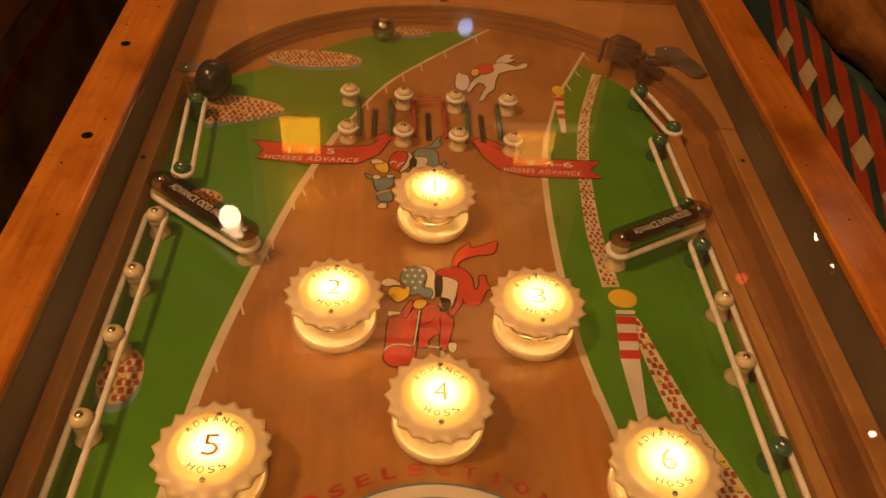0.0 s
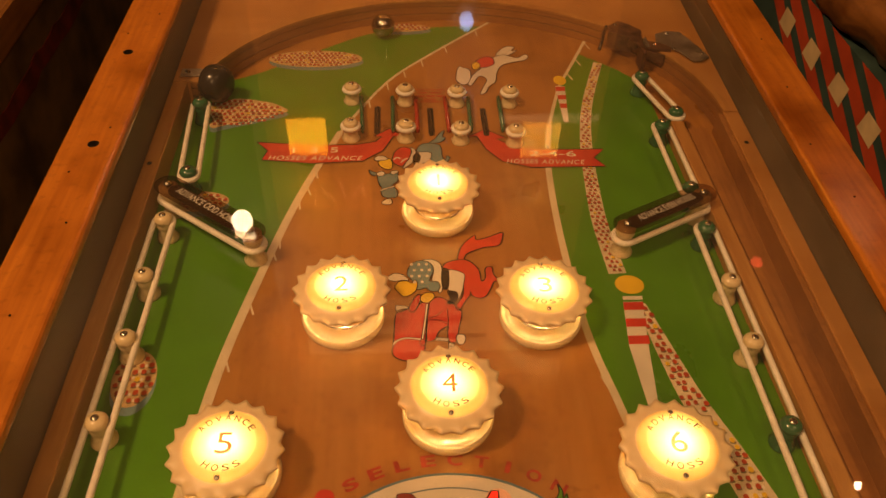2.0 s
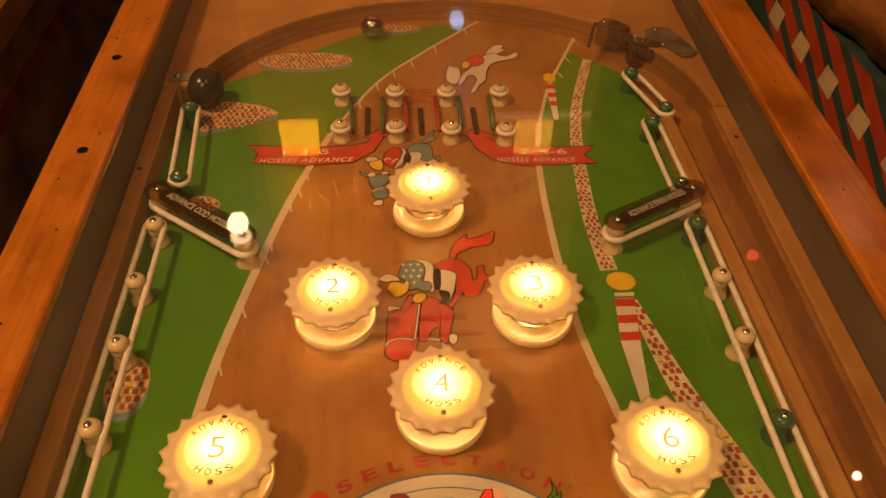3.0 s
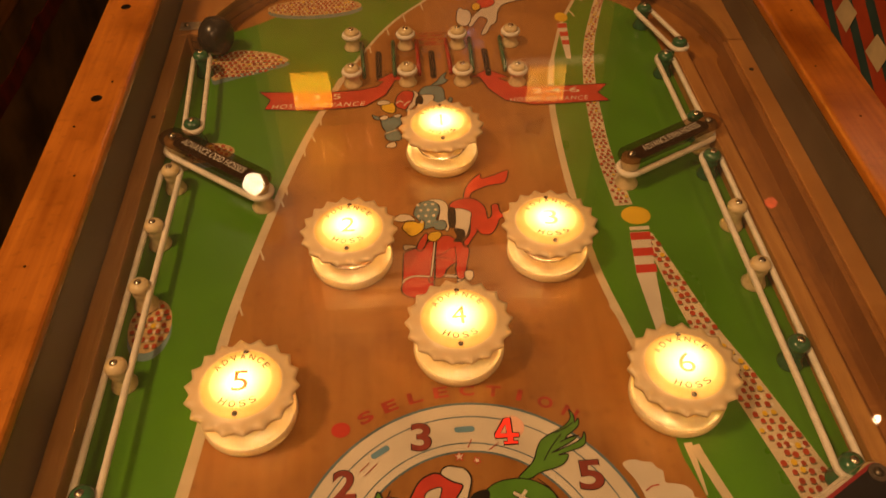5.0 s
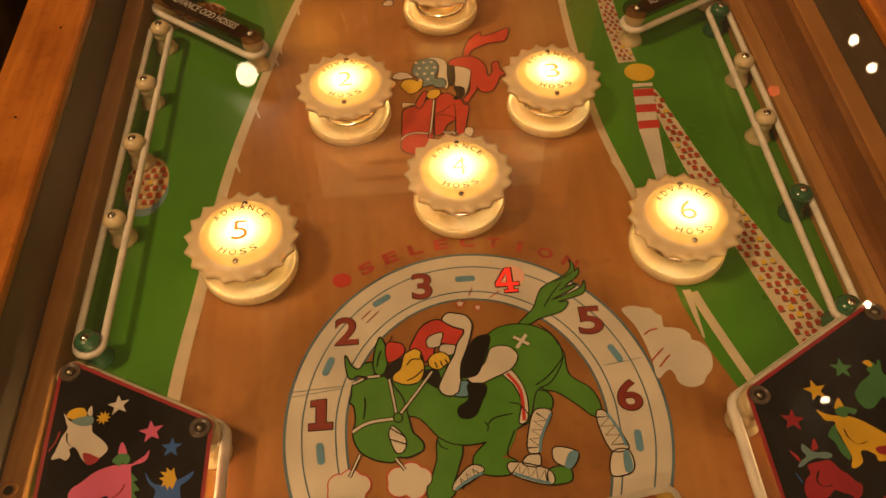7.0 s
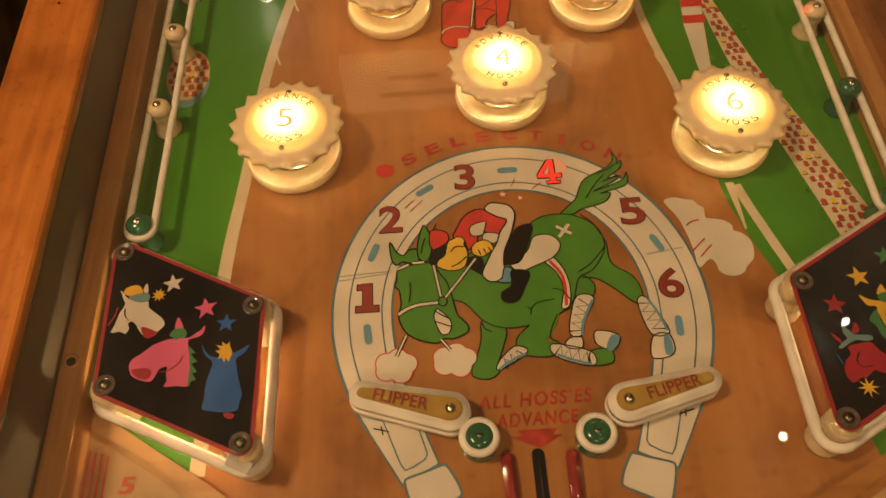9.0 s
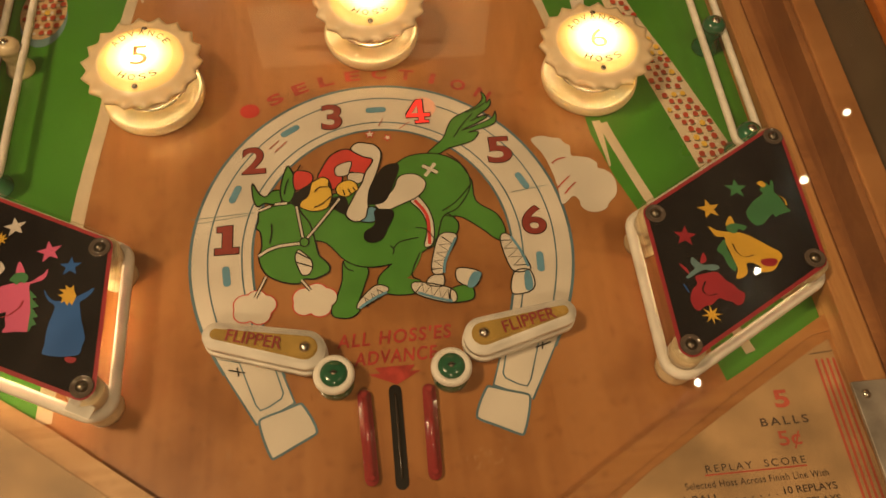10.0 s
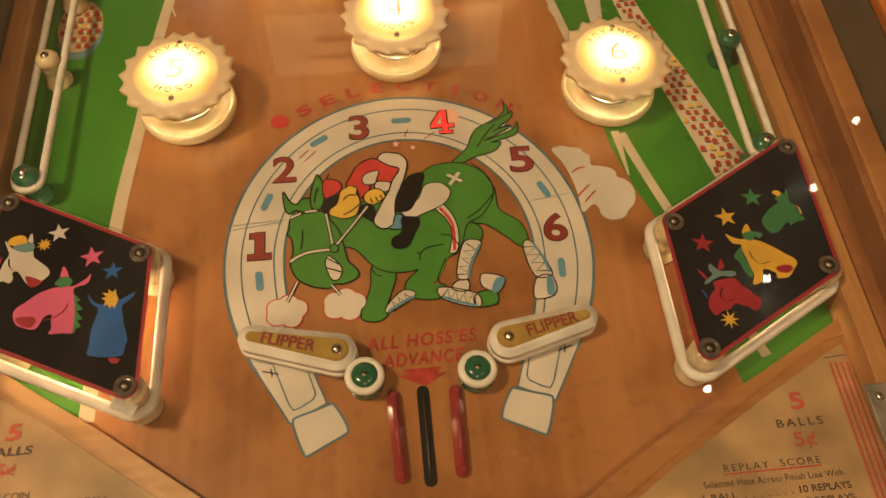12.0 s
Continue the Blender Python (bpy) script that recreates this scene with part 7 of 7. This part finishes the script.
def slant_quad(name, y_top, w_top, z_top, z_bot, m, proud):
    """A leaning painted stripe on the side panel."""
    run = (z_top - z_bot) * 1.97
    pts = [(y_top, z_top), (y_top - w_top, z_top), (y_top - w_top - run, z_bot), (y_top - run, z_bot)]
    bm = bmesh.new()
    f = bm.faces.new([bm.verts.new((0.5010 - proud, y, z)) for y, z in pts])
    bmesh.ops.recalc_face_normals(bm, faces=[f])
    part(name, bm, m, near)


for k in range(13):
    y = 1.007 - 0.0835 * k
    slant_quad("red_stripe", y, 0.050, 0.012, -0.16, M_PANEL_RED, 0.0006)
    bm = bmesh.new()
    cy, cz = y - 0.147, -0.038
    f = bm.faces.new([bm.verts.new((0.4998, cy + dy, cz + dz)) for dy, dz in ((0.014, 0.016), (-0.020, 0.013), (-0.014, -0.016), (0.022, -0.011))])
    part("cream_diamond", bm, M_PANEL_CREAM, near)
bm = bm_tube([(0.530, -0.4 + 0.0125 * k, 0.046 + 0.003 * math.sin(k * 0.175)) for k in range(137)], 0.036, 28, False)
for v in bm.verts:
    v.co += Vector((0.009, 0, 0.009)) * noise.noise(v.co * 16) + Vector((0.003, 0, 0.003)) * noise.noise(v.co * 60)
part("log_rail", bm, M_LOG, near, "dark rounded log-like wooden rail", True)

far = thing("neighbour_machine", (0, 0, 0), "dark neighbouring machine with a wooden side rail", "machine", "neighbouring machines")
part("side_panel", bm_box(-0.66, -0.502, -0.4, 1.3, FLOOR, -0.0455), M_FAR, far, "dark painted side")
bm = bm_box(-0.5018, -0.5005, -0.4, 1.3, -0.112, -0.086)
bmesh.ops.subdivide_edges(bm, edges=[e for e in bm.edges if abs(e.verts[0].co.y - e.verts[1].co.y) > 1], cuts=60)
for v in bm.verts:
    v.co.z += 0.012 * noise.noise((v.co.y * 26, v.co.z * 9, 0))
part("red_stripe", bm, M_STRIPE, far, "uneven dull red stripe")
part("side_rail", bm_box(-0.66, -0.497, -0.4, 1.3, -0.0450, 0.002, 0.008, 3), M_FAR_RAIL, far, "brown wooden side rail")
